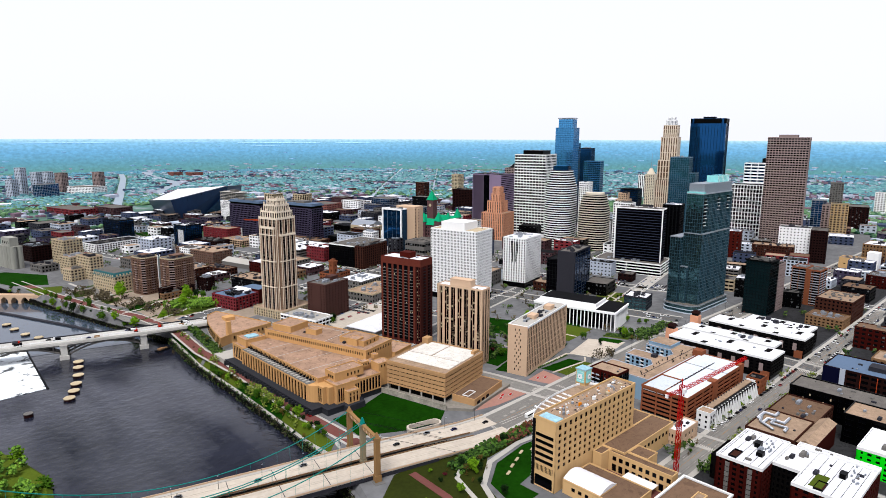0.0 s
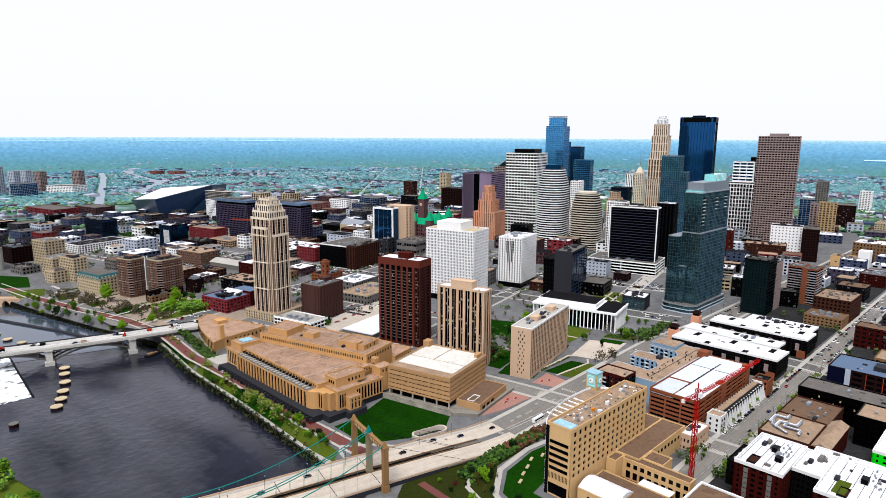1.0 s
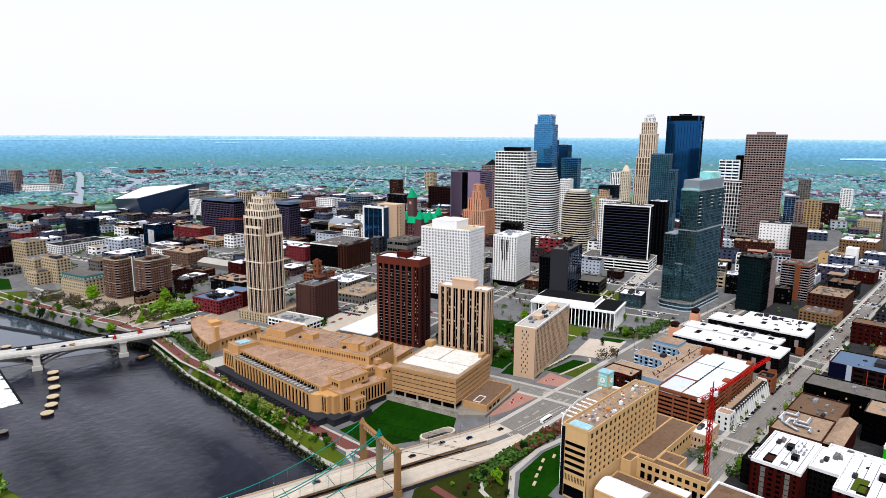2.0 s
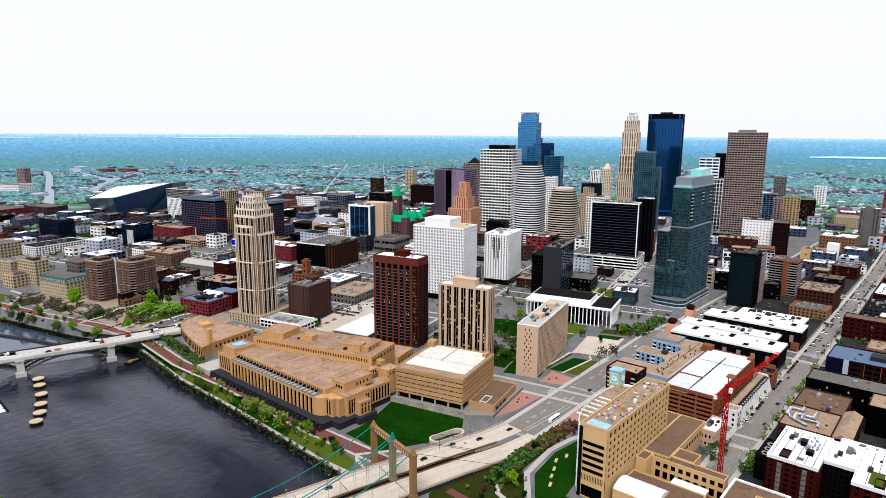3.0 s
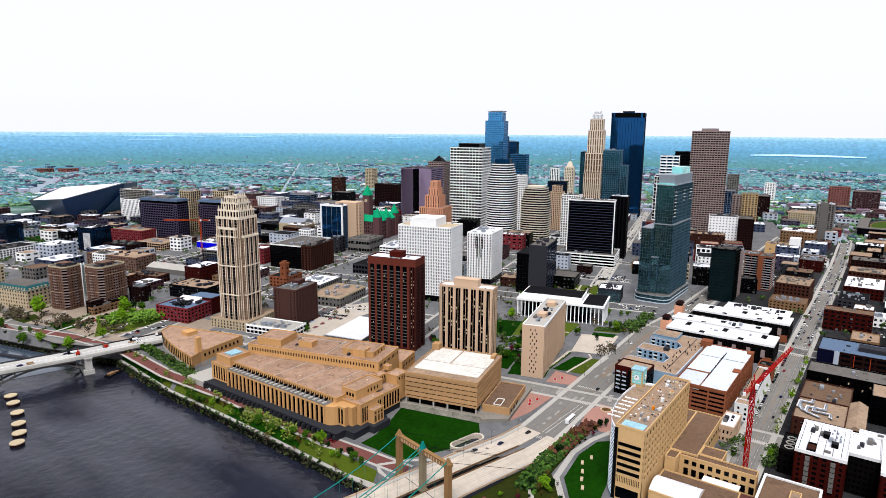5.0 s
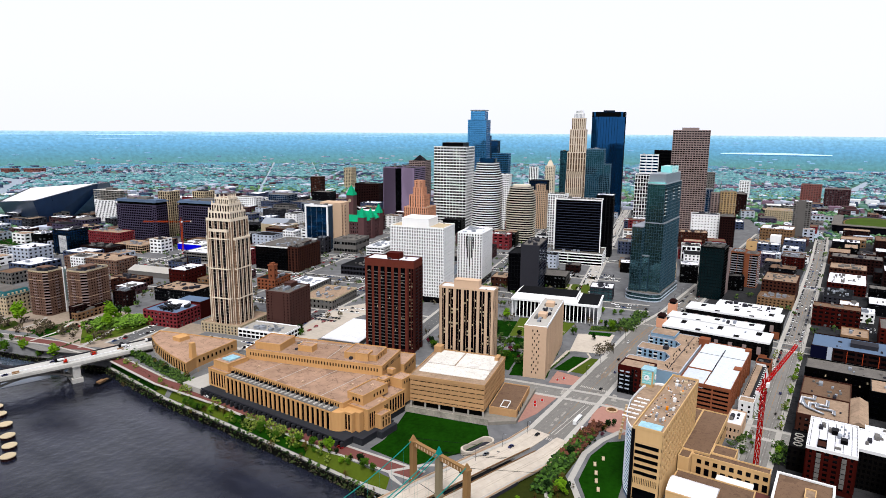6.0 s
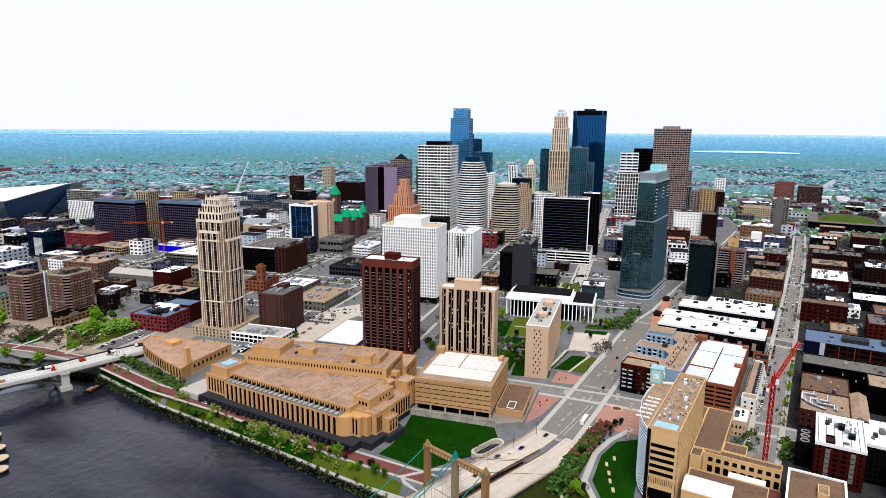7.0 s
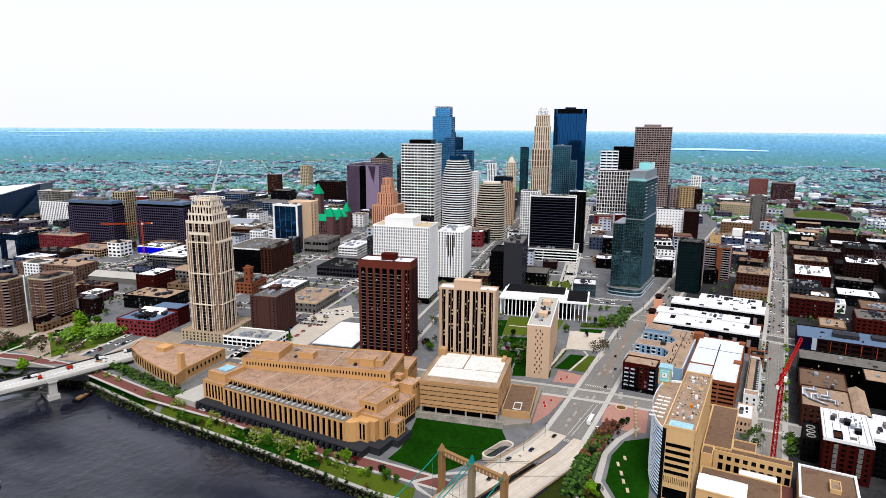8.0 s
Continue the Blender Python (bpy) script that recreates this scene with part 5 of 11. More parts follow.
def post_office():
    root = thing("post_office", pose(0, 0, 0), "long ochre stone post office with piers above granite base", "building")
    claim(216, 352, 0, 75, 172), claim(285, 390, 14, 65, 125)
    # granite base with buttresses along the river road
    solid(root, "granite_base", granite, (222, 370, -1, 286, 512, 4.6), (230, 362, -1, 262, 369.9, 4.6), (244, 357.5, -1, 260, 361.9, 4.6))
    part("base_parapet", boxes("base_parapet", [(221.6, 369.6, 4.3, 222.3, 512.4, 5.1), (221.6, 369.5, 4.32, 230.2, 370.2, 5.12), (229.6, 361.6, 4.28, 230.3, 369.4, 5.08), (229.6, 361.5, 4.26, 244.3, 362.2, 5.06)]), mid_grey, root)
    me = boxes("buttress", [(-2.2, -0.7, 0, 0.1, 0.7, 3.4), (-2.2, -0.7, 3.4, -0.6, 0.7, 3.9)])
    door = boxes("arched_opening", [(-0.15, -1.4, 0, 0.2, 1.4, 2.6), (-0.15, -0.9, 2.6, 0.2, 0.9, 3.2)])
    for i in range(30):
        part("buttress", me, granite, root, at=lie(222, 371 + i * 4.8, 0))
        part("arched_opening", door, glass_black, root, at=lie(222, 373.4 + i * 4.8, 0.3))
    # front tier: tall piers and window strips
    solid(root, "window_wall", glass_black, (228.5, 386, 4.6, 235.5, 492, 16.4))
    me = boxes("pier", [(0, -1.05, 0, 0.7, 1.05, 11.6), (-0.2, -0.7, 0, 0.0, 0.7, 10.8)])
    for i in range(24):
        part("pier", me, ochre, root, at=lie(228, 387.2 + i * 4.52, 4.6))
    solid(root, "frieze", ochre, (227.9, 386, 16.2, 235.5, 492, 17.4))
    solid(root, "ledge_roof", grey_wall, (228.2, 386.2, 17.4, 235.5, 491.8, 17.7))
    rib = boxes("skylight", [(0, -0.7, 0, 3.4, 0.7, 0.5)])
    vent = boxes("vent_hood", [(0, -0.7, 0, 1.6, 0.7, 1.1), (0.2, -0.5, 1.1, 1.4, 0.5, 1.4)])
    for i in range(23):
        part("skylight", rib, concrete, root, at=lie(229.2, 389.5 + i * 4.52, 17.7))
        part("vent_hood", vent, dark_grey, root, at=lie(233.4, 391.6 + i * 4.52, 17.7))
    turn = [(236 + 8.1 * math.cos(radians(a)), 386.2 + 8.1 * math.sin(radians(a))) for a in range(180, 271, 15)]
    part("rounded_corner", prism("rounded_corner", turn + [(240.4, 378.1), (240.4, 386.2)], 4.6, 17.5), ochre, root)
    # upper floor with paired windows
    terrace(root, 235.6, 383, 292, 497, 4.6, 20.6, ochre, roof_po)
    wall_windows(root, [(235.6, 387 + i * 2.26, 17.9, 0.9, 1.9, "-x") for i in range(47)])
    # south pavilion
    terrace(root, 240.5, 366, 262, 383, 4.6, 18.5, ochre, roof_po)
    terrace(root, 244.5, 373.6, 270.5, 387, 18.5, 24.8, ochre, roof_po)
    terrace(root, 262.2, 369, 284, 392, 4.6, 16.6, ochre, roof_po)
    terrace(root, 247, 360.5, 257, 366, 4.6, 13.6, ochre, roof_po)
    solid(root, "corner_shaft", ochre, (233, 373, 4.6, 240.5, 386, 17.6), (236.2, 369.5, 4.6, 240.5, 373, 17.6))
    wall_windows(root, [(256 + i * 3.2, 373.6, 20.6, 1.1, 2.2, "-y") for i in range(4)] + [(244.5, 376.6 + i * 2.6, 20.6, 1.5, 2.2, "-x") for i in range(3)] + [(240.5, 370 + i * 4.5, 6.5, 1.4, 9.5, "-x") for i in range(1)])
    wall_windows(root, [(264.6 + i * 2.9, 369, 5.8, 1.5, 9.4, "-y") for i in range(7)] + [(249 + i * 3, 360.5, 5.8, 1.1, 4.2, "-y") for i in range(3)] + [(249 + i * 3, 360.5, 11.0, 1.1, 1.6, "-y") for i in range(3)])
    wall_windows(root, [(242.6 + i * 2.1, 366, 6.2, 1.1, 9.8, "-y") for i in range(3)] + [(257.8 + i * 2.1, 366, 6.2, 1.1, 9.8, "-y") for i in range(2)])
    wall_windows(root, [(233, 375.5 + i * 2.6, 6.0, 1.3, 10.2, "-x") for i in range(4)])
    # north pavilion
    terrace(root, 230, 492.5, 246, 514, 4.6, 17.6, ochre, roof_po)
    terrace(root, 233.5, 495, 252, 512, 17.6, 23.4, ochre, roof_po)
    part("skylight", boxes("skylight", [(238, 499, 23.4, 248, 508, 24.4)]), pale_skylight, root)
    wall_windows(root, [(230, 495 + i * 3.1, 6.0, 1.4, 10.0, "-x") for i in range(6)])
    # small roof houses where the wings meet, and pale seams across the gravel
    for x0, y0, x1, y1, z0, z1 in ((274, 380, 281, 386, 20.6, 24.4), (284, 372, 296, 382, 4.6, 23.0), (289, 384, 293, 389, 23, 26)):
        terrace(root, x0, y0, x1, y1, z0, z1, ochre, roof_po, 0.4)
    wall_windows(root, [(287 + i * 3, 372, 19.6, 1.0, 2.0, "-y") for i in range(3)] + [(275.5 + i * 2.2, 380, 21.6, 0.9, 1.8, "-y") for i in range(3)])
    for y in (404, 426, 448, 470):
        part("roof_seam", boxes("roof_seam", [(236.6, y - 0.2, 20.65, 282, y + 0.2, 20.78)]), concrete, root)
    vent_p = boxes("roof_vent", [(-0.8, -0.8, 0, 0.8, 0.8, 0.9), (-0.5, -0.5, 0.9, 0.5, 0.5, 1.3)])
    for x, y, z in ((250, 380, 24.85), (262, 380, 24.85), (246, 430, 20.65), (262, 398, 20.65), (256, 399, 20.65), (270, 462, 20.65), (248, 478, 20.65), (264, 376, 18.5), (255, 368.5, 18.5)):
        part("roof_vent", vent_p, pale_tan, root, at=lie(x, y, z))
    # low concrete yard wall beyond
    solid(root, "yard_wall", concrete, (221, 513, -1, 246, 534, 4.4))
    return root


post_office()


def post_office_rear():
    root = thing("post_office_rear_wing", pose(286, 391, 0, 0, 0, 16), "higher tan rear wing with a gravel roof and penthouses", "building")
    terrace(root, 0, 0, 36, 114, 0, 28, ochre, roof_po)
    wall_windows(root, [(0, 4 + i * 2.35, 23.8, 0.9, 2.4, "-x") for i in range(46)])
    wall_windows(root, [(3 + i * 2.35, 0, 23.8, 0.9, 2.4, "-y") for i in range(14)])
    terrace(root, 36.2, -3, 62, 40, 0, 16, ochre, roof_po)
    wall_windows(root, [(38 + i * 3.2, -3, 11, 1.1, 2.4, "-y") for i in range(8)])
    terrace(root, 8, 8, 28, 34, 28, 32, ochre, roof_po)
    terrace(root, 6, 14, 15, 24, 28, 33.5, ochre, roof_po, 0.3)
    terrace(root, 10, 62, 18, 74, 28, 32.5, ochre, roof_po, 0.3)
    terrace(root, 4, 86, 26, 108, 28, 33, ochre, roof_po)
    wall_windows(root, [(12 + i * 5, 8, 29, 1.0, 2.2, "-y") for i in range(3)])
    roof_clutter(root, 36, 114, 28, 6, 5)
    part("roof_seam", boxes("roof_seam", [(0.8, 45, 28.05, 35, 45.4, 28.18)]), concrete, root)
    part("roof_seam", boxes("roof_seam", [(30.5, 35, 28.05, 30.9, 112, 28.18)]), concrete, root)


post_office_rear()


def annex():
    root = thing("post_office_annex", pose(0, 0, 0), "ochre brick annex with a curved river wall and square chimney", "building")
    line = [(234, 548), (246, 553), (293, 561), (270, 640), (257, 632), (249, 614), (243, 594), (238, 572)]
    claim(232, 548, 8, 55, 88)
    part("wall", prism("wall", line, -1, 12), ochre, root)
    inner = [(260 + (px_ - 260) * 0.97, 590 + (py_ - 590) * 0.98) for px_, py_ in line]
    part("roof", prism("roof", inner, 11.8, 12.1), roof_po, root)
    part("parapet", outline_ring("parapet", line, 0.7, 11.6, 12.9), ochre, root)
    part("wall_base", outline_ring("wall_base", [(260 + (px_ - 260) * 1.012, 590 + (py_ - 590) * 1.006) for px_, py_ in line], 1.2, -1, 3.6), concrete, root)
    part("chimney", prism("chimney", [(243, 553), (248, 553), (248, 558), (243, 558)], 0, 25, 0.72), ochre, root)
    part("roof_house", boxes("roof_house", [(262, 598, 12, 272, 608, 15.5)]), ochre, root)
    strip_w = boxes("window", [(-0.3, -0.7, 0, 0.35, 0.7, 7)])
    for (x0, y0), (x1, y1), n in (((234, 548), (238, 572), 5), ((238, 572), (243, 594), 5), ((243, 594), (249, 614), 4), ((249, 614), (257, 632), 4)):
        a = math.degrees(math.atan2(y1 - y0, x1 - x0)) - 90
        for i in range(n):
            k = (i + 0.5) / n
            part("window", strip_w, glass_black, root, at=pose(x0 + (x1 - x0) * k, y0 + (y1 - y0) * k, 4.2, 0, 0, a))
    slot_w = boxes("window", [(-0.7, -0.3, 0, 0.7, 0.3, 2.6)])
    for i in range(9):
        part("window", slot_w, glass_black, root, at=pose(250 + i * 4.6, 553.7 + i * 0.78, 7.4, 0, 0, 9.7))
    roof_clutter(root, 30, 60, 0, 0, 3)


annex()


def parking_ramp():
    root = thing("parking_ramp", pose(303, 316, 2.4, 0, 0, A14), "tan precast parking ramp raised on concrete columns", "parking ramp")
    claim(300, 300, A14, 75, 75)
    tanp = surface("tan_precast_panel", (0.61, 0.475, 0.335), 0.9, 0.2, 0.6)
    # black box stands in for the shade of the open space under the deck
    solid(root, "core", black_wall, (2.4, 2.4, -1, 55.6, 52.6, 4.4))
    # strips between the bands take a darker tan, with their shade in the colour
    facade(root, 58, 55, 5.6, 22.6, tanp, tan_brick, 5, 0, 0, 0.76, 0.0, depth=0.8)
    # black boxes in these strips put in the inner dark as colour
    recess = boxes("opening", [(-0.05, 0, 0, 0.3, 4.6, 0.62)])
    recess_b = boxes("opening", [(0, -0.05, 0, 4.6, 0.3, 0.62)])
    for k in range(5):
        for i in range(9):
            part("opening", recess, glass_black, root, at=lie(0.75, 0.9 + i * 6.02, 5.7 + k * 3.4))
            part("opening", recess_b, glass_black, root, at=lie(1.0 + i * 6.35, 0.75, 5.7 + k * 3.4))
    me = boxes("panel_joint", [(-0.03, -0.14, 0, 0.3, 0.14, 17)])
    me2 = boxes("panel_joint", [(-0.14, -0.03, 0, 0.14, 0.3, 17)])
    for i in range(10):
        part("panel_joint", me, tanp, root, at=lie(0.3, 0.4 + i * 6.02, 5.6))
        part("panel_joint", me2, tanp, root, at=lie(0.4 + i * 6.35, 0.3, 5.6))
    solid(root, "lowest_band", tanp, (0.1, 0.1, 4.4, 57.9, 54.9, 5.6))
    colm = boxes("column", [(-0.5, -0.5, -2.5, 0.5, 0.5, 5)])
    for i in range(6):
        part("column", colm, concrete, root, at=lie(1, 1 + i * 10.6, 0))
        if i:
            part("column", colm, concrete, root, at=lie(1 + i * 11.2, 1, 0))
    solid(root, "top_deck", roof_tan, (0.3, 0.3, 22.4, 57.7, 54.7, 22.9))
    part("parapet", ring("parapet", -0.1, -0.1, 58.1, 55.1, 21.4, 23.6, 0.4), tanp, root)
    for k, (a, b, c, d) in enumerate(((10, 3, 27, 52), (28.2, 3, 56, 30), (28.2, 31.2, 56, 52))):
        solid(root, "membrane", stained, (a, b, 22.9, c, d, 23.3))
    solid(root, "stair_tower", tanp, (50, 49, 22.9, 57, 55, 28))
    solid(root, "stair_head", tanp, (48, 3, 22.9, 56, 6, 25.6))
    low = thing("ramp_annex", pose(316, 298, 0, 0, 0, A14), "low tan brick entrance wing of the parking ramp", "building")
    terrace(low, 0, 0, 44, 19.4, -1, 7.0, tanp, roof_brown)
    part("roof_curb", ring("roof_curb", 3, 7, 14, 12.4, 7.0, 7.6, 0.35), white_paint, low)
    wall_windows(low, [(6 + i * 7, 0, 0.2, 4.5, 4.5, "-y") for i in range(3)])
    forecourt = surface("stained_forecourt_concrete", (0.46, 0.44, 0.41), 0.9, 0.3, 0.4, 0.08)
    wall_stone = surface("mossy_wall_stone", (0.52, 0.50, 0.46), 0.95, 0.55, 0.6, 0.1)
    ter = setting("retaining_wall", prism("retaining_wall", [(285, 371), (299.2, 311), (312, 296), (368, 308), (352, 372), (300, 375)], -1, 2.3), forecourt, "grey concrete retaining wall and forecourt", "wall")
    panel = boxes("wall_panel", [(-0.25, -1.97, -0.5, 0.2, 1.97, 3.9), (-0.4, -2.0, 3.9, 0.3, 2.0, 4.2)])
    for i in range(15):
        part("wall_panel", panel, wall_stone, ter, at=pose(285.0 + (i + 0.5) * 14.2 / 15, 370.0 - (i + 0.5) * 59.5 / 15, 0, 0, 0, 13.5))


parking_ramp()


def federal_building():
    root = thing("federal_building", pose(268.3, 190.3, 0) @ Matrix.Diagonal((0.985, 0.985, 0.975, 1)), "buff stone office building with square windows and curved glass front", "building")
    claim(255, 185, 0, 105, 40)
    bf = buff
    solid(root, "core", bf, (0.5, 0.5, -1, 85.5, 15.5, 42.6))
    part("roof", boxes("roof", [(0.6, 0.6, 42.5, 85.4, 15.4, 42.9)]), roof_tan, root)
    part("parapet", ring("parapet", -0.1, -0.1, 86, 16.1, 42, 44, 0.5), bf, root)
    rows = ((38.4, 2.8), (34.0, 2.1), (30.0, 2.1), (26.0, 2.1), (22.0, 2.1), (18.0, 2.1), (14.0, 2.1))
    recess = [(4 + i * 5.2, 0.5, z, 1.9 if h < 2.5 else 2.2, h, "-y") for i in range(16) for z, h in rows]
    wall_windows(root, recess)
    solid(root, "cladding", bf, *[(x0, 0.0, -1, x1, 0.5, 42.4) for x0, x1 in [(0, 2.6)] + [(5.4 + i * 5.2, 7.8 + i * 5.2) for i in range(15)] + [(83.4, 86)]])
    solid(root, "cladding_band", bf, *[(0, 0.06, z, 86, 0.5, z2) for z, z2 in ((41.4, 42.4), (36.3, 38.2), (32.3, 33.8), (28.3, 29.8), (24.3, 25.8), (20.3, 21.8), (16.3, 17.8), (-1, 13.8))])
    # end wall towards the river with long window bands
    solid(root, "end_wall", bf, (0, 0.5, -1, 0.5, 16, 42.4))
    wall_windows(root, [(0, 8, z, 12.5, 2.0, "-x") for z in (32, 28, 24, 20, 16)])
    me = boxes("louvre", [(-0.25, -0.12, 0, 0.1, 0.12, 3.6)])
    for i in range(14):
        part("louvre", me, dark_grey, root, at=lie(0, 1.8 + i * 0.95, 10.6))
    wall_windows(root, [(0, 8, 1.0, 12.5, 6.5, "-x")])
    # curved glass front
    arc = [(-0.9, 16.4), (0.8, 17.6), (4.8, 20.2), (9, 22), (13.5, 23.6), (22, 25.8), (29, 26.9), (34, 27.9), (44, 28.2), (53, 28), (60, 27.6), (66, 25), (69, 21), (70, 16.4)]
    front = arc[-1:] + arc[-2:0:-1] + [(-0.9, 16.4)]
    cx, cy = 34, 21
    part("corner_strip", boxes("corner_strip", [(-0.7, 14.6, -1, 0.4, 16.5, 42)]), dark_grey, root)
    part("glazing", prism("glazing", [(cx + (x - cx) * 0.985, cy + (y - cy) * 0.97) for x, y in front], -1, 41), glass_blue, root, "curved bluish glass front")
    band = outline_ring("curved_band", front, 0.8, 0, 0.75)
    for i in range(20):
        part("curved_band", band, white_wall, root, at=lie(0, 0, 2.2 + i * 2.0))
    part("roof", prism("roof", [(cx + (x - cx) * 0.97, cy + (y - cy) * 0.93) for x, y in front], 40.8, 41.4), roof_tan, root)
    part("roof_rim", outline_ring("roof_rim", front, 0.7, 40.8, 42.6), white_wall, root)
    # clock tower
    solid(root, "clock_tower", bf, (61.5, 22.5, 41.4, 68.8, 29.8, 52))
    solid(root, "clock_cap", pale_skylight, (61.2, 22.2, 52, 69.1, 30.1, 52.8))
    solid(root, "clock_glass", glass_mint, (61.2, 23.3, 43.4, 61.6, 29.0, 51.6), (62.4, 22.2, 43.4, 67.9, 22.6, 51.6))
    grid = boxes("glass_bar", [(-0.06, -2.85, 0, 0.02, 2.85, 0.14)])
    for i in range(5):
        part("glass_bar", grid, white_paint, root, at=lie(61.2, 26.15, 44.6 + i * 1.5))
    for rot, x, y in ((0, 61.0, 26.1), (90, 65.1, 22.0)):
        disc = prism("clock_face", [(1.7 * math.cos(a * math.pi / 8), 1.7 * math.sin(a * math.pi / 8)) for a in range(16)], 0, 0.25)
        part("clock_face", disc, white_paint, root, at=lie(x, y, 47.6) @ pose(0, 0, 0, 90 if rot else 0, 0 if rot else -90, 0))
        bar = boxes("clock_pointer", [(-0.12, -0.12, 0.25, 1.2, 0.12, 0.35), (-0.12, -0.12, 0.25, 0.12, 0.8, 0.36)])
        part("clock_pointer", bar, dark_grey, root, at=lie(x, y, 47.6) @ pose(0, 0, 0, 90 if rot else 0, 0 if rot else -90, 0))
    # rooftop plant
    part("roof_screen", boxes("roof_screen", [(2, 2, 42.9, 9, 14, 43.3)]), pale_skylight, root)
    rng = random.Random(4)
    for i in range(18):
        w = rng.uniform(0.8, 2.6)
        me = boxes("roof_unit", [(0, 0, 0, w, w * rng.uniform(0.5, 1.1), rng.uniform(0.6, 2.0)), (w * 0.2, w * 0.2, 0.2, w * 0.6, w * 0.45, rng.uniform(0.9, 1.6))])
        part("roof_unit", me, rng.choice((white_paint, white_paint, steel, yellow_paint, cream)), root, at=lie(rng.uniform(12, 80), rng.uniform(2, 12), 42.9))
    for mat, n in ((white_paint, 26), (steel, 24), (yellow_paint, 8), (mid_grey, 34)):
        spans = []
        for _ in range(n):
            x, y, w, d = rng.uniform(11, 84), rng.uniform(1, 14), rng.uniform(0.25, 1.3), rng.uniform(0.25, 1.0)
            spans.append((x, y, 42.85, x + w, y + d, 42.95 + rng.uniform(0.1, 0.4)))
        part("roof_debris", boxes("roof_debris", spans), mat, root)["kind"] = "stuff"
    for i in range(12):
        part("roof_unit", boxes("roof_unit", [(0, 0, 0, 3.4, 1.1, 0.5)]), white_paint, root, at=lie(14 + (i % 6) * 5.6, 18.6 + (i // 6) * 4.0, 41.4) @ pose(0, 0, 0, 0, 0, 90))
    # low wing behind
    low = thing("low_wing", pose(309, 160, 0), "low buff brick wing with brown roof and courtyard", "building")
    claim(288, 136, 0, 95, 52)
    terrace(low, 7, 14.4, 68, 29.8, -1, 13, bf, roof_brown)
    terrace(low, 45.3, 29.9, 67.8, 43, -1, 12.9, bf, roof_brown)
    terrace(low, -3.4, 23.6, 6.8, 29.6, -1, 12.7, bf, roof_brown)
    terrace(low, 11, 1.8, 23, 14.2, -1, 12.6, bf, roof_brown)
    terrace(low, 4.2, -17, 10.8, 23.4, -1, 12.3, bf, roof_brown)
    terrace(low, -36, -12, -9.2, 28, -1, 7.6, bf, roof_brown)
    solid(low, "court_floor", paver, (-9, -18, -1, 4, 27, 0.6))
    side = thing("low_wing", pose(286, 113, 0), "flat-roofed wing with a white parapet and brown roof", "building")
    claim(289, 108, 0, 35, 28)
    terrace(side, 0, 0, 35, 27, -1, 11, bf, roof_brown)
    part("white_coping", ring("white_coping", -0.3, -0.3, 35.3, 27.3, 11.3, 12.3, 1.2), white_paint, side)
    terrace(side, 12, 8, 22, 13, 11.1, 13, bf, roof_tan)
    wall_windows(side, [(0, 3 + i * 4.4, 5.6, 2.4, 2.4, "-x") for i in range(6)])
    solid(low, "courtyard_canopy", white_paint, (-4.5, -10, 5, 2.4, 9, 5.4))
    for i in range(5):
        solid(low, "canopy_post", steel, (-4.3, -9 + i * 4.4, 0.5, -4.0, -8.7 + i * 4.4, 5))
    wall_windows(low, [(4.2, -15 + i * 4.3, 8.0, 2.4, 2.5, "-x") for i in range(9)] + [(4.2, -15 + i * 4.3, 1.4, 2.6, 4.2, "-x") for i in range(9)] + [(-36, -10 + i * 4.4, 3.6, 2.2, 2.0, "-x") for i in range(8)])
    wall_windows(low, [(27 + i * 4.6, 14.4, 7.6, 2.2, 2.2, "-y") for i in range(9)])
    hall = thing("barrel_hall", pose(273.5, 164, 0), "low hall under a white barrel roof", "building")
    solid(hall, "wall", bf, (0, 0, 7.5, 17, 24, 8.6))
    prof = [(17 * k / 10, 8.6 + 2.6 * math.sin(math.pi * k / 10)) for k in range(11)]
    verts = [(x, yy, z) for yy in (0, 24) for x, z in prof]
    part("barrel_roof", mesh_of("barrel_roof", verts, [(i, i + 1, 12 + i, 11 + i) for i in range(10)] + [tuple(range(10, -1, -1)), tuple(range(11, 22))], False), roof_white, hall)
    rib = tube("roof_rib", [(x, 0, z + 0.05) for x, z in prof], 0.12, 5)
    for i in range(7):
        part("roof_rib", rib, white_wall, hall, at=lie(0, i * 4, 0))


federal_building()

deck_white = surface("pale_deck_concrete", (0.68, 0.70, 0.72), 0.8, 0.14, 0.2, 0.04)
veined(deck_white, 0.25, 0.14, 5.0)
# orange brick garage: banded storeys and a white top deck with a ramp slot
gar = thing("parking_garage", pose(404.5, 178, 0), "orange brick parking garage with a white top deck", "parking garage")
claim(404, 176, 0, 100, 38)
facade(gar, 98.5, 35, 0.5, 19.4, orange_brick, glass_black, 6, 0, 0, 0.52, 0.0)
for i in range(9):
    part("brick_pier", boxes("brick_pier", [(-0.5, -0.12, 0, 0.5, 0.6, 19.6)]), orange_brick, gar, at=lie(0.6 + i * 12.15, 0, 0))
for i in range(4):
    part("brick_pier", boxes("brick_pier", [(-0.12, -0.5, 0, 0.6, 0.5, 19.6)]), orange_brick, gar, at=lie(0, 0.6 + i * 11.25, 0))
for span in ((42, -0.6, 0, 49, 5, 20.9), (91, -0.5, 0, 97, 4, 21.4)):
    part("stair_bay", boxes("stair_bay", [span]), orange_brick, gar)
part("parapet", ring("parapet", -0.1, -0.1, 98.6, 35.1, 18.6, 20.6, 0.4), orange_brick, gar)
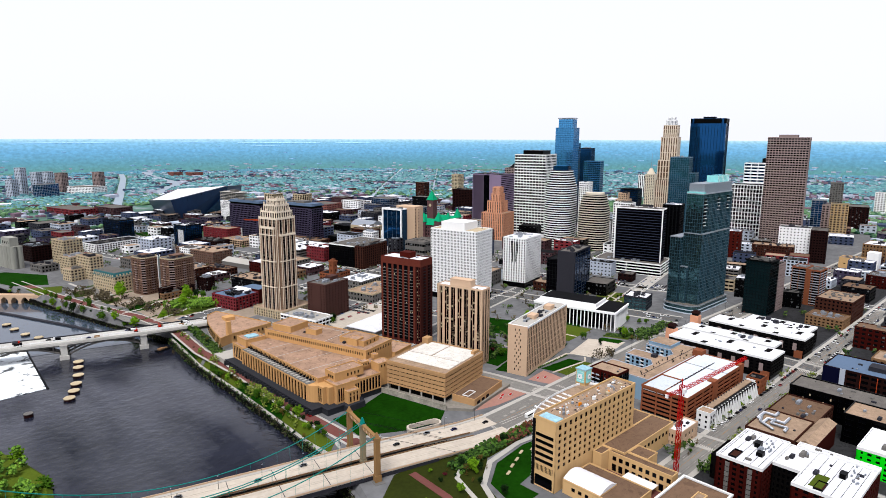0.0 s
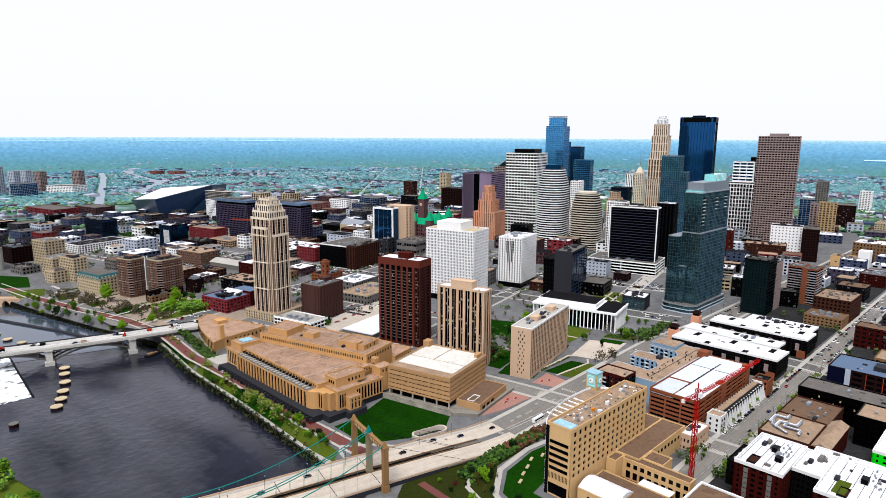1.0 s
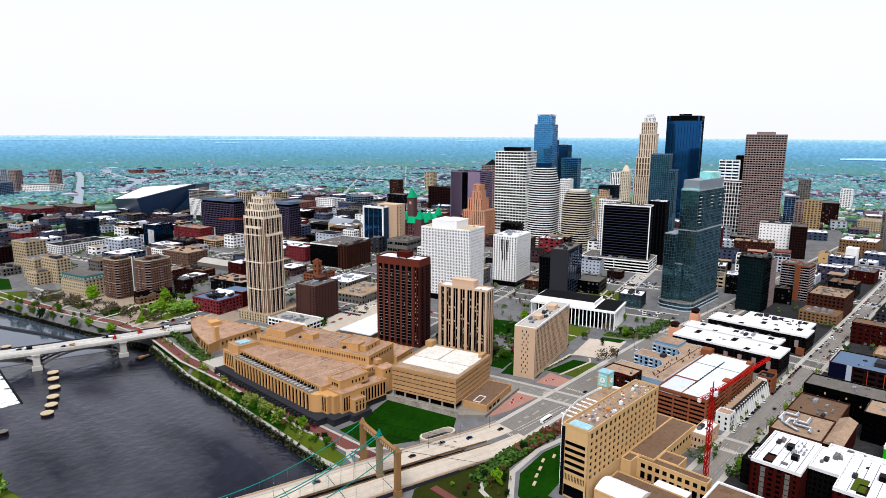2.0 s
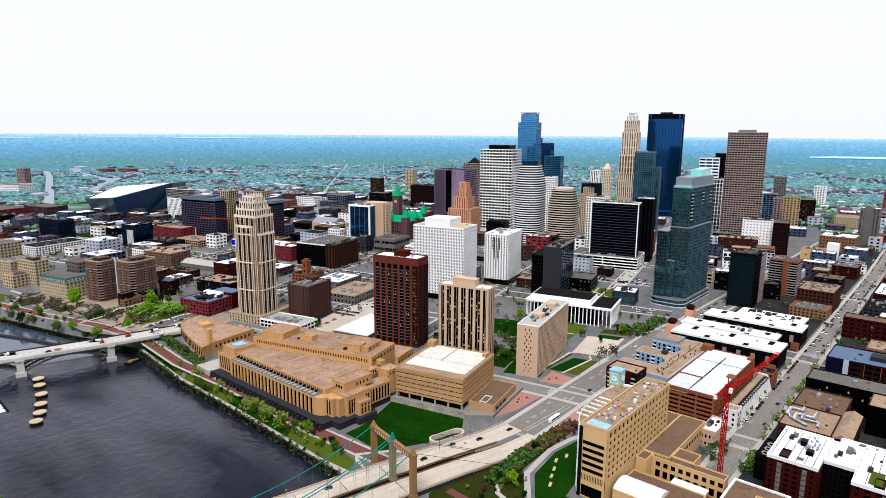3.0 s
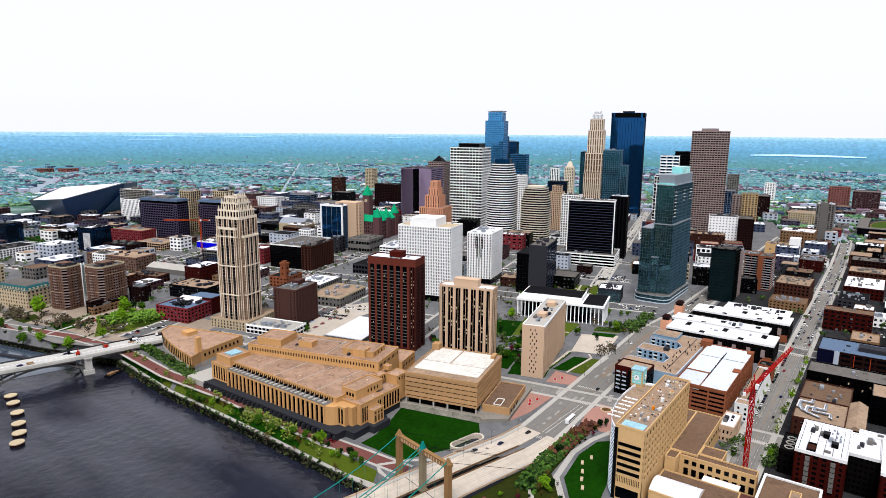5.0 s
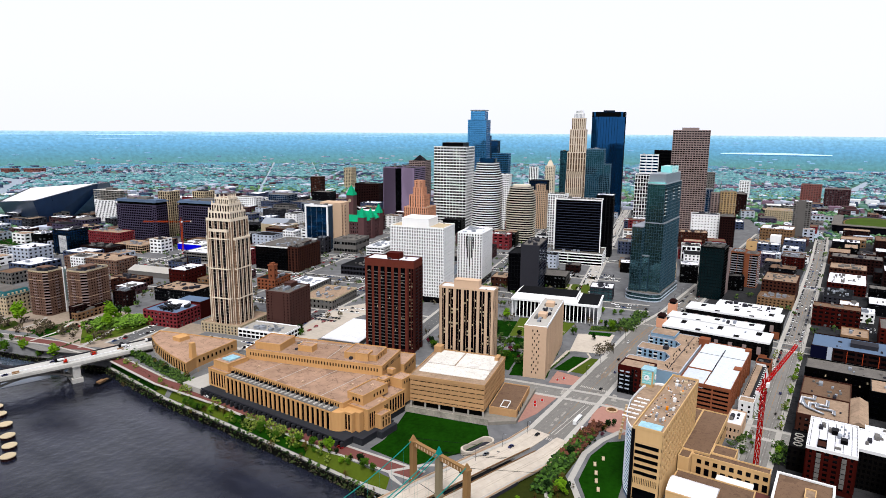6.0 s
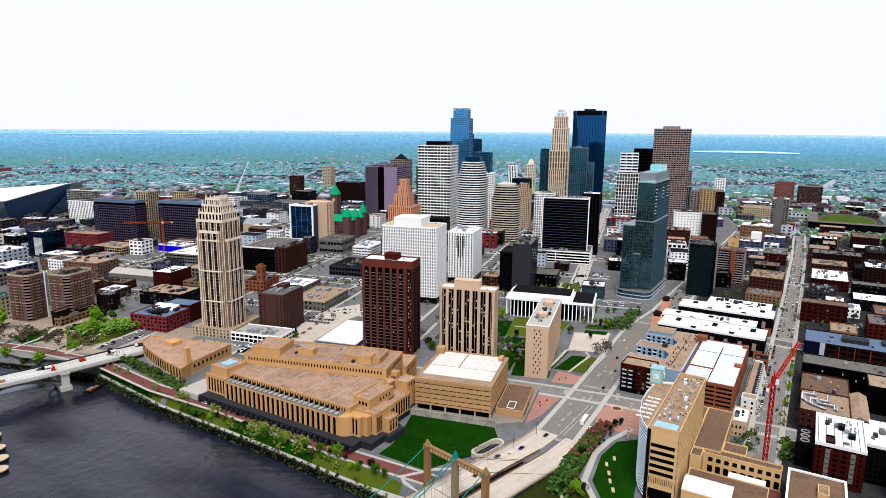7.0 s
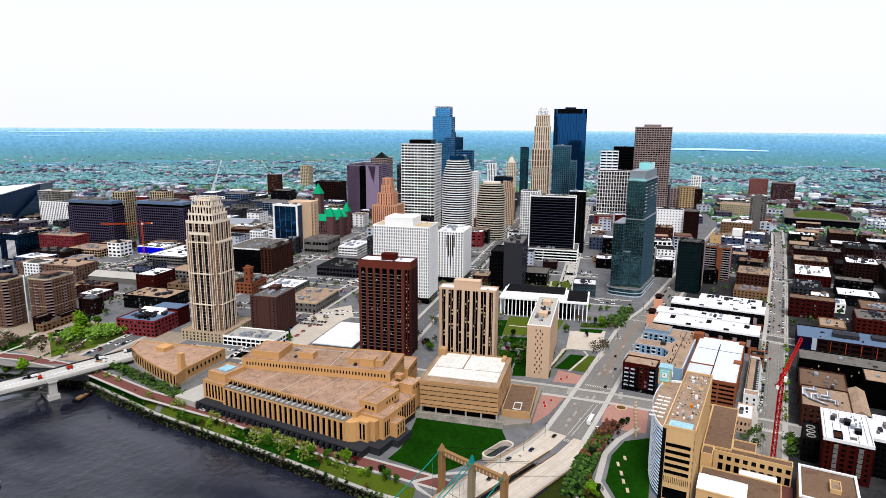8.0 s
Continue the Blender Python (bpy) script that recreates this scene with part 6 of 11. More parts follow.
part("top_deck", boxes("top_deck", [(0.4, 0.4, 19, 98.1, 17.6, 19.9), (30.4, 17.6, 19, 98.1, 34.6, 19.92)]), deck_white, gar)
part("lower_deck", boxes("lower_deck", [(0.4, 18.2, 17, 30, 34.6, 19.45)]), deck_white, gar)
part("deck_edge", boxes("deck_edge", [(0.5, 17.6, 16.8, 30.4, 18.1, 20.4), (30.0, 18.1, 16.8, 30.4, 34.5, 20.41)]), orange_brick, gar)
part("deck_joint", boxes("deck_joint", [(68, 0.6, 19.9, 68.7, 34.4, 20.0), (24, 17.3, 19.9, 84, 17.9, 20.3)]), mid_grey, gar)
for i in range(15):
    part("deck_light", boxes("deck_light", [(-0.6, -0.3, 0, 0.6, 0.3, 1.0)]), dark_grey, gar, at=lie(12 + i * 4.4, 17.6, 19.9))
part("corner_tower", boxes("corner_tower", [(93, 32, 0, 101, 40, 23.5)]), orange_brick, gar)

# courtyard apartment block
blue_panel = surface("blue_grey_panel", (0.44, 0.54, 0.62), 0.8, 0.15)
def court_block():
    """Two courts cut into the side that faces the avenue, each with a slanted inner end."""
    root = thing("apartment_block", pose(421, 216.4, 0), "blue-grey panel apartment block with two deep courts", "building")
    claim(421, 216, 0, 100, 44)
    line = [(0, 0), (98, 0), (98, 43.5), (76, 43.5), (76, 20.5), (68, 14.5), (57, 16), (57, 43.5), (41.5, 43.5), (41.5, 20.5), (33, 14.6), (20, 15.6), (20, 43.5), (0, 43.5)]
    part("wall", prism("wall", line, -1, 17.6), blue_panel, root)
    part("roof", prism("roof", line, 17.65, 17.9), roof_tan, root)
    part("party_wall", boxes("party_wall", [(0.5, -0.6, -1, 92, -0.05, 18.6)]), pale_blue_wall, root)
    n = len(line)
    for k in range(n):
        (x0, y0), (x1, y1) = line[k], line[(k + 1) % n]
        d = math.hypot(x1 - x0, y1 - y0)
        part("parapet", boxes("parapet", [(0, 0.02, 17.3, d, 0.35, 18.3)]), pale_blue_wall, root, at=pose(x0, y0, 0, 0, 0, math.degrees(math.atan2(y1 - y0, x1 - x0))))
    for x, y0, y1 in ((76, 21.5, 43), (41.5, 21.5, 43)):
        m = int((y1 - y0) / 3.6)
        wall_windows(root, [(x, y0 + (i + 0.5) * (y1 - y0) / m, 2.0 + f * 3.2, 2.5 if i % 3 else 1.6, 2.1, "-x") for i in range(m) for f in range(1, 5)])
        for i in range(1, m, 3):
            for f in range(1, 5):
                part("balcony", boxes("balcony", [(-1.3, -1.6, 0, 0, 1.6, 0.15), (-1.3, -1.6, 0.15, -1.2, 1.6, 1.0)]), white_paint, root, at=lie(x, y0 + (i + 0.5) * (y1 - y0) / m, 1.9 + f * 3.2))
    pane_m = boxes("window", [(-0.9, -0.12, 0, 0.9, 0.2, 1.9)])
    for (x0, y0), (x1, y1) in (((68, 14.5), (76, 20.5)), ((33, 14.6), (41.5, 20.5))):
        a = math.degrees(math.atan2(y1 - y0, x1 - x0))
        for q in (0.3, 0.7):
            for f in range(5):
                part("window", pane_m, glass_black, root, at=pose(x0 + (x1 - x0) * q, y0 + (y1 - y0) * q, 2.0 + f * 3.2, 0, 0, a + 180))
    part("penthouse", boxes("penthouse", [(78, 22, 17.9, 96, 42, 20.6), (77.6, 21.6, 20.6, 96.4, 42.4, 20.9)]), blue_panel, root)
    part("penthouse_roof", boxes("penthouse_roof", [(78.2, 22.2, 20.9, 95.8, 41.8, 21.05)]), roof_tan, root)
    part("stair_house", boxes("stair_house", [(48, 20, 17.9, 53, 24, 20.4)]), mid_grey, root)
    part("roof_drain_line", boxes("roof_drain_line", [(6, 8.8, 17.9, 96, 9.3, 18.05)]), mid_grey, root)
    vent = boxes("roof_vent", [(-0.25, -0.25, 0, 0.25, 0.25, 1.0), (-0.4, -0.4, 1.0, 0.4, 0.4, 1.2)])
    vr = random.Random(17)
    for i in range(30):
        part("roof_vent", vent, dark_grey, root, at=lie(vr.uniform(3, 95), vr.uniform(1.5, 13), 17.9))


court_block()
cb2 = block("apartment_block", "maroon and black corner apartment block with balconies", 403.5, 232.6, 0, 17, 24, 21.5, black_wall, glass_dark, 6, 5, 6, 0.35, 0.35, roof=roof_tan, clutter=2, rim=dark_red)
part("maroon_bay", boxes("maroon_bay", [(-0.5, 5, 3.5, 0.4, 12, 22.6), (-0.45, 14, 16, 0.4, 24.1, 22.4)]), dark_red, cb2)
wall_windows(cb2, [(-0.5, y, 5 + f * 3.4, 1.7, 1.9, "-x") for y in (6.7, 10.3) for f in range(5)], glass_dark)
for f in range(5):
    for y in (2.6, 16.5, 21):
        part("balcony", boxes("balcony", [(-1.2, -1.5, 0, 0.1, 1.5, 0.18), (-1.2, -1.5, 0.18, -1.1, 1.5, 1.1)]), pale_blue_wall, cb2, at=lie(0, y, 4.2 + f * 3.3))

# white-roofed warehouse lofts
cap_slate = surface("slate_roof_slab", (0.30, 0.36, 0.44), 0.8, 0.15)
char_brick = surface("charcoal_brick", (0.05, 0.042, 0.042), 0.9, 0.25)
for x, y, u, v, h in ((536, 168, 30, 90, 17.5), (570, 178, 20, 84, 17.5), (612, 166, 26, 88, 17.5), (638, 170, 24, 60, 18)):
    w = block("loft_warehouse", "dark brick loft warehouse under a white membrane roof", x, y, 0, u, v, h, char_brick, glass_black, 5, int(u / 4), int(v / 4.4), 0.4, 0.4, roof=roof_white, rim=white_paint, clutter=3, base=3.6, base_mat=black_wall, group="loft warehouses")
    part("brick_porch", boxes("brick_porch", [(-0.8, 1, 0, -0.05, 8, 7)]), orange_brick, w)
    bay_m = boxes("window_bay", [(-0.9, -1.6, 0, 0.05, 1.6, 6.5)])
    for j in range(5):
        # flat black patches paint the dark of wells sunk into the roof
        part("roof_well", boxes("roof_well", [(u * (0.0 if j % 2 else 0.6) + 0.6, v * (0.1 + 0.18 * j), h - 0.2, u * (0.35 if j % 2 else 1.0) - 0.6, v * (0.1 + 0.18 * j) + 4.5, h + 0.12)]), char_brick, w)
    for j in range(0, int(v / 12)):
        part("window_bay", bay_m, taupe, w, at=lie(0, 8 + j * 11.5, 6.5))
for x, y in ((545, 258), (604, 262)):
    ct = thing("corner_turret", pose(x, y, 0), "salmon brick corner turret with a dark cap", "building")
    solid(ct, "wall", salmon, (0, 0, -1, 8, 8, 21))
    solid(ct, "lantern", dark_grey, (1.2, 1.2, 21, 6.8, 6.8, 23.5))
    part("cap", prism("cap", [(0, 0), (8, 0), (8, 8), (0, 8)], 23.5, 26, 0.5), umber, ct)

# white townhouse row
row = thing("townhouse_row", pose(418.5, 163.6, 0), "row of white townhouses with raked party walls", "house row")
claim(408, 162, 0, 92, 12)
solid(row, "wall", black_wall, (0, 1.5, -0.5, 76, 9.2, 10.6))
solid(row, "roof", roof_tan, (0, 4.4, 10.6, 76, 9.4, 11.2))
solid(row, "end_house", white_paint, (-9.4, 0, -0.5, -0.1, 9.5, 11.9))
solid(row, "end_house_roof", roof_tan, (-9.0, 0.4, 11.9, -0.5, 9.1, 12.05))
part("roof_rim", ring("roof_rim", -9.5, -0.1, 0.0, 9.6, 11.7, 12.7, 0.4), white_paint, row)
wall_windows(row, [(-9.4, 2.5 + k * 4.4, z, 1.3, 1.7, "-x") for k in range(2) for z in (1.2, 4.8, 8.4)] + [(-7 + k * 4, 0, z, 1.6, 2.0, "-y") for k in range(2) for z in (1.0, 4.6, 8.2)])
fin = mesh_of("party_wall", [(0, -1.4, 0), (1.0, -1.4, 0), (1.0, 2.4, 0), (0, 2.4, 0), (0, 1.4, 10.9), (1.0, 1.4, 10.9), (1.0, 2.4, 10.9), (0, 2.4, 10.9)], QUADS)
vent = boxes("roof_vent", [(-0.3, -0.3, 0, 0.3, 0.3, 1.1)])
for i in range(17):
    part("party_wall", fin, white_paint, row, at=lie(i * 4.72, 0, 0))
    part("roof_vent", vent, mid_grey, row, at=lie(1.6 + i * 4.6, 8.6, 11.2))
solid(row, "balcony_rail", dark_grey, (0, 1.2, 9.9, 76, 1.4, 10.9))
wall_windows(row, [(2.8 + i * 4.72, 1.5, 0.3, 2.6, 2.9, "-y") for i in range(16)] + [(2.8 + i * 4.72, 1.5, 4.8, 2.8, 4.6, "-y") for i in range(16)])
solid(row, "far_rim", white_paint, (75.8, 2, 10.6, 76.4, 9.4, 12.4))
block("brick_house", "small orange brick corner house", 498, 162.6, 0, 13, 11, 12, orange_brick, glass_dark, 3, 4, 3, 0.5, 0.6, roof=roof_dark, clutter=2)

# street corner blocks past the side street
block("small_office", "small tan building with a white roof by the crane", 371.5, 165.8, 0, 24, 9.6, 10, pale_tan, glass_dark, 2, 5, 4, 0.5, 0.5, roof=roof_white, clutter=4)
wr = block("loft_block", "red brick loft block with a white roof", 335, 104.3, 0, 43.6, 24.4, 24.2, dark_red, glass_black, 7, 10, 6, 0.42, 0.46, roof=roof_white, rim=white_paint, clutter=5, base=3, group="loft wings round a court")
win = boxes("bay_window", [(-0.5, -1.1, 0, 0.1, 1.1, 2.2), (-0.55, -1.2, 2.2, 0.1, 1.2, 2.4)])
for i in range(6):
    for j in range(2):
        part("bay_window", win, grey_wall, wr, at=lie(0, 6 + j * 12, 4.6 + i * 3.0))
part("stair_house", boxes("stair_house", [(14, 5, 24.2, 18, 8.4, 26.6)]), black_wall, wr)
terr = thing("loft_terrace", pose(350.6, 129, 0), "low dark terrace block with curved pale benches on its deck", "building")
claim(350, 129, 0, 26, 10)
terrace(terr, 0, 0, 25, 8.6, -1, 14.6, char_brick, roof_dark)
for bx in (5.5, 12, 18.5):
    part("bench", outline_ring("bench", [(bx + 2.4 * math.cos(q * 0.785), 4.3 + 2.6 * math.sin(q * 0.785)) for q in range(8)], 0.5, 14.6, 15.1), concrete, terr)
wall_windows(terr, [(0, 2 + i * 3, z, 1.4, 1.8, "-x") for i in range(3) for z in (3, 7, 11)])
block("loft_block", "black recessed loft wing with white roof", 350, 89.7, 0, 29, 14.4, 23, char_brick, glass_black, 7, 7, 6, 0.4, 0.42, roof=roof_white, rim=white_paint, clutter=6, group="loft wings round a court")
w3 = block("loft_block", "red brick loft wing with roof garden", 333, 61, 0, 46, 28.5, 24, dark_red, glass_black, 7, 9, 6, 0.42, 0.46, roof=roof_white, rim=white_paint, clutter=4, base=3, group="loft wings round a court")
part("roof_garden", boxes("roof_garden", [(5, 16, 24, 20, 22, 24.4)]), grass_bright, w3)
for i in range(6):
    part("bay_window", win, grey_wall, w3, at=lie(0, 14, 4.6 + i * 3.0))
block("loft_block", "white roofed loft wing behind the court", 379.3, 61, 0, 5.6, 40, 23.5, dark_red, glass_black, 7, 2, 8, 0.42, 0.46, roof=roof_white, rim=white_paint, clutter=3, group="loft wings round a court")
duct = block("workshop_block", "tan flat-roofed workshop with silver ducts", 401, 108.6, 0, 38.4, 29, 15.4, brown_brick, glass_dark, 4, 9, 7, 0.5, 0.5, roof=roof_tan, clutter=3)
for pts in ([(8, 8), (14, 8), (14, 18), (22, 18)], [(10, 22), (20, 22), (20, 12), (30, 12)], [(16, 27), (28, 27), (28, 20), (34, 20)], [(6, 14), (12, 24), (24, 27)]):
    part("duct", tube("duct", [(px_, py_, 16.6) for px_, py_ in pts], 0.7, 8), steel, duct)
    part("duct", tube("duct", [(px_ + 1.9, py_ + 1.2, 16.4) for px_, py_ in pts], 0.5, 8), roof_white, duct)
gable = thing("brick_house", pose(404.6, 98.4, 0), "dark red brick hall under a tan gabled roof", "building")
claim(404, 98, 0, 47, 10)
solid(gable, "wall", dark_red, (0, 0, -1, 45.5, 9.9, 14.6))
part("roof", mesh_of("roof", [(-0.5, -0.4, 14.6), (46, -0.4, 14.6), (46, 10.1, 14.6), (-0.5, 10.1, 14.6), (-0.5, 4.9, 17.2), (46, 4.9, 17.2)], [(0, 1, 5, 4), (2, 3, 4, 5), (3, 0, 4), (1, 2, 5), (0, 3, 2, 1)]), roof_tan, gable)
wall_windows(gable, [(0, 3 + i * 4, z, 1.3, 1.9, "-x") for i in range(2) for z in (2, 6.6, 10.6)])
block("workshop_block", "low tan-roofed brick row", 440, 108, 0, 40.5, 30.2, 13.8, brown_brick, glass_dark, 4, 9, 7, 0.5, 0.5, roof=roof_brown, clutter=12)
dk = block("loft_block", "black loft block with a gravel roof", 486, 68, 0, 25.4, 70.6, 19.4, black_wall, glass_black, 5, 6, 16, 0.4, 0.4, roof=roof_grey, clutter=8)
wall_windows(dk, [(0, 4 + i * 4.4, z, 0.9, 1.5, "-x") for i in range(15) for z in (11.5, 15.0) if (i * 7 + int(z)) % 3 == 0], cream)
block("loft_block", "black loft wing with gravel roof", 458.6, 54, 0, 27, 43, 19.6, black_wall, glass_black, 5, 6, 6, 0.4, 0.4, roof=roof_tan, clutter=4)
nv = block("depot_block", "long dark depot with a grey roof and navy end", 568, 64, 0, 40, 74.6, 13, umber, glass_black, 3, 7, 9, 0.45, 0.2, roof=cap_slate, clutter=4)
part("end_bay", boxes("end_bay", [(-0.4, 62.5, -0.5, 0.5, 74.7, 13.4)]), surface("navy_paint", (0.04, 0.05, 0.13), 0.6, 0.2), nv)
part("pale_strip", boxes("pale_strip", [(-0.45, 58.6, -0.5, 0.5, 62.4, 13.9)]), pale_blue_wall, nv)
for i in range(5):
    part("red_trim", boxes("red_trim", [(-0.3, 2 + i * 11.4, 0, 0.2, 2.5 + i * 11.4, 12.6)]), surface("rust_trim", (0.55, 0.22, 0.12), 0.7, 0.2) if not i else bpy.data.materials["rust_trim"], nv)
part("roof_house", boxes("roof_house", [(14, 26, 13, 26, 46, 16.5), (20, 4, 13, 32, 16, 15.5)]), mid_grey, nv)
seam = boxes("roof_seam", [(0, -0.12, 0, 1, 0.12, 0.06)])
vent_w = boxes("roof_vent", [(-0.45, -0.45, 0, 0.45, 0.45, 0.8), (-0.3, -0.3, 0.8, 0.3, 0.3, 1.1)])
lr = random.Random(12)
for host, hu, hz in ((wr, 43.6, 24.2), (w3, 46, 24)):
    for i in range(6):
        part("roof_seam", seam, mid_grey, host, at=lie(2, 3 + i * 4, hz + 0.03) @ Matrix.Diagonal((hu - 4, 1, 1, 1)))
    for i in range(12):
        part("roof_vent", vent_w, steel, host, at=lie(lr.uniform(22, hu - 3), 4 + (i % 3) * 2.2 + lr.uniform(0, 1), hz))
    part("stair_house", boxes("stair_house", [(24, 10, hz, 28.5, 13, hz + 2.6), (23.8, 9.8, hz + 2.6, 28.7, 13.2, hz + 2.85)]), black_wall, host)
    part("roof_terrace", boxes("roof_terrace", [(3, 15, hz, 12, 19, hz + 0.15)]), brown_brick, host)
    part("terrace_rail", ring("terrace_rail", 2.8, 14.8, 12.2, 19.2, hz + 0.1, hz + 1.1, 0.08), dark_grey, host)
block("construction_block", "unfinished block wrapped in bright green sheathing", 420, 40, 0, 36, 40, 16, green_board, glass_black, 5, 8, 9, 0.5, 0.5, roof=roof_white, rim=white_paint, clutter=4)


def tower_crane(x, y, h, jib_to, label, mat, counter=14):
    root = thing("tower_crane", pose(x, y, 0), label, "crane")
    base = boxes("crane_base", [(-2.4, -2.4, -0.5, 2.4, 2.4, 1.2)])
    part("crane_base", base, concrete, root)

    def lattice(name, a, b, w):
        a, b = Vector(a), Vector(b)
        d = b - a
        n = max(3, int(d.length / (2.4 * w)))
        s1 = d.normalized().cross(Vector((0.31, 0.95, 0.1))).normalized() * (w / 2)
        s2 = d.normalized().cross(s1).normalized() * (w / 2)
        corners = [s1 + s2, s1 - s2, -s1 - s2, -s1 + s2]
        spans = []
        for c in corners:
            spans.append((a + c, b + c))
        for i in range(n):
            p, q = a + d * (i / n), a + d * ((i + 1) / n)
            for k in range(4):
                spans.append((p + corners[k], q + corners[(k + 1) % 4]))
                spans.append((q + corners[k], q + corners[(k + 1) % 4]))
        verts, faces = [], []
        for p, q in spans:
            dd = (q - p).normalized()
            e1 = dd.orthogonal().normalized() * 0.11 * (w / 1.6)
            e2 = dd.cross(e1)
            k = len(verts)
            verts += [tuple(z + e) for z in (p, q) for e in (e1 + e2, e1 - e2, -e1 - e2, -e1 + e2)]
            faces += [(k + i, k + (i + 1) % 4, k + 4 + (i + 1) % 4, k + 4 + i) for i in range(4)]
        part(name, mesh_of(name, verts, faces), mat, root)

    jx, jy, jz = jib_to
    lattice("mast", (0, 0, 1), (0, 0, h), 2.0)
    lattice("jib", (0, 0, h - 3), (jx - x, jy - y, jz), 1.6)
    back = -Vector((jx - x, jy - y, 0)).normalized() * counter
    lattice("counter_jib", (0, 0, h - 3), (back.x, back.y, h - 3), 1.5)
    part("counterweight", boxes("counterweight", [(back.x - 0.8, back.y - 0.8, h - 4.4, back.x + 0.8, back.y + 0.8, h - 2.4)]), white_paint, root)
    part("cab", boxes("cab", [(-1.5, -2.6, h - 4.2, 1.0, -1.0, h - 1.6)]), white_paint, root)
    part("apex", boxes("apex", [(-0.25, -0.25, h, 0.25, 0.25, h + 4)]), mat, root)
    return root


tower_crane(338, 152.6, 57, (404.2, 142.4, 59.8), "red lattice tower crane by the street", red_paint)
tower_crane(545, 1010, 52, (500, 1040, 52), "orange tower crane over a building site", surface("orange_paint", (0.6, 0.22, 0.06), 0.6, 0.15))

# ---- blocks of the older town ----
def mid(name, label, x, y, u, v, h, wall, floors, glass=None, roof=None, sp=0.42, pw=0.42, ang=A14, bay=4.5, **k):
    return block(name, label, x, y, ang, u, v, h, wall, glass or glass_dark, floors, max(2, int(u / bay)), max(2, int(v / bay)), sp, pw, roof=roof or roof_grey, lattice="band" not in k, **k)


cocoa = surface("cocoa_brick", (0.26, 0.18, 0.165), 0.9, 0.2)
coc = mid("apartment_block", "dark brown brick apartment block", 363, 569, 38, 27, 38, cocoa, 13, glass_black, roof_grey, sp=0.55, pw=0.6, clutter=5)
part("lift_house", boxes("lift_house", [(22, 12, 38, 34, 20, 42), (21.7, 11.7, 42, 34.3, 20.3, 42.4)]), cocoa, coc)
solid(coc, "end_wall", cocoa, (-0.25, 7, 0, 0.6, 20, 37.8))
mid("loft_block", "black and brick loft block with white parapet", 545, 770, 80, 52, 33, black_wall, 9, glass_black, roof_grey, sp=0.25, pw=0.3, rim=white_paint, band=dark_grey)
mid("loft_block", "brick corner loft with dark bays", 548, 752, 60, 16, 34, brown_brick, 9, glass_black, roof_dark, sp=0.3, pw=0.5)
st = mid("brick_station", "orange brick hall beside a clock tower", 462, 702, 34, 26, 13, orange_brick, 3, glass_dark, roof_dark, sp=0.5, pw=0.5)
part("clock_tower", boxes("clock_tower", [(4, 4, 0, 12, 12, 29), (3.4, 3.4, 29, 12.6, 12.6, 31), (5.5, 5.5, 31, 10.5, 10.5, 33)]), orange_brick, st)
wall_windows(st, [(4, 8, z, 1.6, 2.6, "-x") for z in (16, 23)] + [(8, 4, z, 1.6, 2.6, "-y") for z in (16, 23)])
mid("stone_block", "low grey stone block with rows of arched windows", 440, 586, 58, 40, 11, grey_wall, 2, glass_dark, roof_tan, sp=0.5, pw=0.5, rim=cream)
mid("stone_block", "low pale stone office beside the street", 470, 650, 50, 40, 10, grey_wall, 2, glass_dark, roof_white)
deck = thing("parking_deck", pose(366, 484, 0, 0, 0, A14), "white-topped low parking deck", "parking deck")
claim(352, 486, A14, 66, 60)
solid(deck, "wall", grey_wall, (0, 0, -1, 64, 38, 4))
solid(deck, "top", roof_white, (-0.3, -0.3, 4, 64.3, 38.3, 4.8))
forecourt_pale = surface("pale_plaza_concrete", (0.60, 0.565, 0.52), 0.9, 0.25, 0.3, 0.05)
setting("plaza", prism("plaza", [(352, 528), (432, 547), (452, 546), (484, 573), (444, 590), (392, 576), (356, 557)], -0.3, 0.16), forecourt_pale, "pale concrete plaza before the apartment block", "plaza")
bed = prism("flower_bed", rounded(7, 4, 1.8, 4), 0, 0.5)
for bx, by, ba in ((385, 556, 20), (402, 561, 30), (372, 553, 10)):
    fb = thing("flower_bed", pose(bx, by, 0.16, 0, 0, ba), "raised bed of red flowers on the plaza", "flower bed", "beds on the plaza")
    part("kerb", outline_ring("kerb", rounded(7, 4, 1.8, 4), 0.4, 0, 0.55), concrete, fb)
    part("flowers", bed, crimson if bx == 385 else paver, fb)
mid("podium", "low white podium with dark glazing beside the tower", 336, 547, 26, 52, 8, white_wall, 2, glass_black, concrete, sp=0.3, pw=0.15, clutter=6)
crim = mid("crimson_block", "crimson brick block with curved vents on top", 305, 667, 34, 42, 15, crimson, 4, glass_dark, cap_slate, clutter=6)
solid(crim, "side_wing", dark_red, (34.2, 0, -1, 52, 30, 18))
solid(crim, "side_wing_roof", cap_slate, (34.6, 0.4, 18, 51.6, 29.6, 18.3))
part("white_shed", mesh_of("white_shed", [(22, 10, 15), (32, 10, 15), (32, 36, 15), (22, 36, 15), (22, 10, 16.4), (32, 10, 19), (32, 36, 19), (22, 36, 16.4)], QUADS), roof_white, crim)
for q in range(4):
    part("curved_vent", tube("curved_vent", [(6 + q * 3.4, 14, 15.2), (6 + q * 3.4, 14.6, 17), (6 + q * 3.4, 17, 18), (6 + q * 3.4, 20, 17), (6 + q * 3.4, 21, 15.2)], 1.1, 7), black_wall, crim)
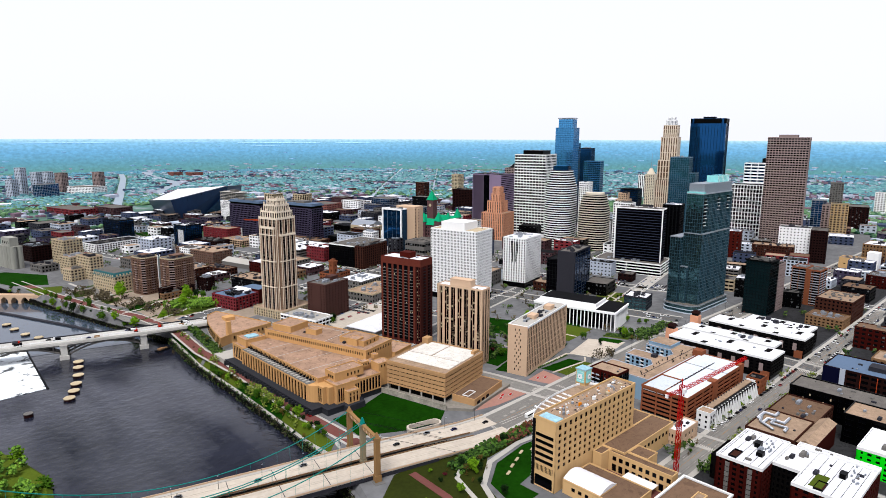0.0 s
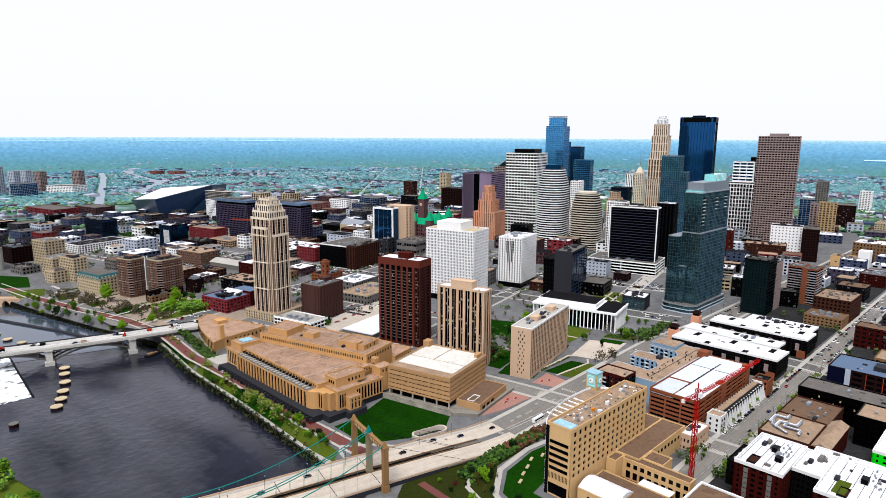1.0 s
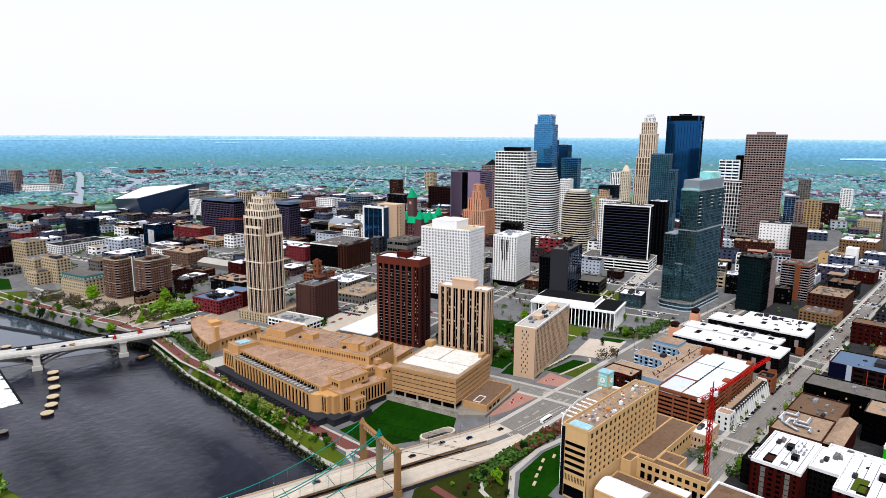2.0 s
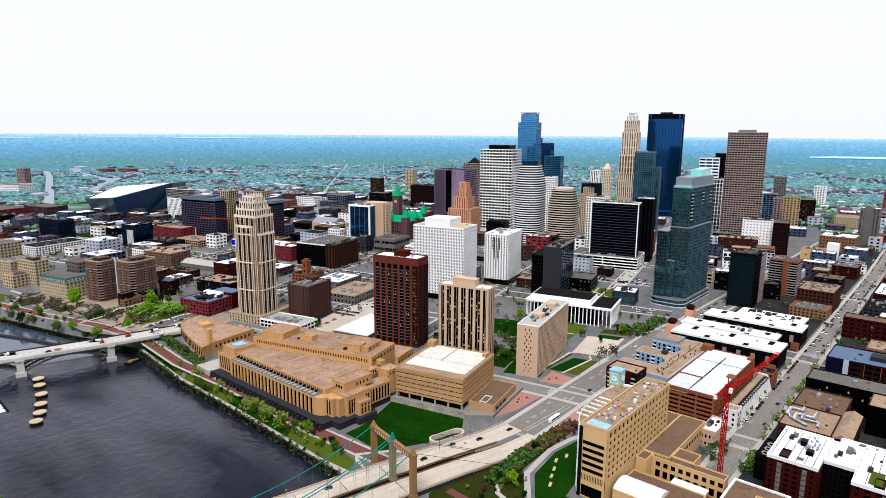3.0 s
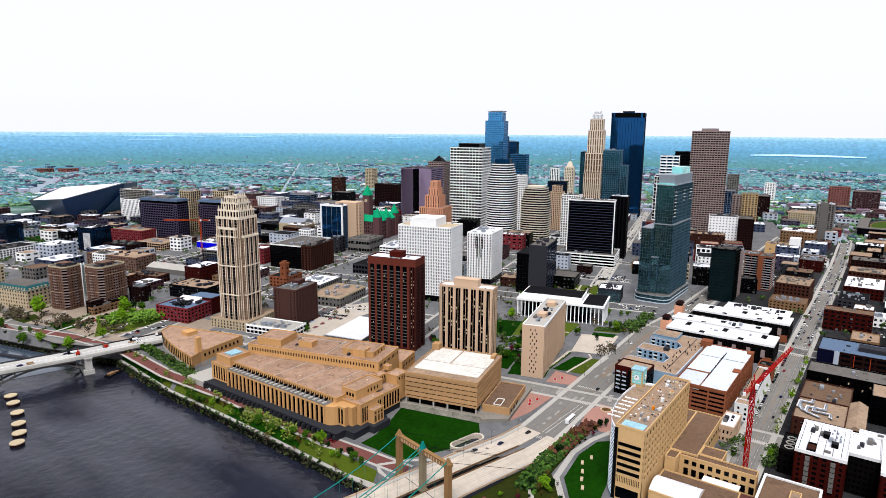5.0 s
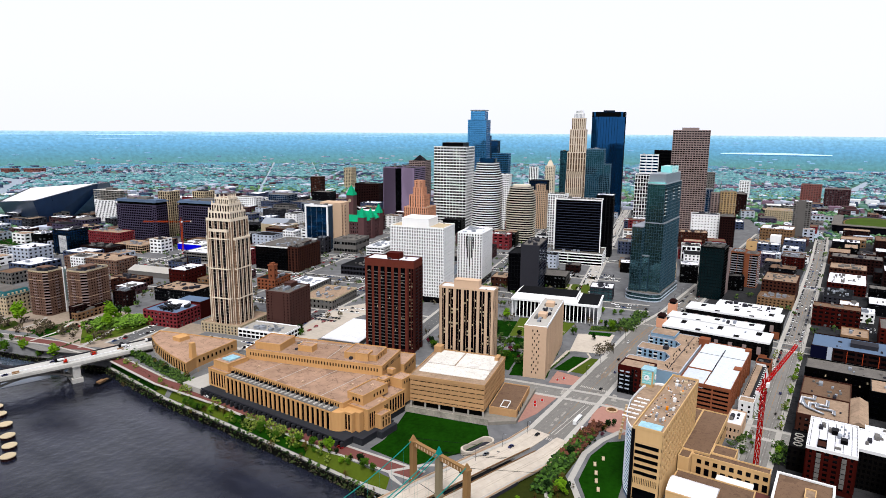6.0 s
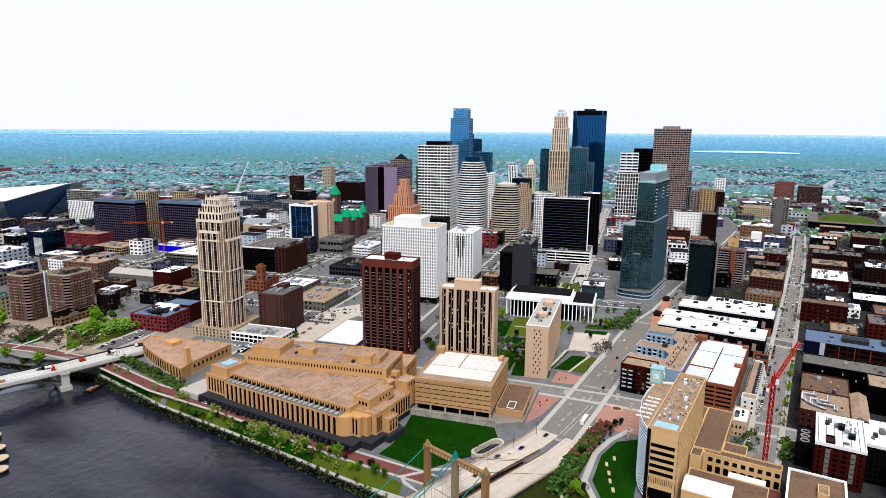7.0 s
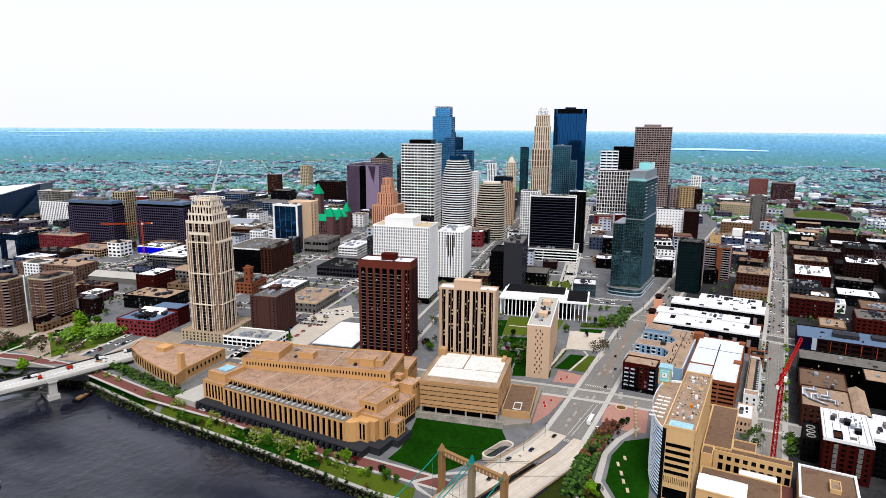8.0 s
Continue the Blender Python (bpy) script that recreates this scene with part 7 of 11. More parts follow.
loft_brick = surface("weathered_tan_brick", (0.37, 0.285, 0.245), 0.9, 0.2)


def chamfered(u, v, c):
    return [(c, 0), (u - c, 0), (u, c), (u, v - c), (u - c, v), (c, v), (0, v - c), (0, c)]


def brick_flats(label, x, y, u, v, h, floors, cut_by=5.0):
    """A tower with slanted corners: brick bands and piers before dark glass, balconies stacked on the slants."""
    root = thing("apartment_tower", pose(x, y, 0, 0, 0, A14), label, "building")
    claim(x, y, A14, u, v)
    line = chamfered(u, v, cut_by)
    inner = [(u / 2 + (px_ - u / 2) * 0.97, v / 2 + (py_ - v / 2) * 0.97) for px_, py_ in line]
    part("glazing", prism("glazing", inner, -1, h - 0.2), glass_black, root)
    part("roof", prism("roof", inner, h - 0.2, h + 0.1), roof_grey, root)
    part("parapet", outline_ring("parapet", line, 0.7, h - 0.6, h + 1.0), cream, root)
    fh = h / floors
    band = outline_ring("brick_band", line, 0.9, 0, fh * 0.5)
    for i in range(floors):
        part("brick_band", band, loft_brick, root, at=lie(0, 0, i * fh))
    for k in (floors * 0.45, floors * 0.85):
        part("pale_band", outline_ring("pale_band", [(u / 2 + (px_ - u / 2) * 1.006, v / 2 + (py_ - v / 2) * 1.006) for px_, py_ in line], 0.9, 0, 0.5), pale_tan, root, at=lie(0, 0, int(k) * fh + 0.3))
    n = len(line)
    for k in range(n):
        (x0, y0), (x1, y1) = line[k], line[(k + 1) % n]
        d = math.hypot(x1 - x0, y1 - y0)
        a = math.degrees(math.atan2(y1 - y0, x1 - x0))
        at = pose(x0, y0, 0, 0, 0, a)
        if k % 2 == 0:
            m = max(2, int(d / 3.0))
            pier = boxes("brick_pier", [(-0.75, -0.05, -0.5, 0.75, 0.6, h)])
            for i in range(m + 1):
                part("brick_pier", pier, loft_brick, root, at=at @ lie(min(max(i * d / m, 0.75), d - 0.75), 0, 0))
            if d > 14 and k in (0, 6):
                rail = boxes("balcony", [(-2.0, -1.5, 0, 2.0, 0.1, 0.2), (-2.0, -1.5, 0.2, 2.0, -1.4, 1.1)])
                for i in range(2, floors - 1):
                    part("balcony", rail, taupe, root, at=at @ lie(d * 0.5, 0, i * fh + 0.3))
        else:
            rail = boxes("balcony", [(0.3, -1.4, 0, d - 0.3, 0.1, 0.22), (0.3, -1.4, 0.22, d - 0.3, -1.3, 1.2)])
            for i in range(1, floors) if k in (1, 5, 7) else ():
                part("balcony", rail, taupe, root, at=at @ lie(0, 0, i * fh + 0.2))
    part("penthouse", boxes("penthouse", [(u * 0.3, v * 0.3, h, u * 0.7, v * 0.7, h + 3.2), (u * 0.28, v * 0.28, h + 3.2, u * 0.72, v * 0.72, h + 3.6)]), loft_brick, root)
    roof_clutter(root, u, v, h, 4, u)
    return root


brick_flats("brown brick apartment tower with stacked corner balconies", 278, 785, 36, 28, 46, 15)
tw = brick_flats("brown brick apartment tower with a pale glass stair", 253, 812, 24, 28, 47, 15, 4.0)
part("stair_glass", boxes("stair_glass", [(20.4, -1.4, 0, 23.4, 0.1, 47)]), pane("pale_stair_glass", (0.30, 0.42, 0.42), 0.15, 0.3), tw)
part("stair_frame", boxes("stair_frame", [(20.0, -1.6, 0, 20.4, 0.2, 49), (23.4, -1.6, 0, 23.8, 0.2, 49), (20.4, -1.6, 0, 23.4, 0.2, 12)]), white_paint, tw)
mid("apartment_wing", "brown brick link wing with balconies", 288, 815, 20, 20, 42, loft_brick, 14, glass_black, roof_grey, pw=0.4)
for x, y, u, v, h in ((262, 778, 16, 7, 13), (284, 779, 22, 5, 10)):
    mid("apartment_wing", "dark stepped base of the apartment towers", x, y, u, v, h, umber, 4, glass_black, roof_grey, sp=0.4, pw=0.3, clutter=0)
mid("terrace_houses", "low ochre brick houses below the towers", 262, 772, 40, 8, 7, tan_brick, 2, glass_dark, roof_brown)
ho = mid("hotel", "yellow brick hotel with a green mansard roof", 230, 851, 27, 51, 20, cream, 5, glass_dark, roof_grey, sp=0.45, pw=0.5, clutter=4, bay=4)
part("mansard", prism("mansard", [(-0.3, -0.3), (27.3, -0.3), (27.3, 51.3), (-0.3, 51.3)], 19.6, 25, 0.9), dark_green, ho)
part("roof", prism("roof", [(2.2, 3.4), (24.8, 3.4), (24.8, 47.6), (2.2, 47.6)], 25, 25.3), roof_grey, ho)
dormer = boxes("dormer", [(-0.8, -0.8, 0, 0.8, 0.8, 2.4)])
for x, y in [(0.6, 3.8 + i * 4.5) for i in range(11)] + [(3.8 + i * 4.5, 0.6) for i in range(5)]:
    part("dormer", dormer, cream, ho, at=lie(x, y, 20.6))
mid("mill_tower", "cream stone mill with tall windows", 227, 1089, 29, 37, 38, cream, 9, glass_dark, roof_tan)
mid("mill_block", "cream stone lofts stepping down to the park", 205, 958, 33, 22, 16, cream, 4, glass_dark, roof_tan)
mid("mill_block", "cream stone loft tower", 228, 950, 18, 36, 32, cream, 8, glass_dark, roof_tan, bay=4)
mid("mill_block", "cream stone loft tower with flat roof", 215, 1000, 30, 30, 26, cream, 7, glass_dark, roof_tan, bay=4)
mid("mill_ruin", "low grey stone mill ruin", 188, 1050, 24, 34, 10, grey_wall, 2, glass_dark, roof_grey)
mid("loft_block", "dark brown brick loft block", 195, 1150, 34, 50, 24, umber, 6, glass_black, roof_dark)
silo_wall = surface("weathered_silo_concrete", (0.50, 0.50, 0.47), 0.9, 0.25, streak=0.1)
silo = thing("grain_silos", pose(162, 1104, 0, 0, 0, A14), "row of tall weathered grey grain silos with a headhouse", "silo")
claim(150, 1096, A14, 40, 60)
cyl = prism("silo", [(4.2 * math.cos(k * math.pi / 8), 4.2 * math.sin(k * math.pi / 8)) for k in range(16)], -1, 34)
for i in range(6):
    for j in range(2):
        part("silo", cyl, silo_wall, silo, at=lie(4.5 + j * 8.4, 4.5 + i * 8.4, 0))
solid(silo, "headhouse", silo_wall, (2, 8, 34, 14, 34, 47))
wall_windows(silo, [(2, 12 + i * 6, 38, 2, 4, "-x") for i in range(4)])
mid("long_flats", "long white-framed flats with dark roof", 292, 1168, 85, 44, 14, white_wall, 4, glass_black, roof_dark, sp=0.3, pw=0.3)
fins = mid("apartment_block", "black apartment block with white fin screens", 428, 1128, 36, 32, 38, black_wall, 10, glass_navy, roof_white, sp=0.2, pw=0.2, clutter=6)
fin_me = boxes("fin_screen", [(-0.7, 0, 3, -0.1, 0.9, 30)])
for i in range(8):
    part("fin_screen", fin_me, white_paint, fins, at=lie(0, 4 + i * 2.0, 0))
mid("apartment_block", "charcoal glass apartment block with balconies", 372, 1310, 30, 58, 34, dark_grey, 9, glass_navy, roof_dark, sp=0.3, pw=0.25)
mid("crimson_block", "crimson brick office block", 500, 1112, 31, 70, 26, crimson, 6, glass_dark, roof_tan, sp=0.5, pw=0.5)
mid("brick_flats", "dark brown brick warehouse flats", 455, 1060, 30, 60, 14, umber, 4, roof=roof_dark)
mid("brick_block", "broad tan-roofed brick block", 396, 937, 36, 94, 19, loft_brick, 5, glass_dark, roof_tan, sp=0.45, pw=0.45)
mid("brick_block", "white painted brick block", 380, 990, 24, 24, 20, white_wall, 5)
mid("site_block", "unfinished concrete block under construction", 500, 1050, 36, 55, 12, pale_tan, 3, glass_black, roof_tan, sp=0.2, pw=0.12)
bl = mid("site_block", "building site wrapped in blue and white sheeting", 560, 985, 40, 46, 11, white_wall, 3, glass_dark, roof_white)
part("sheeting", boxes("sheeting", [(-0.4, -0.3, 2, -0.1, 46, 11)]), blue_wrap, bl)
mid("brick_block", "low brown warehouse with flat roof", 376, 849, 21, 52, 9, brown_brick, 2, roof=roof_brown)
mid("glass_flats", "long glass-fronted flats with pink gravel roof", 367, 729, 36, 55, 14, dark_grey, 4, glass_dark, roof_tan, sp=0.2, pw=0.2)
mid("brick_flats", "dark narrow brick house", 318, 780, 14, 18, 17, umber, 5)
shed = thing("depot_shed", pose(425, 850, 0, 0, 0, A14), "long grey gabled depot shed", "shed")
claim(425, 850, A14, 30, 90)
solid(shed, "wall", grey_wall, (0, 0, -1, 26, 80, 7))
part("roof", mesh_of("roof", [(-0.5, -0.5, 7), (26.5, -0.5, 7), (26.5, 80.5, 7), (-0.5, 80.5, 7), (13, -0.5, 12), (13, 80.5, 12)], [(0, 1, 4), (2, 3, 5), (1, 2, 5, 4), (3, 0, 4, 5), (0, 3, 2, 1)]), concrete, shed)
part("chimney", tube("chimney", [(28, 4, 0), (28, 4, 26)], 0.9, 10, 0.7), umber, shed)
mid("market_hall", "broad white-roofed parking hall", 522, 894, 80, 60, 13, grey_wall, 3, glass_black, roof_white, sp=0.5, pw=0.1)
for x, y, u, v in ((570, 1116, 26, 88), (618, 1006, 30, 89)):
    vt = mid("office_slab", "violet-grey office tower with an overhanging slate roof slab", x, y, u, v, 64, purple_stone, 15, glass_black, roof_dark, sp=0.34, pw=0.22, bay=4, clutter=0)
    part("recessed_storey", boxes("recessed_storey", [(1.2, 1.2, 64, u - 1.2, v - 1.2, 69)]), glass_black, vt)
    part("roof_slab", boxes("roof_slab", [(-1.6, -1.6, 69, u + 1.6, v + 1.6, 71), (1, 1, 71, u - 1, v - 1, 73.2)]), cap_slate, vt)
    part("penthouse", boxes("penthouse", [(5, 24, 73.2, u - 5, 46, 77), (6, 54, 73.2, u - 8, 70, 75.6)]), grey_wall, vt)
    end_bay = boxes("end_bay", [(-0.5, -4.5, -0.5, 0.4, 4.5, 64.4)])
    for q in (4.4, v - 4.4):
        part("end_bay", end_bay, purple_stone, vt, at=lie(0, q, 0))
        wall_windows(vt, [(-0.5, q + e, 3 + f * 4.27, 2.4, 2.4, "-x") for e in (-2, 2) for f in range(14)])
mid("office_slab", "cream-framed office tower with dark glass", 618, 1150, 26, 26, 82, cream, 18, glass_black, roof_white, sp=0.2, pw=0.4)
mid("office_slab", "cream-framed office top behind violet tower", 656, 1100, 26, 28, 82, cream, 18, glass_black, roof_white, sp=0.2, pw=0.4)
site = mid("residential_tower", "white panelled tower with bare concrete floors on top", 665, 1397, 28, 72, 44, white_wall, 11, glass_black, roof_tan, sp=0.15, pw=0.5, bay=4, clutter=0)
for k in range(6):
    part("floor_slab", boxes("floor_slab", [(-0.5, -0.5, 47 + k * 3.6, 28.5, 72.5, 47.5 + k * 3.6)]), concrete, site)
part("column", boxes("column", [(0.5 + i * 8.8, 0.5 + j * 7.8, 44, 1.2 + i * 8.8, 1.2 + j * 7.8, 65) for i in range(4) for j in range(10)]), concrete, site)
part("core", boxes("core", [(8, 26, 44, 20, 46, 70)]), grey_wall, site)
mid("brick_arcade", "long brown brick arcade block", 600, 960, 33, 92, 11, brown_brick, 2, glass_black, roof_brown, sp=0.4, pw=0.4)
mid("office_block", "taupe banded office block", 694, 924, 26, 50, 25, brown_brick, 6, glass_black, roof_brown, sp=0.55, pw=0.1)
mid("office_block", "small white gridded office cube", 668, 884, 16, 24, 29, white_wall, 6, glass_dark, roof_white)
mid("office_block", "white and grey low hall", 720, 960, 34, 40, 24, cream, 4, glass_dark, roof_white)
arch = thing("arched_hall", pose(740, 985, 0, 0, 0, A14), "hall with a grey barrel vault roof", "hall")
claim(740, 985, A14, 40, 56)
solid(arch, "wall", cream, (0, 0, -1, 36, 54, 22))
prof = [(36 * k / 12, 22 + 9 * math.sin(math.pi * k / 12)) for k in range(13)]
part("vault", mesh_of("vault", [(x, yy, z) for yy in (0, 54) for x, z in prof], [(i, i + 1, 14 + i, 13 + i) for i in range(12)] + [tuple(range(12, -1, -1)), tuple(range(13, 26))]), steel, arch)
cw = block("courthouse", "courthouse tower of navy glass with a pale stone slab", 688, 830, A14, 18, 40, 73, steel, glass_navy, 8, 1, 4, 0.03, 0.02, roof=roof_white, rim=white_wall, clutter=3, band=black_wall)
part("stone_slab", boxes("stone_slab", [(18.5, -16, 0, 44, 24, 77), (24, -18, 0, 34, -16.2, 74)]), pale_tan, cw)
for y0, y1, z0, z1 in ((-1.2, 1.2, 0, 74.6), (38.8, 41.2, 0, 74.6), (1.2, 38.8, 71.4, 74.6), (1.2, 38.8, 0, 6)):
    part("front_frame", boxes("front_frame", [(-1.2, y0, z0, 1.0, y1, z1)]), white_wall, cw)
wall_windows(cw, [(21 + i * 7, -18 if i == 1 else -16, 6 + j * 5.4, 1.6, 2.2, "-y") for i in range(2) for j in range(13)])
mid("pavilion", "low grey courthouse pavilion", 690, 772, 48, 40, 22, grey_wall, 2, glass_dark, roof_grey, sp=0.6, pw=0.1)
mid("pavilion", "low pale green roofed hall", 705, 728, 55, 30, 13, white_wall, 3, glass_dark, roof_white, sp=0.5, pw=0.1)
dark = mid("transit_hall", "low dark hall with angular glass roof", 590, 640, 60, 60, 12, mid_grey, 2, glass_black, roof_dark, sp=0.4, pw=0.2, clutter=12)
mid("maroon_tower", "deep maroon stone office tower", 1190, 1134, 40, 67, 58, umber, 14, glass_black, roof_dark)

# city hall with green copper roofs
brown_granite = surface("brown_granite", (0.32, 0.23, 0.235), 0.85, 0.15)
hall = thing("city_hall", pose(790, 842, 0, 0, 0, A14), "rose granite city hall with green copper roofs and clock tower", "town hall")
claim(785, 835, A14, 90, 90)
facade(hall, 76, 80, 0, 34, brown_granite, glass_dark, 5, 18, 18, 0.4, 0.5)


def hip(x0, y0, x1, y1, z, rise):
    w = min(x1 - x0, y1 - y0) / 2
    if x1 - x0 < y1 - y0:
        r0, r1 = ((x0 + x1) / 2, y0 + w, z + rise), ((x0 + x1) / 2, y1 - w, z + rise)
        f = [(0, 1, 4), (1, 2, 5, 4), (2, 3, 5), (3, 0, 4, 5)]
    else:
        r0, r1 = (x0 + w, (y0 + y1) / 2, z + rise), (x1 - w, (y0 + y1) / 2, z + rise)
        f = [(0, 1, 5, 4), (1, 2, 5), (2, 3, 4, 5), (3, 0, 4)]
    return mesh_of("copper_roof", [(x0, y0, z), (x1, y0, z), (x1, y1, z), (x0, y1, z), r0, r1], f)


for a in ((-1, -1, 17, 81), (59, -1, 77, 81), (17.2, -1, 58.8, 17), (17.2, 63, 58.8, 81)):
    part("copper_roof", hip(*a, 34, 11), copper_green, hall)
for x, y, h in ((-2, -2, 50), (66, -2, 50), (30, -3, 46), (-3, 30, 47)):
    part("turret", boxes("turret", [(x, y, 0, x + 12, y + 12, h - 8)]), brown_granite, hall)
    part("turret_spire", prism("turret_spire", [(x - 0.6, y - 0.6), (x + 12.6, y - 0.6), (x + 12.6, y + 12.6), (x - 0.6, y + 12.6)], h - 8, h + 9, 0.05), copper_green, hall)
part("clock_tower", boxes("clock_tower", [(40, 40, 0, 54, 54, 76)]), brown_granite, hall)
part("tower_spire", prism("tower_spire", [(39, 39), (55, 39), (55, 55), (39, 55)], 76, 94, 0.06), copper_green, hall)
part("clock_face", prism("clock_face", [(3 * math.cos(k * math.pi / 8), 3 * math.sin(k * math.pi / 8)) for k in range(16)], 0, 0.4), cream, hall, at=lie(40, 47, 66) @ pose(0, 0, 0, 0, -90, 0))

# ---- blocks past the avenue ----
block("glass_office", "dark green glass office tower with a brick flank", 731, 240, 0, 26, 27, 62, black_wall, pane("green_black_glass", (0.003, 0.010, 0.012), 0.1), 16, 7, 8, 0.1, 0.08, roof=roof_dark, clutter=8, lattice=True)
block("brick_tower", "purple-brown brick tower with narrow windows", 757.3, 241, 0, 26, 25, 55, taupe, glass_black, 15, 8, 7, 0.3, 0.5, roof=roof_dark, clutter=4, lattice=True)
silver_band = surface("grey_precast_band", (0.52, 0.52, 0.54), 0.8, 0.15)
sh = block("hotel", "brick hotel with white stripes on a folded front", 820, 214, 0, 26, 16, 43, orange_brick, glass_black, 14, 2, 2, 0.34, 0.05, roof=roof_grey, band=silver_band, clutter=3)
part("brick_pier_slab", boxes("brick_pier_slab", [(-0.4, 10, 0, 0.6, 15.9, 43.5)]), orange_brick, sh)
block("hotel", "brick hotel with white stripes on a folded front", 826, 231, 0, 26, 16, 43, orange_brick, glass_black, 14, 2, 2, 0.34, 0.05, roof=roof_grey, band=silver_band, clutter=3)
block("white_hotel", "white painted hotel with small square windows", 1118, 312, A14, 26, 46, 53, white_wall, glass_dark, 11, 5, 9, 0.62, 0.62, roof=roof_dark, clutter=4, lattice=True)
block("brick_office", "dark brown brick office with white corner strip", 1112, 286, A14, 46, 24, 52, umber, glass_black, 12, 12, 6, 0.45, 0.4, roof=roof_grey, clutter=3, lattice=True)
block("brick_office", "broad brown brick warehouse office", 1075, 322, A14, 30, 60, 26, brown_brick, glass_dark, 6, 7, 14, 0.5, 0.55, roof=roof_tan, clutter=5, lattice=True)
block("bank_block", "white framed parking block with tall arches", 910, 300, A14, 28, 26, 30, white_wall, glass_black, 3, 4, 4, 0.2, 0.3, roof=roof_grey, clutter=3, lattice=True)
block("low_office", "low grey banded office", 880, 330, A14, 30, 40, 17, grey_wall, glass_black, 4, 4, 6, 0.5, 0.1, roof=roof_white, clutter=4, lattice=True)
block("low_office", "low buff banded office with planted roof", 820, 312, A14, 32, 36, 15, cream, glass_black, 3, 4, 6, 0.5, 0.15, roof=roof_grey, clutter=4, lattice=True)
block("brick_office", "orange brick office with dark window grid", 960, 452, A14, 40, 34, 36, orange_brick, glass_black, 7, 8, 8, 0.35, 0.4, roof=roof_white, clutter=3, lattice=True)
block("red_block", "red brick stair tower block", 1060, 400, A14, 26, 20, 44, red_brick, glass_dark, 9, 4, 3, 0.5, 0.6, roof=roof_white, clutter=1, lattice=True)
block("beige_hall", "yellow stone hall with white roof", 1200, 205, 0, 50, 52, 26, tan_brick, glass_dark, 5, 10, 11, 0.5, 0.55, roof=roof_white, clutter=3, lattice=True)
block("cream_block", "cream block with a blank wall", 1097, 232, 0, 26, 32, 16, buff, glass_dark, 1, 2, 2, 0.9, 0.8, roof=roof_tan, clutter=2, lattice=True)
block("white_cube", "blank white cube building", 1112, 216, 0, 18, 15, 26, white_wall, glass_dark, 1, 1, 1, 0.96, 0.96, roof=roof_white, clutter=0, lattice=True)
block("beige_block", "pale stone office block with rows of windows", 1505, 220, 0, 50, 64, 26, cream, glass_dark, 6, 11, 14, 0.45, 0.5, roof=roof_tan, clutter=3, lattice=True)
gt = block("grey_tower", "slim grey concrete tower with a blank core", 1297, 186, 0, 28, 29, 68, grey_wall, glass_dark, 18, 6, 6, 0.4, 0.4, roof=roof_white, clutter=2, lattice=True)
part("blank_core", boxes("blank_core", [(-0.8, 9, 0, 0.2, 22, 71)]), grey_wall, gt)
block("brick_block", "red brick block with white lintels", 982, 172, 0, 34, 30, 16, dark_red, glass_dark, 4, 8, 7, 0.5, 0.5, roof=roof_grey, clutter=4, lattice=True)
block("brick_block", "brown brick loft with tan roof", 765, 166, 0, 50, 36, 24, brown_brick, glass_black, 6, 11, 9, 0.5, 0.5, roof=roof_tan, clutter=5, lattice=True)
block("brick_block", "low ochre brick shop building", 735, 166, 0, 28, 36, 10, tan_brick, glass_black, 3, 6, 9, 0.5, 0.5, roof=roof_brown, clutter=3, lattice=True)
for x, y, u, v, h, w, r, lab in ((997, 78, 36, 61, 21, umber, roof_grey, "broad dark brick warehouse"), (945, 96, 44, 43, 14, brown_brick, roof_tan, "brown brick warehouse with tan roof"),
                                 (848, 97, 70, 41, 13, dark_red, roof_white, "maroon brick block under a white roof"), (777, 110, 50, 29, 11, mid_grey, roof_dark, "grey workshop with dark roof"),
                                 (894, 44, 42, 36, 26, umber, roof_white, "dark brick loft with white roof"), (873, 0, 60, 38, 23, umber, roof_grey, "broad dark loft block with rows of windows"),
                                 (1173, 47, 60, 38, 24, umber, roof_brown, "dark grey brick warehouse"), (715, 114, 24, 25, 11, tan_brick, roof_dark, "low yellow brick shop"),
                                 (724, 90, 22, 18, 10, white_wall, roof_white, "small white painted shop"), (630, 96, 30, 22, 9, tan_brick, roof_tan, "low tan brick shop"),
                                 (640, 52, 40, 36, 18, red_brick, roof_grey, "red brick loft with stepped cornice"), (690, 40, 40, 40, 16, brown_brick, roof_brown, "brown brick loft block"),
                                 (1050, 20, 60, 50, 20, umber, roof_dark, "dark brick warehouse with dark roof")):
    block("brick_block", lab, x, y, 0, u, v, h, w, glass_black, max(2, int(h / 3.6)), max(3, int(u / 4.5)), max(3, int(v / 4.5)), 0.5, 0.5, roof=r, clutter=5, group="brick blocks along the side street", lattice=True)
claim(600, 80, 0, 30, 55), claim(560, 300, A14, 60, 110)

# ---- smaller blocks filling the streets ----
claim(1400, 15, 0, 270, 135)
RASTER = {}
for tx, ty in TAKEN:
    RASTER.setdefault((int(tx // 20), int(ty // 20)), []).append((tx, ty))


def road_near(x, y, gap):
    for pts in ROADS:
        for (x0, y0), (x1, y1) in zip(pts, pts[1:]):
            dx, dy = x1 - x0, y1 - y0
            k = max(0, min(1, ((x - x0) * dx + (y - y0) * dy) / (dx * dx + dy * dy)))
            if math.hypot(x - x0 - k * dx, y - y0 - k * dy) < gap:
                return True
    return False


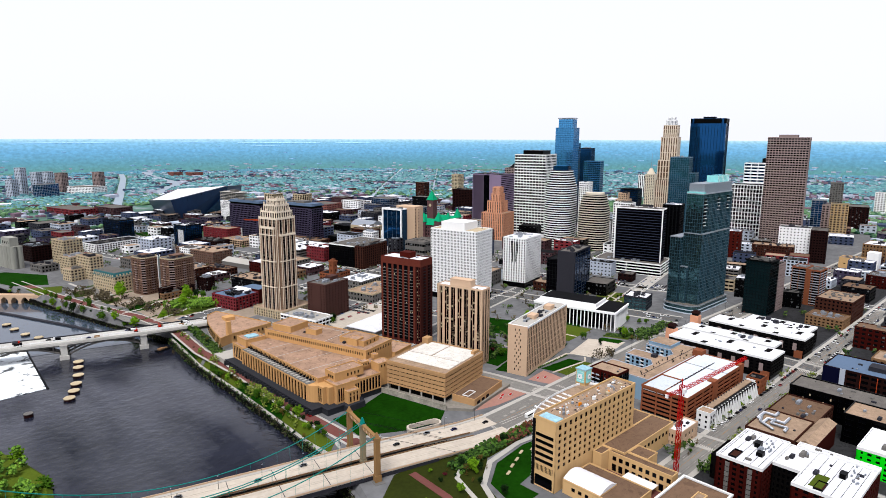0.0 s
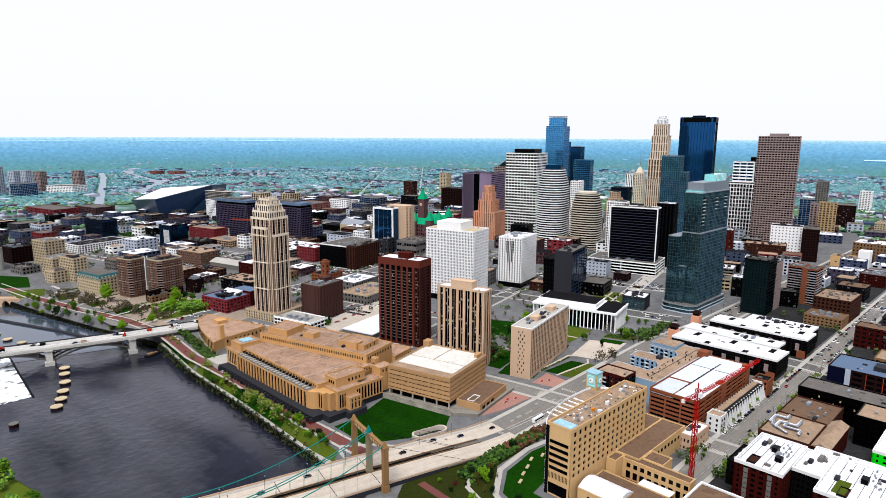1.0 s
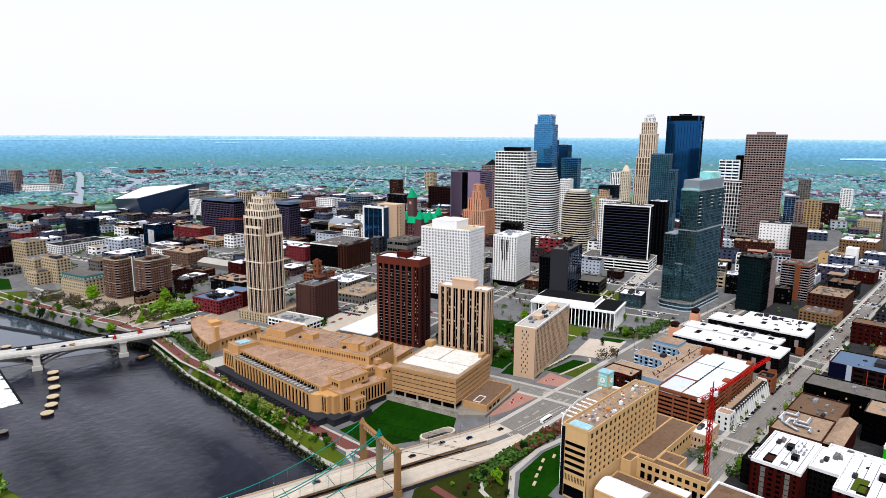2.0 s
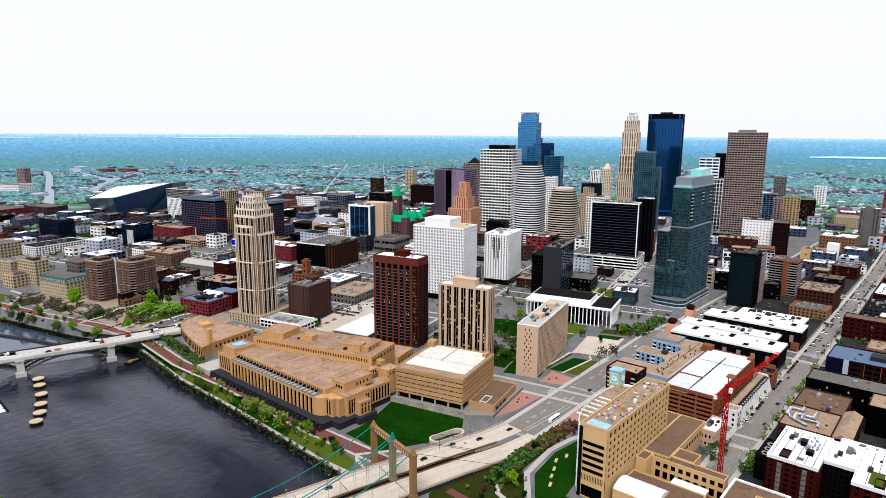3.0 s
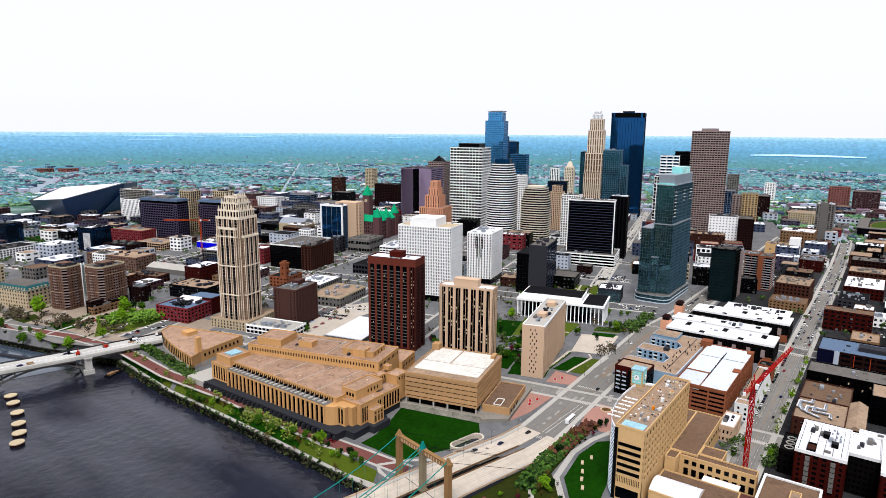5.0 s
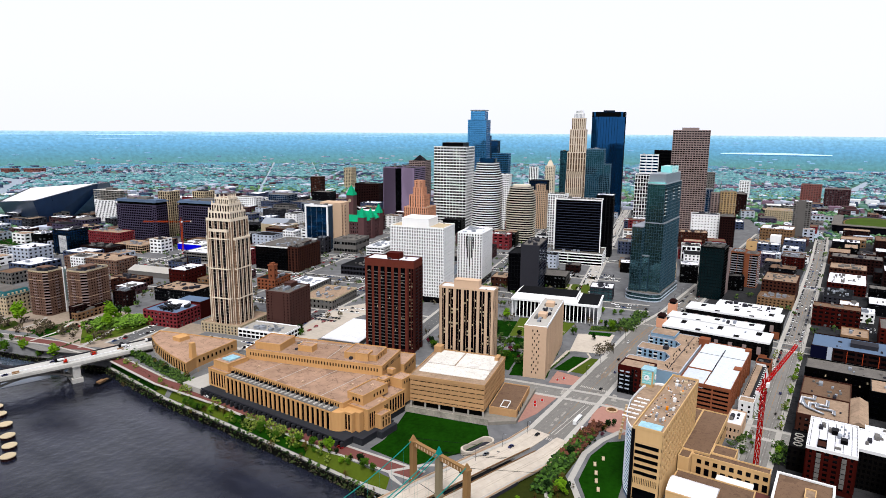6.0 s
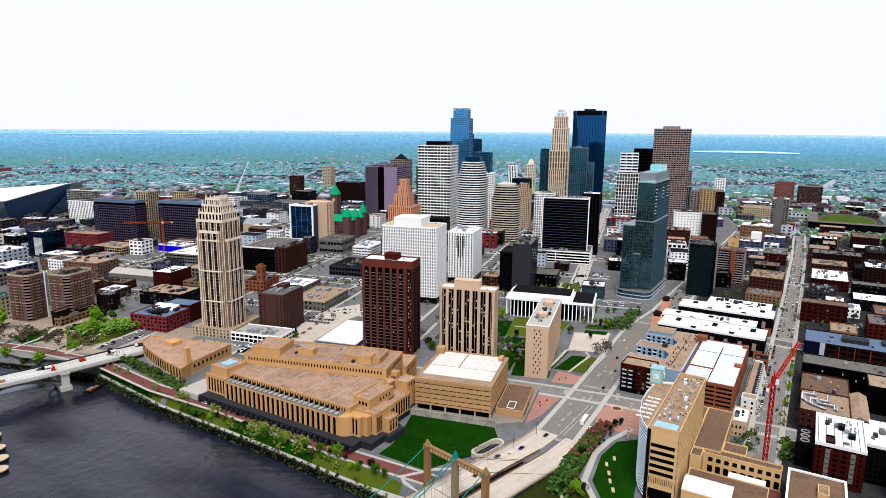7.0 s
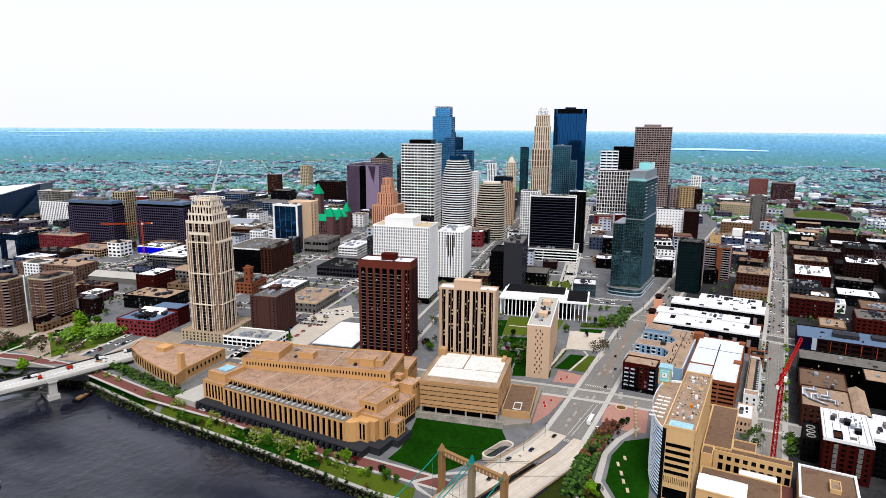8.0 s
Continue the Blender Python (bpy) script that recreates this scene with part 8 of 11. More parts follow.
def free(x, y, ang, u, v):
    c, s = math.cos(radians(ang)), math.sin(radians(ang))
    for i in range(5):
        for j in range(5):
            px_, py_ = x + i * u / 4 * c - j * v / 4 * s, y + i * u / 4 * s + j * v / 4 * c
            if road_near(px_, py_, 10):
                return False
            cell = (int(px_ // 20), int(py_ // 20))
            for a in (-1, 0, 1):
                for b in (-1, 0, 1):
                    for tx, ty in RASTER.get((cell[0] + a, cell[1] + b), ()):
                        if math.hypot(tx - px_, ty - py_) < 4.6:
                            return False
    return True


INFILL = (("brick_infill", brown_brick), ("brick_infill", umber), ("brick_infill", dark_red), ("brick_infill", violet_brick), ("stone_infill", grey_wall), ("brick_infill", violet_brick), ("stone_infill", pale_blue_wall), ("office_infill", mid_grey), ("office_infill", black_wall), ("office_infill", dark_grey),
          ("stone_infill", white_wall), ("brick_infill", tan_brick), ("office_infill", slate_wall))
WORDS = {"brown_brick": "brown brick", "umber_brick": "dark umber brick", "dark_red_brick": "dark red brick", "red_brick": "red brick", "grey_concrete": "grey concrete", "cream_stone": "cream stone",
         "mid_grey_panel": "grey panelled", "dark_grey_panel": "charcoal panelled", "white_precast": "white precast", "tan_limestone": "tan stone", "taupe_precast": "taupe precast", "black_granite": "black panelled"}
ROOFS = ((roof_white, "white"), (roof_white, "white"), (roof_grey, "grey gravel"), (roof_tan, "tan gravel"), (roof_dark, "black tar"), (roof_brown, "brown"))


# cooler walls for far buildings, distance haze put into the choice of colours
HAZE_WALLS = (("stone_infill", white_wall), ("stone_infill", pale_blue_wall), ("office_infill", slate_wall), ("stone_infill", grey_wall), ("office_infill", mid_grey), ("office_infill", purple_stone), ("brick_infill", violet_brick), ("brick_infill", violet_brick), ("stone_infill", pale_blue_wall), ("office_infill", slate_wall), ("brick_infill", crimson), ("office_infill", black_wall))
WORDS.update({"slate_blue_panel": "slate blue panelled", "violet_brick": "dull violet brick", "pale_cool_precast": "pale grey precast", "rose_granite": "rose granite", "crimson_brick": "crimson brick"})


YARD_WALLS = (("brick_infill", umber), ("brick_infill", dark_red), ("brick_infill", brown_brick), ("brick_infill", violet_brick), ("office_infill", black_wall), ("office_infill", dark_grey), ("brick_infill", umber), ("brick_infill", tan_brick), ("stone_infill", grey_wall))


def simple_block(x, y, ang, u, v, h, rng):
    """A plain infill building in few parts: one window band a storey."""
    name, wall = rng.choice(YARD_WALLS if y < 150 and x < 1350 else HAZE_WALLS if math.hypot(x, y) > 950 else INFILL)
    roof, word = rng.choice(ROOFS)
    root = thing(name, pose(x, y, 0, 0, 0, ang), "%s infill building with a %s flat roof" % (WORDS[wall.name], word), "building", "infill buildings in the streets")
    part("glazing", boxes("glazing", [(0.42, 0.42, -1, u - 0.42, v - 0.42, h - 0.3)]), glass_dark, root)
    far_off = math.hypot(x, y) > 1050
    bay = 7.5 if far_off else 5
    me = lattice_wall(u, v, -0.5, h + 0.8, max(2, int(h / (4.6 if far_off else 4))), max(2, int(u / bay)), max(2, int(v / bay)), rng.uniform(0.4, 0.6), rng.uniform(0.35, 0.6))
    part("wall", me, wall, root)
    part("roof", boxes("roof", [(0.3, 0.3, h - 0.5, u - 0.3, v - 0.3, h + 0.1)]), roof, root)
    if rng.random() < 0.7:
        roof_clutter(root, u, v, h, 1, rng.random())


def infill(count, ang, spot, rng, size, height):
    made = tries = 0
    while made < count and tries < count * 30:
        tries += 1
        x, y = spot(rng)
        u, v = rng.uniform(*size), rng.uniform(*size)
        if not free(x, y, ang, u, v):
            continue
        simple_block(x, y, ang, u, v, rng.uniform(*height), rng)
        c, s = math.cos(radians(ang)), math.sin(radians(ang))
        for i in range(int(u / 4) + 2):
            for j in range(int(v / 4) + 2):
                p, q = min(i * 4, u), min(j * 4, v)
                tx, ty = x + p * c - q * s, y + p * s + q * c
                RASTER.setdefault((int(tx // 20), int(ty // 20)), []).append((tx, ty))
        made += 1


rng = random.Random(21)
infill(80, 0, lambda r: (r.uniform(600, 1250), r.uniform(-170, 118)), rng, (18, 42), (9, 24))
infill(58, 0, lambda r: (r.uniform(1250, 1900), r.uniform(-260, 235)), rng, (18, 50), (6, 16))
infill(22, 0, lambda r: (r.uniform(850, 1400), r.uniform(168, 236)), rng, (16, 34), (9, 22))
infill(80, A14, lambda r: town(r.uniform(255, 1100), r.uniform(30, 520)), rng, (16, 40), (10, 30))
infill(75, A14, lambda r: town(r.uniform(60, 480), r.uniform(420, 1250)), rng, (20, 46), (9, 22))
infill(70, A14, lambda r: town(r.uniform(480, 1000), r.uniform(420, 1100)), rng, (24, 52), (9, 22))
infill(46, A14, lambda r: town(r.uniform(330, 1150), r.uniform(-170, 40)), rng, (18, 38), (9, 26))
infill(18, A14, lambda r: (r.uniform(1130, 1750), r.uniform(235, 500)), rng, (20, 44), (9, 24))

# ---- suspension bridge ----
AXIS = [(310, 268), (300, 269.2), (285, 271), (250, 279.5), (208, 289.5), (150, 304.5), (60, 329), (-120, 378), (-260, 416)]


def deck_drop(x):
    """The deck comes down to the street on the town side."""
    return 2.85 * max(0.0, min(1.0, (x - 222) / 84))


def lowered(me):
    for p in me.vertices:
        p.co.z -= deck_drop(p.co.x)
    return me


def suspension_bridge():
    root = thing("suspension_bridge", pose(0, 0, 0), "suspension bridge with tan stone portals and teal cables", "bridge")
    for side, w in ((10.2, 15.4), (-10.2, 15.4)):
        part("roadway", lowered(mesh_of("roadway", *strip(offset_line(AXIS, side), w, 1.6, 3.0))), deck_mat, root)
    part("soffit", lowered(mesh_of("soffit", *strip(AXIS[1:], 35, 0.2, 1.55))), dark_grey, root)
    part("girder", lowered(mesh_of("girder", *strip(offset_line(AXIS[3:], -19.2), 0.9, 0.2, 2.9))), surface("blue_girder_paint", (0.08, 0.46, 0.72), 0.5, 0.2), root, "bright blue steel edge girder")
    part("girder", lowered(mesh_of("girder", *strip(offset_line(AXIS[3:], 18.2), 0.9, 0.4, 2.6))), mid_grey, root)
    # black strip paints the dark of the open gap between the roadways
    part("median", lowered(mesh_of("median", *strip(AXIS[3:], 3.6, 1.8, 2.6))), black_wall, root)
    for d in (17.4, -17.4):
        part("footway", lowered(mesh_of("footway", *strip(offset_line(AXIS, d), 2.6, 2.9, 3.25))), concrete, root)
        part("railing", lowered(mesh_of("railing", *strip(offset_line(AXIS, d + (1.2 if d > 0 else -1.2)), 0.25, 3.2, 4.3))), pale_tan, root)
    for d in (2.3, -2.3):
        part("kerb", lowered(mesh_of("kerb", *strip(offset_line(AXIS[2:], d), 0.4, 2.9, 3.6))), tan_brick, root)
    for d in (7.3, 12.3, -7.3, -12.3):
        part("lane_line", lowered(mesh_of("lane_line", *dashes(offset_line(AXIS, d), 3.0, 0.22, 3.0, 7.0))), paint_line, root)["kind"] = "stuff"
    worn = surface("worn_deck_track", (0.615, 0.577, 0.53), 0.9, 0.3, 0.5)
    for d in (4.6, 9.0, 10.6, 15.4):
        for sgn in (1, -1):
            part("wheel_track", lowered(mesh_of("wheel_track", *strip(offset_line(AXIS, sgn * d), 0.6, 2.9, 3.012))), worn, root)["kind"] = "stuff"
    for x0, y0, x1, y1 in ((208, 289.5, -120, 378),):
        for k in range(14):
            q = k / 13
            part("deck_joint", boxes("deck_joint", [(-0.2, 2.6, 3.0, 0.2, 17.6, 3.02), (-0.2, -17.6, 3.0, 0.2, -2.6, 3.02)]), mid_grey, root, at=pose(x0 + (x1 - x0) * q, y0 + (y1 - y0) * q, 0, 0, 0, -15))
    stone = surface("tan_portal_stone", (0.47, 0.36, 0.24), 0.9, 0.2, 0.6, streak=0.2)
    pale = surface("pale_portal_steel", (0.46, 0.42, 0.34), 0.8, 0.15, 0.6, streak=0.2)
    for base in ((208, 289.5), (24, 338.5)):
        at = pose(base[0], base[1], 0, 0, 0, -12.5)
        tops = []
        for k, y in enumerate((-20.5, 0, 20.5)):
            pl = boxes("pylon", [(-1.5, y - 1.5, -12, 1.5, y + 1.5, 27), (-1.9, y - 1.9, -12, 1.9, y + 1.9, 4.2), (-1.0, y - 1.7, 5, 1.0, y + 1.7, 26), (-1.75, y - 1.75, 26, 1.75, y + 1.75, 27.6)])
            p = part("pylon", pl, stone if k != 1 else pale, root, at=at)
            part("pylon_cap", prism("pylon_cap", [(-1.4, y - 1.4), (1.4, y - 1.4), (1.4, y + 1.4), (-1.4, y + 1.4)], 27.6, 30.6 + (k == 1), 0.25), teal_paint if k == 1 else stone, p)
            tops.append((0, y, 28.2))
        for y in (-10.25, 10.25):
            part("portal_beam", boxes("portal_beam", [(-0.9, y - 8.6, 24.6, 0.9, y + 8.6, 27.2), (-1.1, y - 8.8, 27.2, 1.1, y + 8.8, 27.7)]), stone, root, at=at)
            bars = boxes("beam_panel", [(-1.0, -0.35, 25.0, 1.0, 0.35, 26.8)])
            for i in range(7):
                part("beam_panel", bars, pale_tan, root, at=at @ lie(0, y - 6.6 + i * 2.2, 0))
        part("pier_wall", boxes("pier_wall", [(-3.2, -25, -13, 3.2, 25, 0.2)]), grey_wall, root, at=at)

    def along(s, d):
        """A place s metres from the near portal along the bridge and d metres aside."""
        ux, uy = -math.cos(radians(14.9)), math.sin(radians(14.9))
        return 208 + s * ux - d * uy, 289.5 + s * uy + d * ux

    for d in (-20.5, -1.2, 1.2, 20.5):
        pts = []
        for i in range(25):
            s = i * 190 / 24
            x, y = along(s, d)
            pts.append((x, y, 5.2 + 23.2 * (2 * s / 190 - 1) ** 2))
        part("main_cable", tube("main_cable", pts, 0.28, 6), teal_paint, root)
        x0, y0 = along(0, d)
        x1, y1 = along(-62, d)
        part("back_stay", tube("back_stay", [(x0, y0, 28.4), (x1, y1, 1.6)], 0.11, 6), dark_grey, root)
        hang = [(pts[i], (pts[i][0], pts[i][1], 3.2)) for i in range(1, 24)]
        for a, b in hang:
            part("hanger", tube("hanger", [a, b], 0.07, 4), teal_paint, root)
    for x, y in ((258, 262), (244, 290), (270, 287), (232, 274)):
        part("column", boxes("column", [(x - 0.9, y - 0.9, -1, x + 0.9, y + 0.9, 1.4)]), grey_wall, root)


suspension_bridge()


def arch_bridge():
    root = thing("arch_bridge", pose(0, 0, 0), "pale concrete arch bridge under repair", "bridge")
    line = [(274, 632), (256, 637), (197, 649), (134, 667), (83, 684), (0, 706), (-260, 776)]
    pale = surface("new_concrete", (0.64, 0.63, 0.61), 0.9, 0.3, 0.5)
    part("deck", mesh_of("deck", *strip(line, 23, 3.2, 5.0)), pale, root)
    part("deck_beam", mesh_of("deck_beam", *strip(line, 19, 1.4, 3.15)), grey_wall, root)
    for d in (11.0, -11.0):
        part("railing", mesh_of("railing", *strip(offset_line(line, d), 0.4, 5.0, 6.1)), mid_grey if d < 0 else pale, root)
    part("work_barrier", mesh_of("work_barrier", *strip(offset_line(line, 2), 0.5, 5.0, 5.9)), white_paint, root)
    spans = [(197, 649), (131, 668), (64, 689), (-10, 709), (-90, 731)]
    for x, y in spans:
        at = pose(x, y, 0, 0, 0, -15)
        part("pier", boxes("pier", [(-4, -12, -13, 4, 12, -7.5), (-2.8, -11, -7.5, 2.8, 11, 3.3), (-3.3, -12, 2.4, 3.3, 12, 3.4)]), pale, root, at=at)
    for (x0, y0), (x1, y1) in zip(spans, spans[1:]):
        for d in (-8, 0, 8):
            pts = []
            for i in range(13):
                k = i / 12
                pts.append((x0 + (x1 - x0) * k, y0 + (y1 - y0) * k + d, -9 + 10.3 * math.sin(math.pi * k) ** 0.8 if 0 < k < 1 else -9))
            part("arch_rib", tube("arch_rib", pts, 0.9, 6), grey_wall, root)
        for i in range(1, 8):
            k = i / 8
            z = -9 + 10.3 * math.sin(math.pi * k) ** 0.8
            if z < 0.6:
                x, y = x0 + (x1 - x0) * k, y0 + (y1 - y0) * k
                part("spandrel_column", boxes("spandrel_column", [(-0.5, -8.5, z, 0.5, 8.5, 1.5)]), grey_wall, root, at=pose(x, y, 0, 0, 0, -15))
    for x, y in ((232, 642), (258, 636), (283, 630)):
        part("column", boxes("column", [(-0.8, -9, -10, 0.8, 9, 1.5)]), pale, root, at=pose(x, y, 0, 0, 0, -12))


arch_bridge()


def stone_arch_bridge():
    root = thing("stone_bridge", pose(0, 0, 0), "old tan stone arch bridge curving to the mills", "bridge")
    line = [(172, 898), (150, 916), (122, 944), (80, 985), (20, 1035), (-80, 1100)]
    part("deck", mesh_of("deck", *strip(line, 9, -2.6, -1.2)), pale_tan, root)
    for d in (4.3, -4.3):
        part("parapet", mesh_of("parapet", *strip(offset_line(line, d), 0.5, -1.2, -0.1)), pale_tan, root)
    for i in range(16):
        k = i / 15 * 4.999
        (x0, y0), (x1, y1) = line[int(k)], line[int(k) + 1]
        q = k - int(k)
        a = math.degrees(math.atan2(y1 - y0, x1 - x0))
        part("pier", mesh_of("pier", [(x, y, z) for y in (-4.4, 4.4) for x, z in ((-2, -13), (2, -13), (2, -7.5), (4.5, -4), (7, -2.7), (-7, -2.7), (-4.5, -4), (-2, -7.5))],
                             [tuple(range(8)), tuple(range(15, 7, -1))] + [(i2, (i2 + 1) % 8, 8 + (i2 + 1) % 8, 8 + i2) for i2 in range(8)]), pale_tan, root, at=pose(x0 + (x1 - x0) * q, y0 + (y1 - y0) * q, 0, 0, 0, a))


stone_arch_bridge()

# ---- in the river ----
calm = surface("calm_pool_water", (0.030, 0.042, 0.060), 0.10, 0.3, 0.03, 0.008, spec=0.5, curve=1.0)
setting("pool", prism("pool", [(-300, 800), (60, 702), (204, 662), (220, 690), (200, 740), (170, 860), (130, 992), (72, 1182), (-120, 1490), (-700, 1490)], -12.4, -11.2), calm, "calm pale grey river water above the bridge", "river")
foam = surface("white_water", (0.85, 0.87, 0.88), 0.6, 0.25, 0.3, 0.05, bump=0.4)
fn, fl = foam.node_tree.nodes, foam.node_tree.links
churn, fgeo, fmap, fmix = fn.new("ShaderNodeTexNoise"), fn.new("ShaderNodeNewGeometry"), fn.new("ShaderNodeMapRange"), fn.new("ShaderNodeMix")
churn.inputs["Scale"].default_value, churn.inputs["Detail"].default_value, churn.inputs["Distortion"].default_value = 0.07, 8.0, 1.2
fl.new(fgeo.outputs["Position"], churn.inputs["Vector"])
fmap.inputs["From Min"].default_value, fmap.inputs["From Max"].default_value = 0.54, 0.62
fl.new(churn.outputs["Fac"], fmap.inputs["Value"])
fmix.data_type = "RGBA"
fl.new(fmap.outputs["Result"], fmix.inputs["Factor"])
fl.new(fn["Principled BSDF"].inputs["Base Color"].links[0].from_socket, fmix.inputs["A"])
fmix.inputs["B"].default_value = (0.05, 0.055, 0.06, 1)
fl.new(fmix.outputs["Result"], fn["Principled BSDF"].inputs["Base Color"])
setting("weir", prism("weir", [(62, 588), (99, 590), (106, 714), (40, 735), (20, 600)], -12.3, -11.1), foam, "white foaming water below the weir", "weir")
setting("weir_wall", mesh_of("weir_wall", *strip([(100, 588), (103, 650), (107, 716)], 1.5, -12.4, -10.8)), dark_grey, "dark weir edge in the river", "weir")
setting("river_wall", mesh_of("river_wall", *strip([(182, 706), (160, 770), (120, 868), (90, 935)], 4.0, -12.5, -9.9)), mid_grey, "long concrete wall in the river", "wall")
for x, y in ((135, 638), (131, 622), (126, 601), (119.5, 581), (114, 565), (107.5, 551), (108, 823), (111, 797), (116, 768), (124, 746), (160, 713)):
    cell = thing("mooring_cell", pose(x, y, -13), "round tan sheet-pile cell standing in the river", "river pile", "mooring cells")
    part("wall", prism("wall", [(4.2 * math.cos(k * math.pi / 9), 4.2 * math.sin(k * math.pi / 9)) for k in range(18)], 0, 3.2), umber, cell)
    part("cap", prism("cap", [(4.4 * math.cos(k * math.pi / 9), 4.4 * math.sin(k * math.pi / 9)) for k in range(18)], 3.2, 3.8), cream, cell)
cell = thing("mooring_cell", pose(77, 538, -13), "small dark pile cluster standing in the river", "river pile", "mooring cells")
part("wall", prism("wall", [(3.2 * math.cos(k * math.pi / 6), 3.2 * math.sin(k * math.pi / 6)) for k in range(12)], 0, 4.0), umber, cell)
part("cap", prism("cap", [(3.3 * math.cos(k * math.pi / 6), 3.3 * math.sin(k * math.pi / 6)) for k in range(12)], 4.0, 4.4), grey_wall, cell)
barge = thing("work_barge", pose(206, 622, -11.4, 0, 0, 20), "flat work barge moored by the bridge pier", "barge")
part("hull", prism("hull", [(-7, -3), (7, -3), (9, 0), (7, 3), (-7, 3)], -0.6, 1.2), dark_grey, barge)
part("deck_load", boxes("deck_load", [(-5, -2, 1.2, 1, 2, 2.6), (3, -1.5, 1.2, 5, 1.5, 2.0)]), tan_brick, barge)


# ---- trees ----
def crown_mesh(name, radius, height, count, size, seed, droop=0.0):
    """Many small irregular leaf clumps, denser outside, with gaps."""
    rng = random.Random(seed)
    verts, faces = [], []
    lobes = [(rng.uniform(-0.5, 0.5) * radius, rng.uniform(-0.5, 0.5) * radius, rng.uniform(0.25, 0.8) * height, rng.uniform(0.4, 0.7)) for _ in range(6)]
    for _ in range(count):
        lx, ly, lz, lr = rng.choice(lobes)
        d = Vector((rng.gauss(0, 1), rng.gauss(0, 1), rng.gauss(0, 0.8)))
        d = d.normalized() * (rng.random() ** 0.4)
        c = Vector((lx + d.x * radius * lr, ly + d.y * radius * lr, lz + d.z * height * 0.42))
        s = size * rng.uniform(0.6, 1.3)
        k = len(verts)
        for q in ((1, 0, 0), (0, 1, 0), (-1, 0, 0), (0, -1, 0), (0, 0, 0.75), (0, 0, -0.6)):
            verts.append(tuple(c + Vector([q[i] * s * rng.uniform(0.55, 1.35) + rng.uniform(-0.25, 0.25) * s for i in range(3)])))
        faces += [(k, k + 1, k + 4), (k + 1, k + 2, k + 4), (k + 2, k + 3, k + 4), (k + 3, k, k + 4), (k + 1, k, k + 5), (k + 2, k + 1, k + 5), (k + 3, k + 2, k + 5), (k, k + 3, k + 5)]
    return mesh_of(name, verts, faces)


def trunk_mesh(height, seed):
    rng = random.Random(seed)
    verts, faces = [], []
    branches = [((0, 0, -0.3), (rng.uniform(-0.2, 0.2), rng.uniform(-0.2, 0.2), height), 0.22)]
    for i in range(6):
        a, z = rng.uniform(0, 6.28), height * rng.uniform(0.4, 0.95)
        r = height * rng.uniform(0.25, 0.5)
        branches.append(((0, 0, z), (r * math.cos(a), r * math.sin(a), z + height * rng.uniform(0.2, 0.6)), 0.09))
    for p, q, w in branches:
        k = len(verts)
        for (x, y, z), ww in ((p, w), (q, w * 0.35)):
            verts += [(x + ww * math.cos(b * 1.2566), y + ww * math.sin(b * 1.2566), z) for b in range(5)]
        faces += [(k + b, k + (b + 1) % 5, k + 5 + (b + 1) % 5, k + 5 + b) for b in range(5)] + [tuple(k + b for b in (4, 3, 2, 1, 0)), tuple(k + 5 + b for b in range(5))]
    return mesh_of("trunk", verts, faces)


TREES = {}


def tree_kind(key, mat, radius, height, trunk_h, count, size, label, category="tree"):
    for i in range(2):
        root = thing("tree" if category == "tree" else "shrub", pose(0, 0, -60), label, category)
        part("trunk", trunk_mesh(trunk_h, 3 + i), bark, root)
        part("crown", crown_mesh("crown", radius, height, count, size, 7 * i + len(key)), mat, root, at=lie(0, 0, trunk_h * 0.55))
        TREES[(key, i)] = root


tree_kind("spring", leaf_spring, 4.4, 7.5, 4.0, 170, 0.9, "tree in bright yellow-green spring leaf")
tree_kind("mid", leaf_mid, 4.2, 7.0, 4.0, 170, 0.85, "tree in fresh green leaf")
tree_kind("dark", leaf_dark, 3.4, 7.5, 3.0, 170, 0.7, "dark green evergreen tree")
tree_kind("olive", leaf_olive, 3.6, 6.5, 4.5, 70, 0.5, "budding tree with mostly bare brown twigs")
tree_kind("plum", leaf_plum, 2.6, 4.0, 2.5, 110, 0.5, "small tree in plum-coloured blossom")
tree_kind("shrub", leaf_mid, 1.8, 2.2, 0.8, 60, 0.55, "rounded green shrub beside the path", "shrub")
tree_kind("dkshrub", leaf_dark, 1.9, 2.4, 0.8, 70, 0.55, "dark green shrub on the bank", "shrub")
USED = set()


def plant(key, x, y, scale=1.0, z=0.0, group=""):
    rng = random.Random(int(x * 31 + y * 17))
    src = TREES[(key, rng.randrange(2))]
    m = pose(x, y, z + bank_z(x, y), 0, 0, rng.uniform(0, 360)) @ Matrix.Diagonal((scale, scale, scale * rng.uniform(0.85, 1.15), 1))
    if src.name not in USED:
        USED.add(src.name)
        src.matrix_basis = m
        ob = src
    else:
        ob = copy_thing(src, m)
    if group:
        ob["group"] = group
    return ob


trng = random.Random(9)
